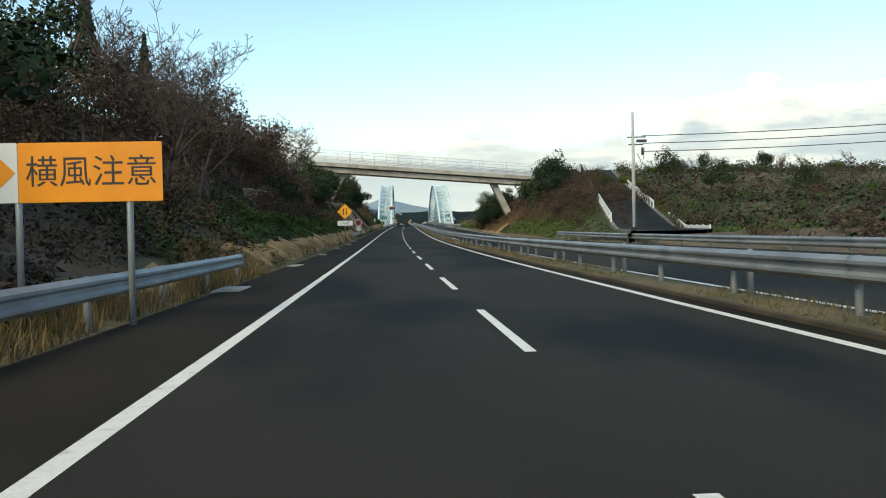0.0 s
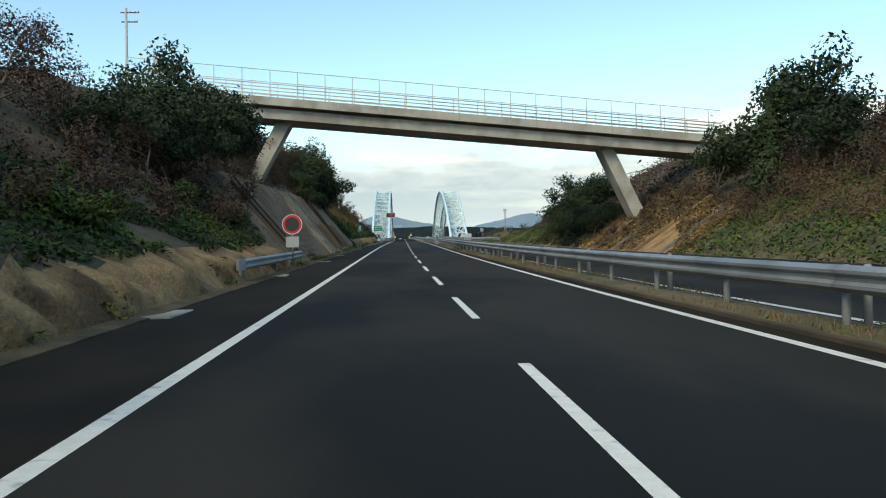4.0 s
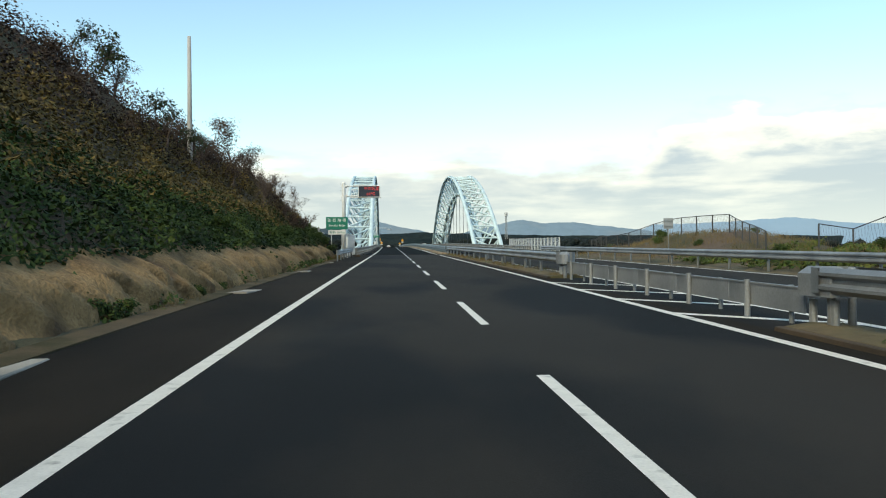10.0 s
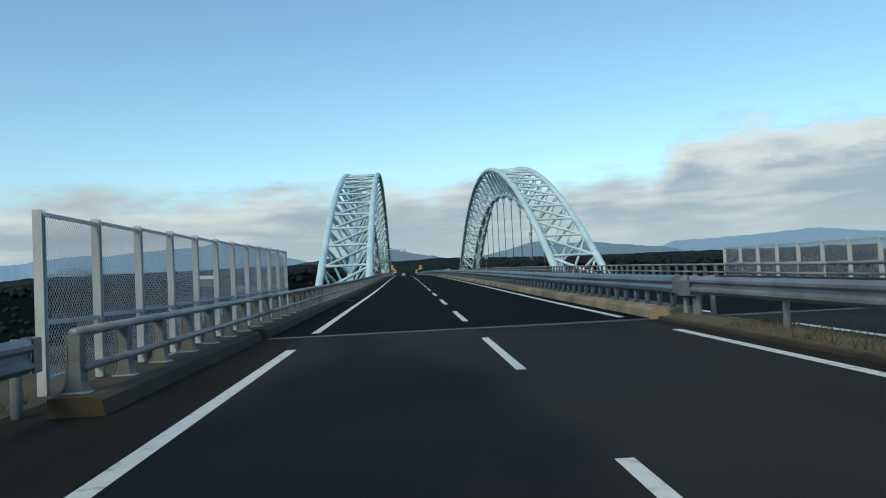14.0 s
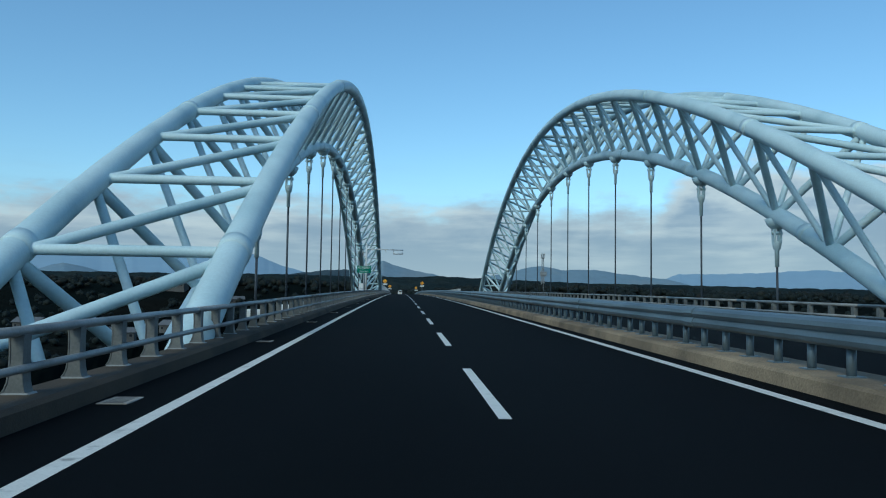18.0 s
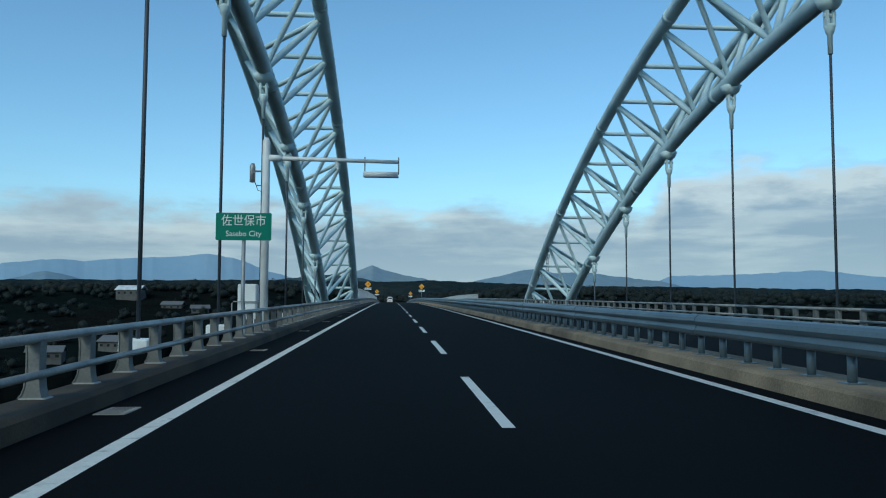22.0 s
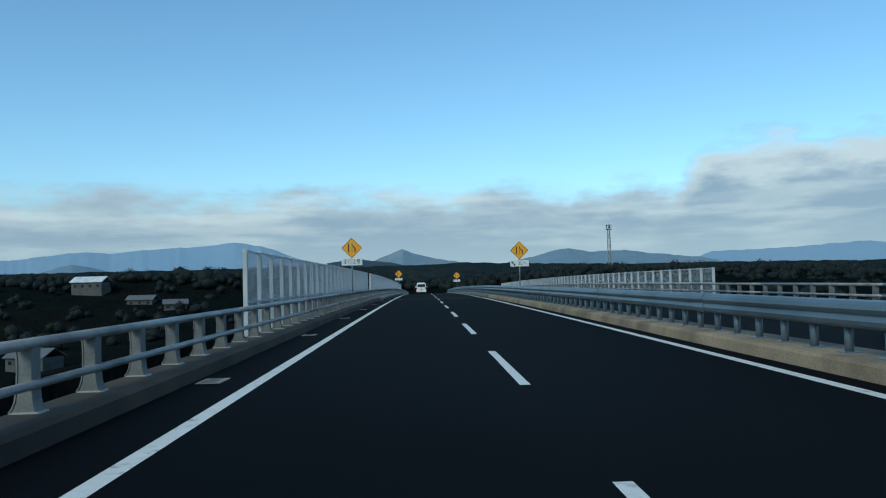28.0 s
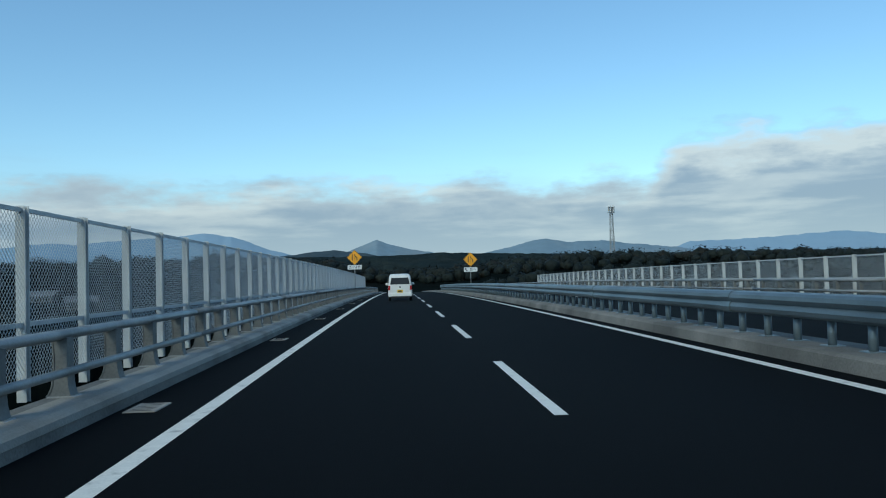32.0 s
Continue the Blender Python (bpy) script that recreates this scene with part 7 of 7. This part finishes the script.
# the long bank before the bridge
scatter(BUSH_B, 40, -14, -8, 180, 252, 0.5, 0.85)
scatter(BUSH_G, 14, -6.2, -4.0, 180, 250, 0.3, 0.55)
scatter(BROWN, 24, -15, -9.5, 180, 246, 0.35, 0.55)
scatter(BARE, 9, -9.5, -5.6, 242, 259, 0.3, 0.45)
scatter(BUSH_B, 14, -8.5, -4.8, 246, 262, 0.5, 0.8)
scatter(SPARSE, 6, -13, -8, 215, 250, 0.45, 0.65)
# right side
for x, y, s in ((23.5, 124, 1.0), (25.5, 121, 1.0), (22.6, 128, 0.75), (27, 126, 0.9), (24.8, 118, 0.8)):
    plant(EVER, x, y, s)
plant(CEDAR, 22.6, 121, 0.75)
scatter(BUSH_B, 46, 21, 29, 84, 124, 0.8, 1.3)
scatter(BROWN, 9, 22.5, 27, 84, 112, 0.4, 0.6)
scatter(BROWN, 8, 23, 31, 92, 118, 0.5, 0.7)
scatter(EVER, 12, 19.6, 23.6, 157, 169, 0.55, 0.75)
scatter(BUSH_B, 12, 19.5, 26, 168, 206, 0.6, 1.0)
scatter(BROWN, 6, 21, 25, 176, 190, 0.3, 0.45)
scatter(BARE, 2, 24, 26, 190, 200, 0.35, 0.42)
scatter(BUSH_G, 16, 19, 30, 200, 262, 0.3, 0.55)
scatter(BUSH_B, 50, 26, 85, 30, 150, 0.8, 1.5)
scatter(BUSH_B, 20, 19, 30, 20, 80, 0.5, 0.9)
scatter(BUSH_G, 22, 24, 80, 30, 130, 0.7, 1.3)
scatter(EVER, 8, 40, 80, 80, 150, 0.5, 0.8)
scatter(BARE, 9, 36, 90, 110, 170, 0.5, 0.75)
scatter(BUSH_G, 14, 30, 60, 55, 130, 0.7, 1.3)
for x, y, s in ((40, 129, 0.42), (45.5, 129, 0.42), (47.2, 130, 0.4), (48.8, 129, 0.42), (54, 129, 0.36), (58, 131, 0.33), (51, 150, 0.5), (62, 151, 0.45), (60, 108, 0.6), (57, 98, 0.7), (64, 110, 0.55), (-6.5, 259, 0.5), (-7.5, 262, 0.5), (-8.5, 261, 0.5), (-5.8, 261, 0.4), (-7, 257, 0.5), (25, 193, 0.36), (25.6, 187, 0.4), (24.6, 190, 0.38)):
    plant(BARE, x, y, s)
for k in EVER + BROWN + BARE + SPARSE + BUSH_B + BUSH_G + CEDAR:
    for o in (*k.children_recursive, k):
        bpy.data.objects.remove(o)


# low cover: leaves, grass and weeds
def cover(name, n, x0, x1, y0, y1, mat, size, lift, label, tall=False, mask=None, dense=False):
    xs, ys = rng.uniform(x0, x1, n), rng.uniform(y0, y1, n)
    keep = [i for i in range(n) if noise.noise((xs[i] * 0.35, ys[i] * 0.22, 9)) > (-0.6 if dense else -0.25) and (mask is None or mask(xs[i], ys[i]))]
    xs, ys = xs[keep], ys[keep]
    z = np.array([ground_at(a, b) if not 7.5 < a < 8.8 else ZR(b) + 0.08 for a, b in zip(xs, ys)])
    swell = np.array([max(0.12, 0.75 + 1.5 * noise.noise((a * 0.7, b * 0.55, 2.5)) + 0.7 * noise.noise((a * 1.9, b * 1.6, 5.5))) for a, b in zip(xs, ys)])
    c = np.stack([xs + np.interp(ys, GRID_Y, X_LINE), ys, z + rng.uniform(0.02, 1, len(xs)) * lift * swell], 1)
    if tall:
        # blades: thin upright triangles in pairs
        m = len(c)
        a = rng.uniform(0, math.tau, m)
        w = size * 0.09
        h = rng.uniform(0.5, 1.3, m) * size * 2.2
        lean = rng.normal(0, 0.35, (m, 2)) * h[:, None]
        c[:, 2] -= 0.03
        p0 = c + np.stack([np.cos(a) * w, np.sin(a) * w, 0 * a], 1)
        p1 = c - np.stack([np.cos(a) * w, np.sin(a) * w, 0 * a], 1)
        p2 = c + np.stack([lean[:, 0], lean[:, 1], h], 1)
        v = np.stack([p0, p1, p2], 1).reshape(-1, 3)
        f = np.arange(3 * m).reshape(-1, 3)
    else:
        v, f = leaf_cloud(c, np.tile([0.4 if x0 < 0 else -0.4, 0, 1.0], (len(c), 1)), rng.uniform(size * 0.6, size * 1.3, len(c)))
    return tagged(part(name, mesh_of(name, v, f, mat), mat), label, "plants", kind="stuff")


def clear_of_face(x, y):
    foot, fh, run, _, _ = side(LEFT_A, y)
    return x < foot - run * 0.95 and not (119 < y < 178 and x > foot - run * 1.02)


cover("slope_creepers", 60000, -8.5, -3.4, 26, 120, LEAF_GREEN, 0.09, 0.3, "low green creepers covering the bank", mask=clear_of_face)
cover("slope_creepers", 60000, -6.6, -3.3, 178, 262, LEAF_GREEN, 0.08, 0.45, "low green creepers on the bank before the bridge", mask=clear_of_face, dense=True)
cover("slope_brush", 40000, -9.5, -5.2, 178, 262, LEAF_OLIVE, 0.085, 0.7, "olive and yellowing brush on the bank before the bridge", mask=clear_of_face, dense=True)
cover("slope_brush", 52000, -17, -7.5, 176, 262, LEAF_BROWN, 0.08, 1.0, "dense brown brush on the upper bank", mask=clear_of_face, dense=True)
cover("slope_brush", 46000, -16, -5.6, 26, 122, LEAF_BROWN, 0.08, 0.9, "brown brush and dead leaves on the bank", mask=clear_of_face)
cover("slope_brush", 16000, -16, -7.0, 118, 178, LEAF_BROWN, 0.08, 0.8, "brown brush above the concrete face", mask=lambda x, y: x < -7.4)
cover("wood_floor_leaves", 46000, -14, -3.2, -35, 34, LEAF_BROWN, 0.1, 0.8, "fallen leaves and brush under the trees")
cover("verge_weeds", 16000, -4.6, -2.3, -35, 32, GRASS_DRY, 0.2, 0.03, "dry yellow weeds behind the guard rail", tall=True)
cover("verge_weeds", 20000, -3.1, -2.2, 30, 260, GRASS_DRY, 0.1, 0.03, "dry grass tufts along the verge", tall=True, mask=lambda x, y: noise.noise((x, y * 0.3, 3)) > 0.02)
cover("verge_weeds", 9000, -5.5, -2.5, 246, 270, GRASS_DRY, 0.14, 0.03, "dry grass beside the bridge end", tall=True)
cover("bank_grass", 46000, 17.6, 34, 70, 122, LEAF_GREEN, 0.11, 0.25, "green grass on the opposite bank", mask=lambda x, y: abs(x - ramp_x(y)) > 3.2 and y > 78, dense=True)
cover("bank_grass", 22000, 17.6, 34, 44, 92, LEAF_GREEN, 0.09, 0.3, "green weeds below the side road", mask=lambda x, y: abs(x - ramp_x(y)) > 2.7, dense=True)
cover("bank_brush", 80000, 20.2, 31, 80, 124, LEAF_BROWN, 0.06, 1.4, "dense brown brush on the upper opposite bank", mask=lambda x, y: abs(x - ramp_x(y)) > 3.2, dense=True)
cover("bank_brush", 26000, 20.5, 34, 118, 205, LEAF_BROWN, 0.12, 0.6, "brown brush over the opposite cutting", mask=lambda x, y: x > 21.5 or y > 160)
cover("face_weeds", 16000, 17.8, 24, 120, 166, LEAF_OLIVE, 0.1, 0.35, "dry olive weeds on the opposite rock face")
cover("face_weeds", 14000, 17.8, 25, 120, 166, LEAF_BROWN, 0.1, 0.6, "brown weeds on the opposite rock face")
cover("face_creepers", 24000, 17.8, 22.5, 148, 178, LEAF_DARK, 0.12, 0.5, "dark evergreen creepers on the opposite bank", mask=lambda x, y: y < 170, dense=True)
cover("bank_grass", 46000, 17.6, 26, 166, 232, LEAF_GREEN, 0.1, 0.25, "green grass on the opposite bank")
cover("dry_meadow", 40000, 18, 40, 205, 270, GRASS_DRY, 0.15, 0.03, "dry yellow grass on the low bank", tall=True)
cover("bank_brush", 26000, 24, 90, 36, 165, LEAF_DARK, 0.24, 1.3, "dark green brush beyond the side road", mask=lambda x, y: abs(x - ramp_x(y)) > 3.4 and x > ramp_x(y), dense=True)
cover("bank_brush", 34000, 22, 90, 36, 165, LEAF_BROWN, 0.2, 1.1, "brown brush beyond the side road", mask=lambda x, y: abs(x - ramp_x(y)) > 3.4)
cover("foot_weeds", 20000, -3.3, -2.3, 30, 262, LEAF_GREEN, 0.07, 0.3, "green weeds at the foot of the rock", mask=lambda x, y: noise.noise((y * 0.18, 2, 3)) > 0.05)
cover("median_weeds", 16000, 7.62, 8.75, -30, 274, LEAF_GREEN, 0.035, 0.09, "small green weeds on the median", mask=lambda x, y: not 197 < y < 217 and noise.noise((x, y * 0.2, 8)) > 0.1)
# tufts on the median
for y0, y1 in ((-40, 198), (216, 274)):
    n = int((y1 - y0) * 110)
    ys = rng.uniform(y0, y1, n)
    xs = rng.uniform(7.62, 8.75, n)
    ok = np.array([noise.noise((a * 0.8, b * 0.12, 5)) > -0.12 for a, b in zip(xs, ys)])
    xs, ys = xs[ok], ys[ok]
    c = np.stack([xs + np.interp(ys, GRID_Y, X_LINE), ys, 0.08 + np.interp(ys, GRID_Y, Z_LINE)], 1)
    m = len(c)
    a, h = rng.uniform(0, math.tau, m), rng.uniform(0.04, 0.17, m)
    w = 0.011
    p0 = c + np.stack([np.cos(a) * w, np.sin(a) * w, 0 * a], 1)
    p1 = c - np.stack([np.cos(a) * w, np.sin(a) * w, 0 * a], 1)
    p2 = c + np.stack([rng.normal(0, 0.05, m), rng.normal(0, 0.05, m), h], 1)
    tagged(part("median_grass", mesh_of("median_grass", np.stack([p0, p1, p2], 1).reshape(-1, 3), np.arange(3 * m).reshape(-1, 3), GRASS_DRY), GRASS_DRY), "short dry grass on the median", "grass", kind="stuff")


# far woods: many uneven crowns of leaf clumps in one mesh
def woods(name, places, label, per=62, clump=0.075):
    p = np.array(places)
    n = len(p)
    q = rng.normal(0, 1, (n, per, 3))
    q /= np.linalg.norm(q, axis=2, keepdims=True)
    lump = 0.84 + 0.18 * rng.uniform(0, 1, (n, per, 1))
    sh = rng.uniform(0.75, 1.3, (n, 1, 3)) * [1, 1, 0.85]
    r = p[:, 3][:, None, None]
    c = p[:, None, :3] + q * lump * sh * r + np.concatenate([0 * r, 0 * r, 0.7 * r], 2)
    v, f = leaf_cloud(c.reshape(-1, 3), (q + [0, 0, 0.5]).reshape(-1, 3), (r * clump * rng.uniform(0.6, 1.5, (n, per, 1))).reshape(-1) * 1.6)
    ico = bmesh.new()
    bmesh.ops.create_icosphere(ico, subdivisions=1, radius=0.92)
    base = np.array([w.co[:] for w in ico.verts])
    tri = np.array([[w.index for w in g.verts] for g in ico.faces])
    ico.free()
    cv = (p[:, None, :3] + base[None] * sh * r * (1 + rng.uniform(-0.25, 0.12, (n, len(base), 1))) + np.concatenate([0 * r, 0 * r, 0.6 * r], 2)).reshape(-1, 3)
    cf = (tri[None] + (np.arange(n) * len(base))[:, None, None]).reshape(-1, 3) + len(v)
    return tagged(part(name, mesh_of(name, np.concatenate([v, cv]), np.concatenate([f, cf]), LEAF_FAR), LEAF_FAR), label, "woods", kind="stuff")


def far_places(n, x0, x1, y0, y1, r0, r1, gap=30):
    out = []
    while len(out) < n:
        x, y = rng.uniform(x0, x1), rng.uniform(y0, y1)
        if abs(x - 8) < (gap if y > 760 else gap + (90 if x > 0 else 30)) or (-130 < x < -55 and 500 < y < 790 and rng.uniform() < 0.75):
            continue
        r = rng.uniform(r0, r1)
        out.append((x + XR(y), y, ground_at(x, y), r))
    return out


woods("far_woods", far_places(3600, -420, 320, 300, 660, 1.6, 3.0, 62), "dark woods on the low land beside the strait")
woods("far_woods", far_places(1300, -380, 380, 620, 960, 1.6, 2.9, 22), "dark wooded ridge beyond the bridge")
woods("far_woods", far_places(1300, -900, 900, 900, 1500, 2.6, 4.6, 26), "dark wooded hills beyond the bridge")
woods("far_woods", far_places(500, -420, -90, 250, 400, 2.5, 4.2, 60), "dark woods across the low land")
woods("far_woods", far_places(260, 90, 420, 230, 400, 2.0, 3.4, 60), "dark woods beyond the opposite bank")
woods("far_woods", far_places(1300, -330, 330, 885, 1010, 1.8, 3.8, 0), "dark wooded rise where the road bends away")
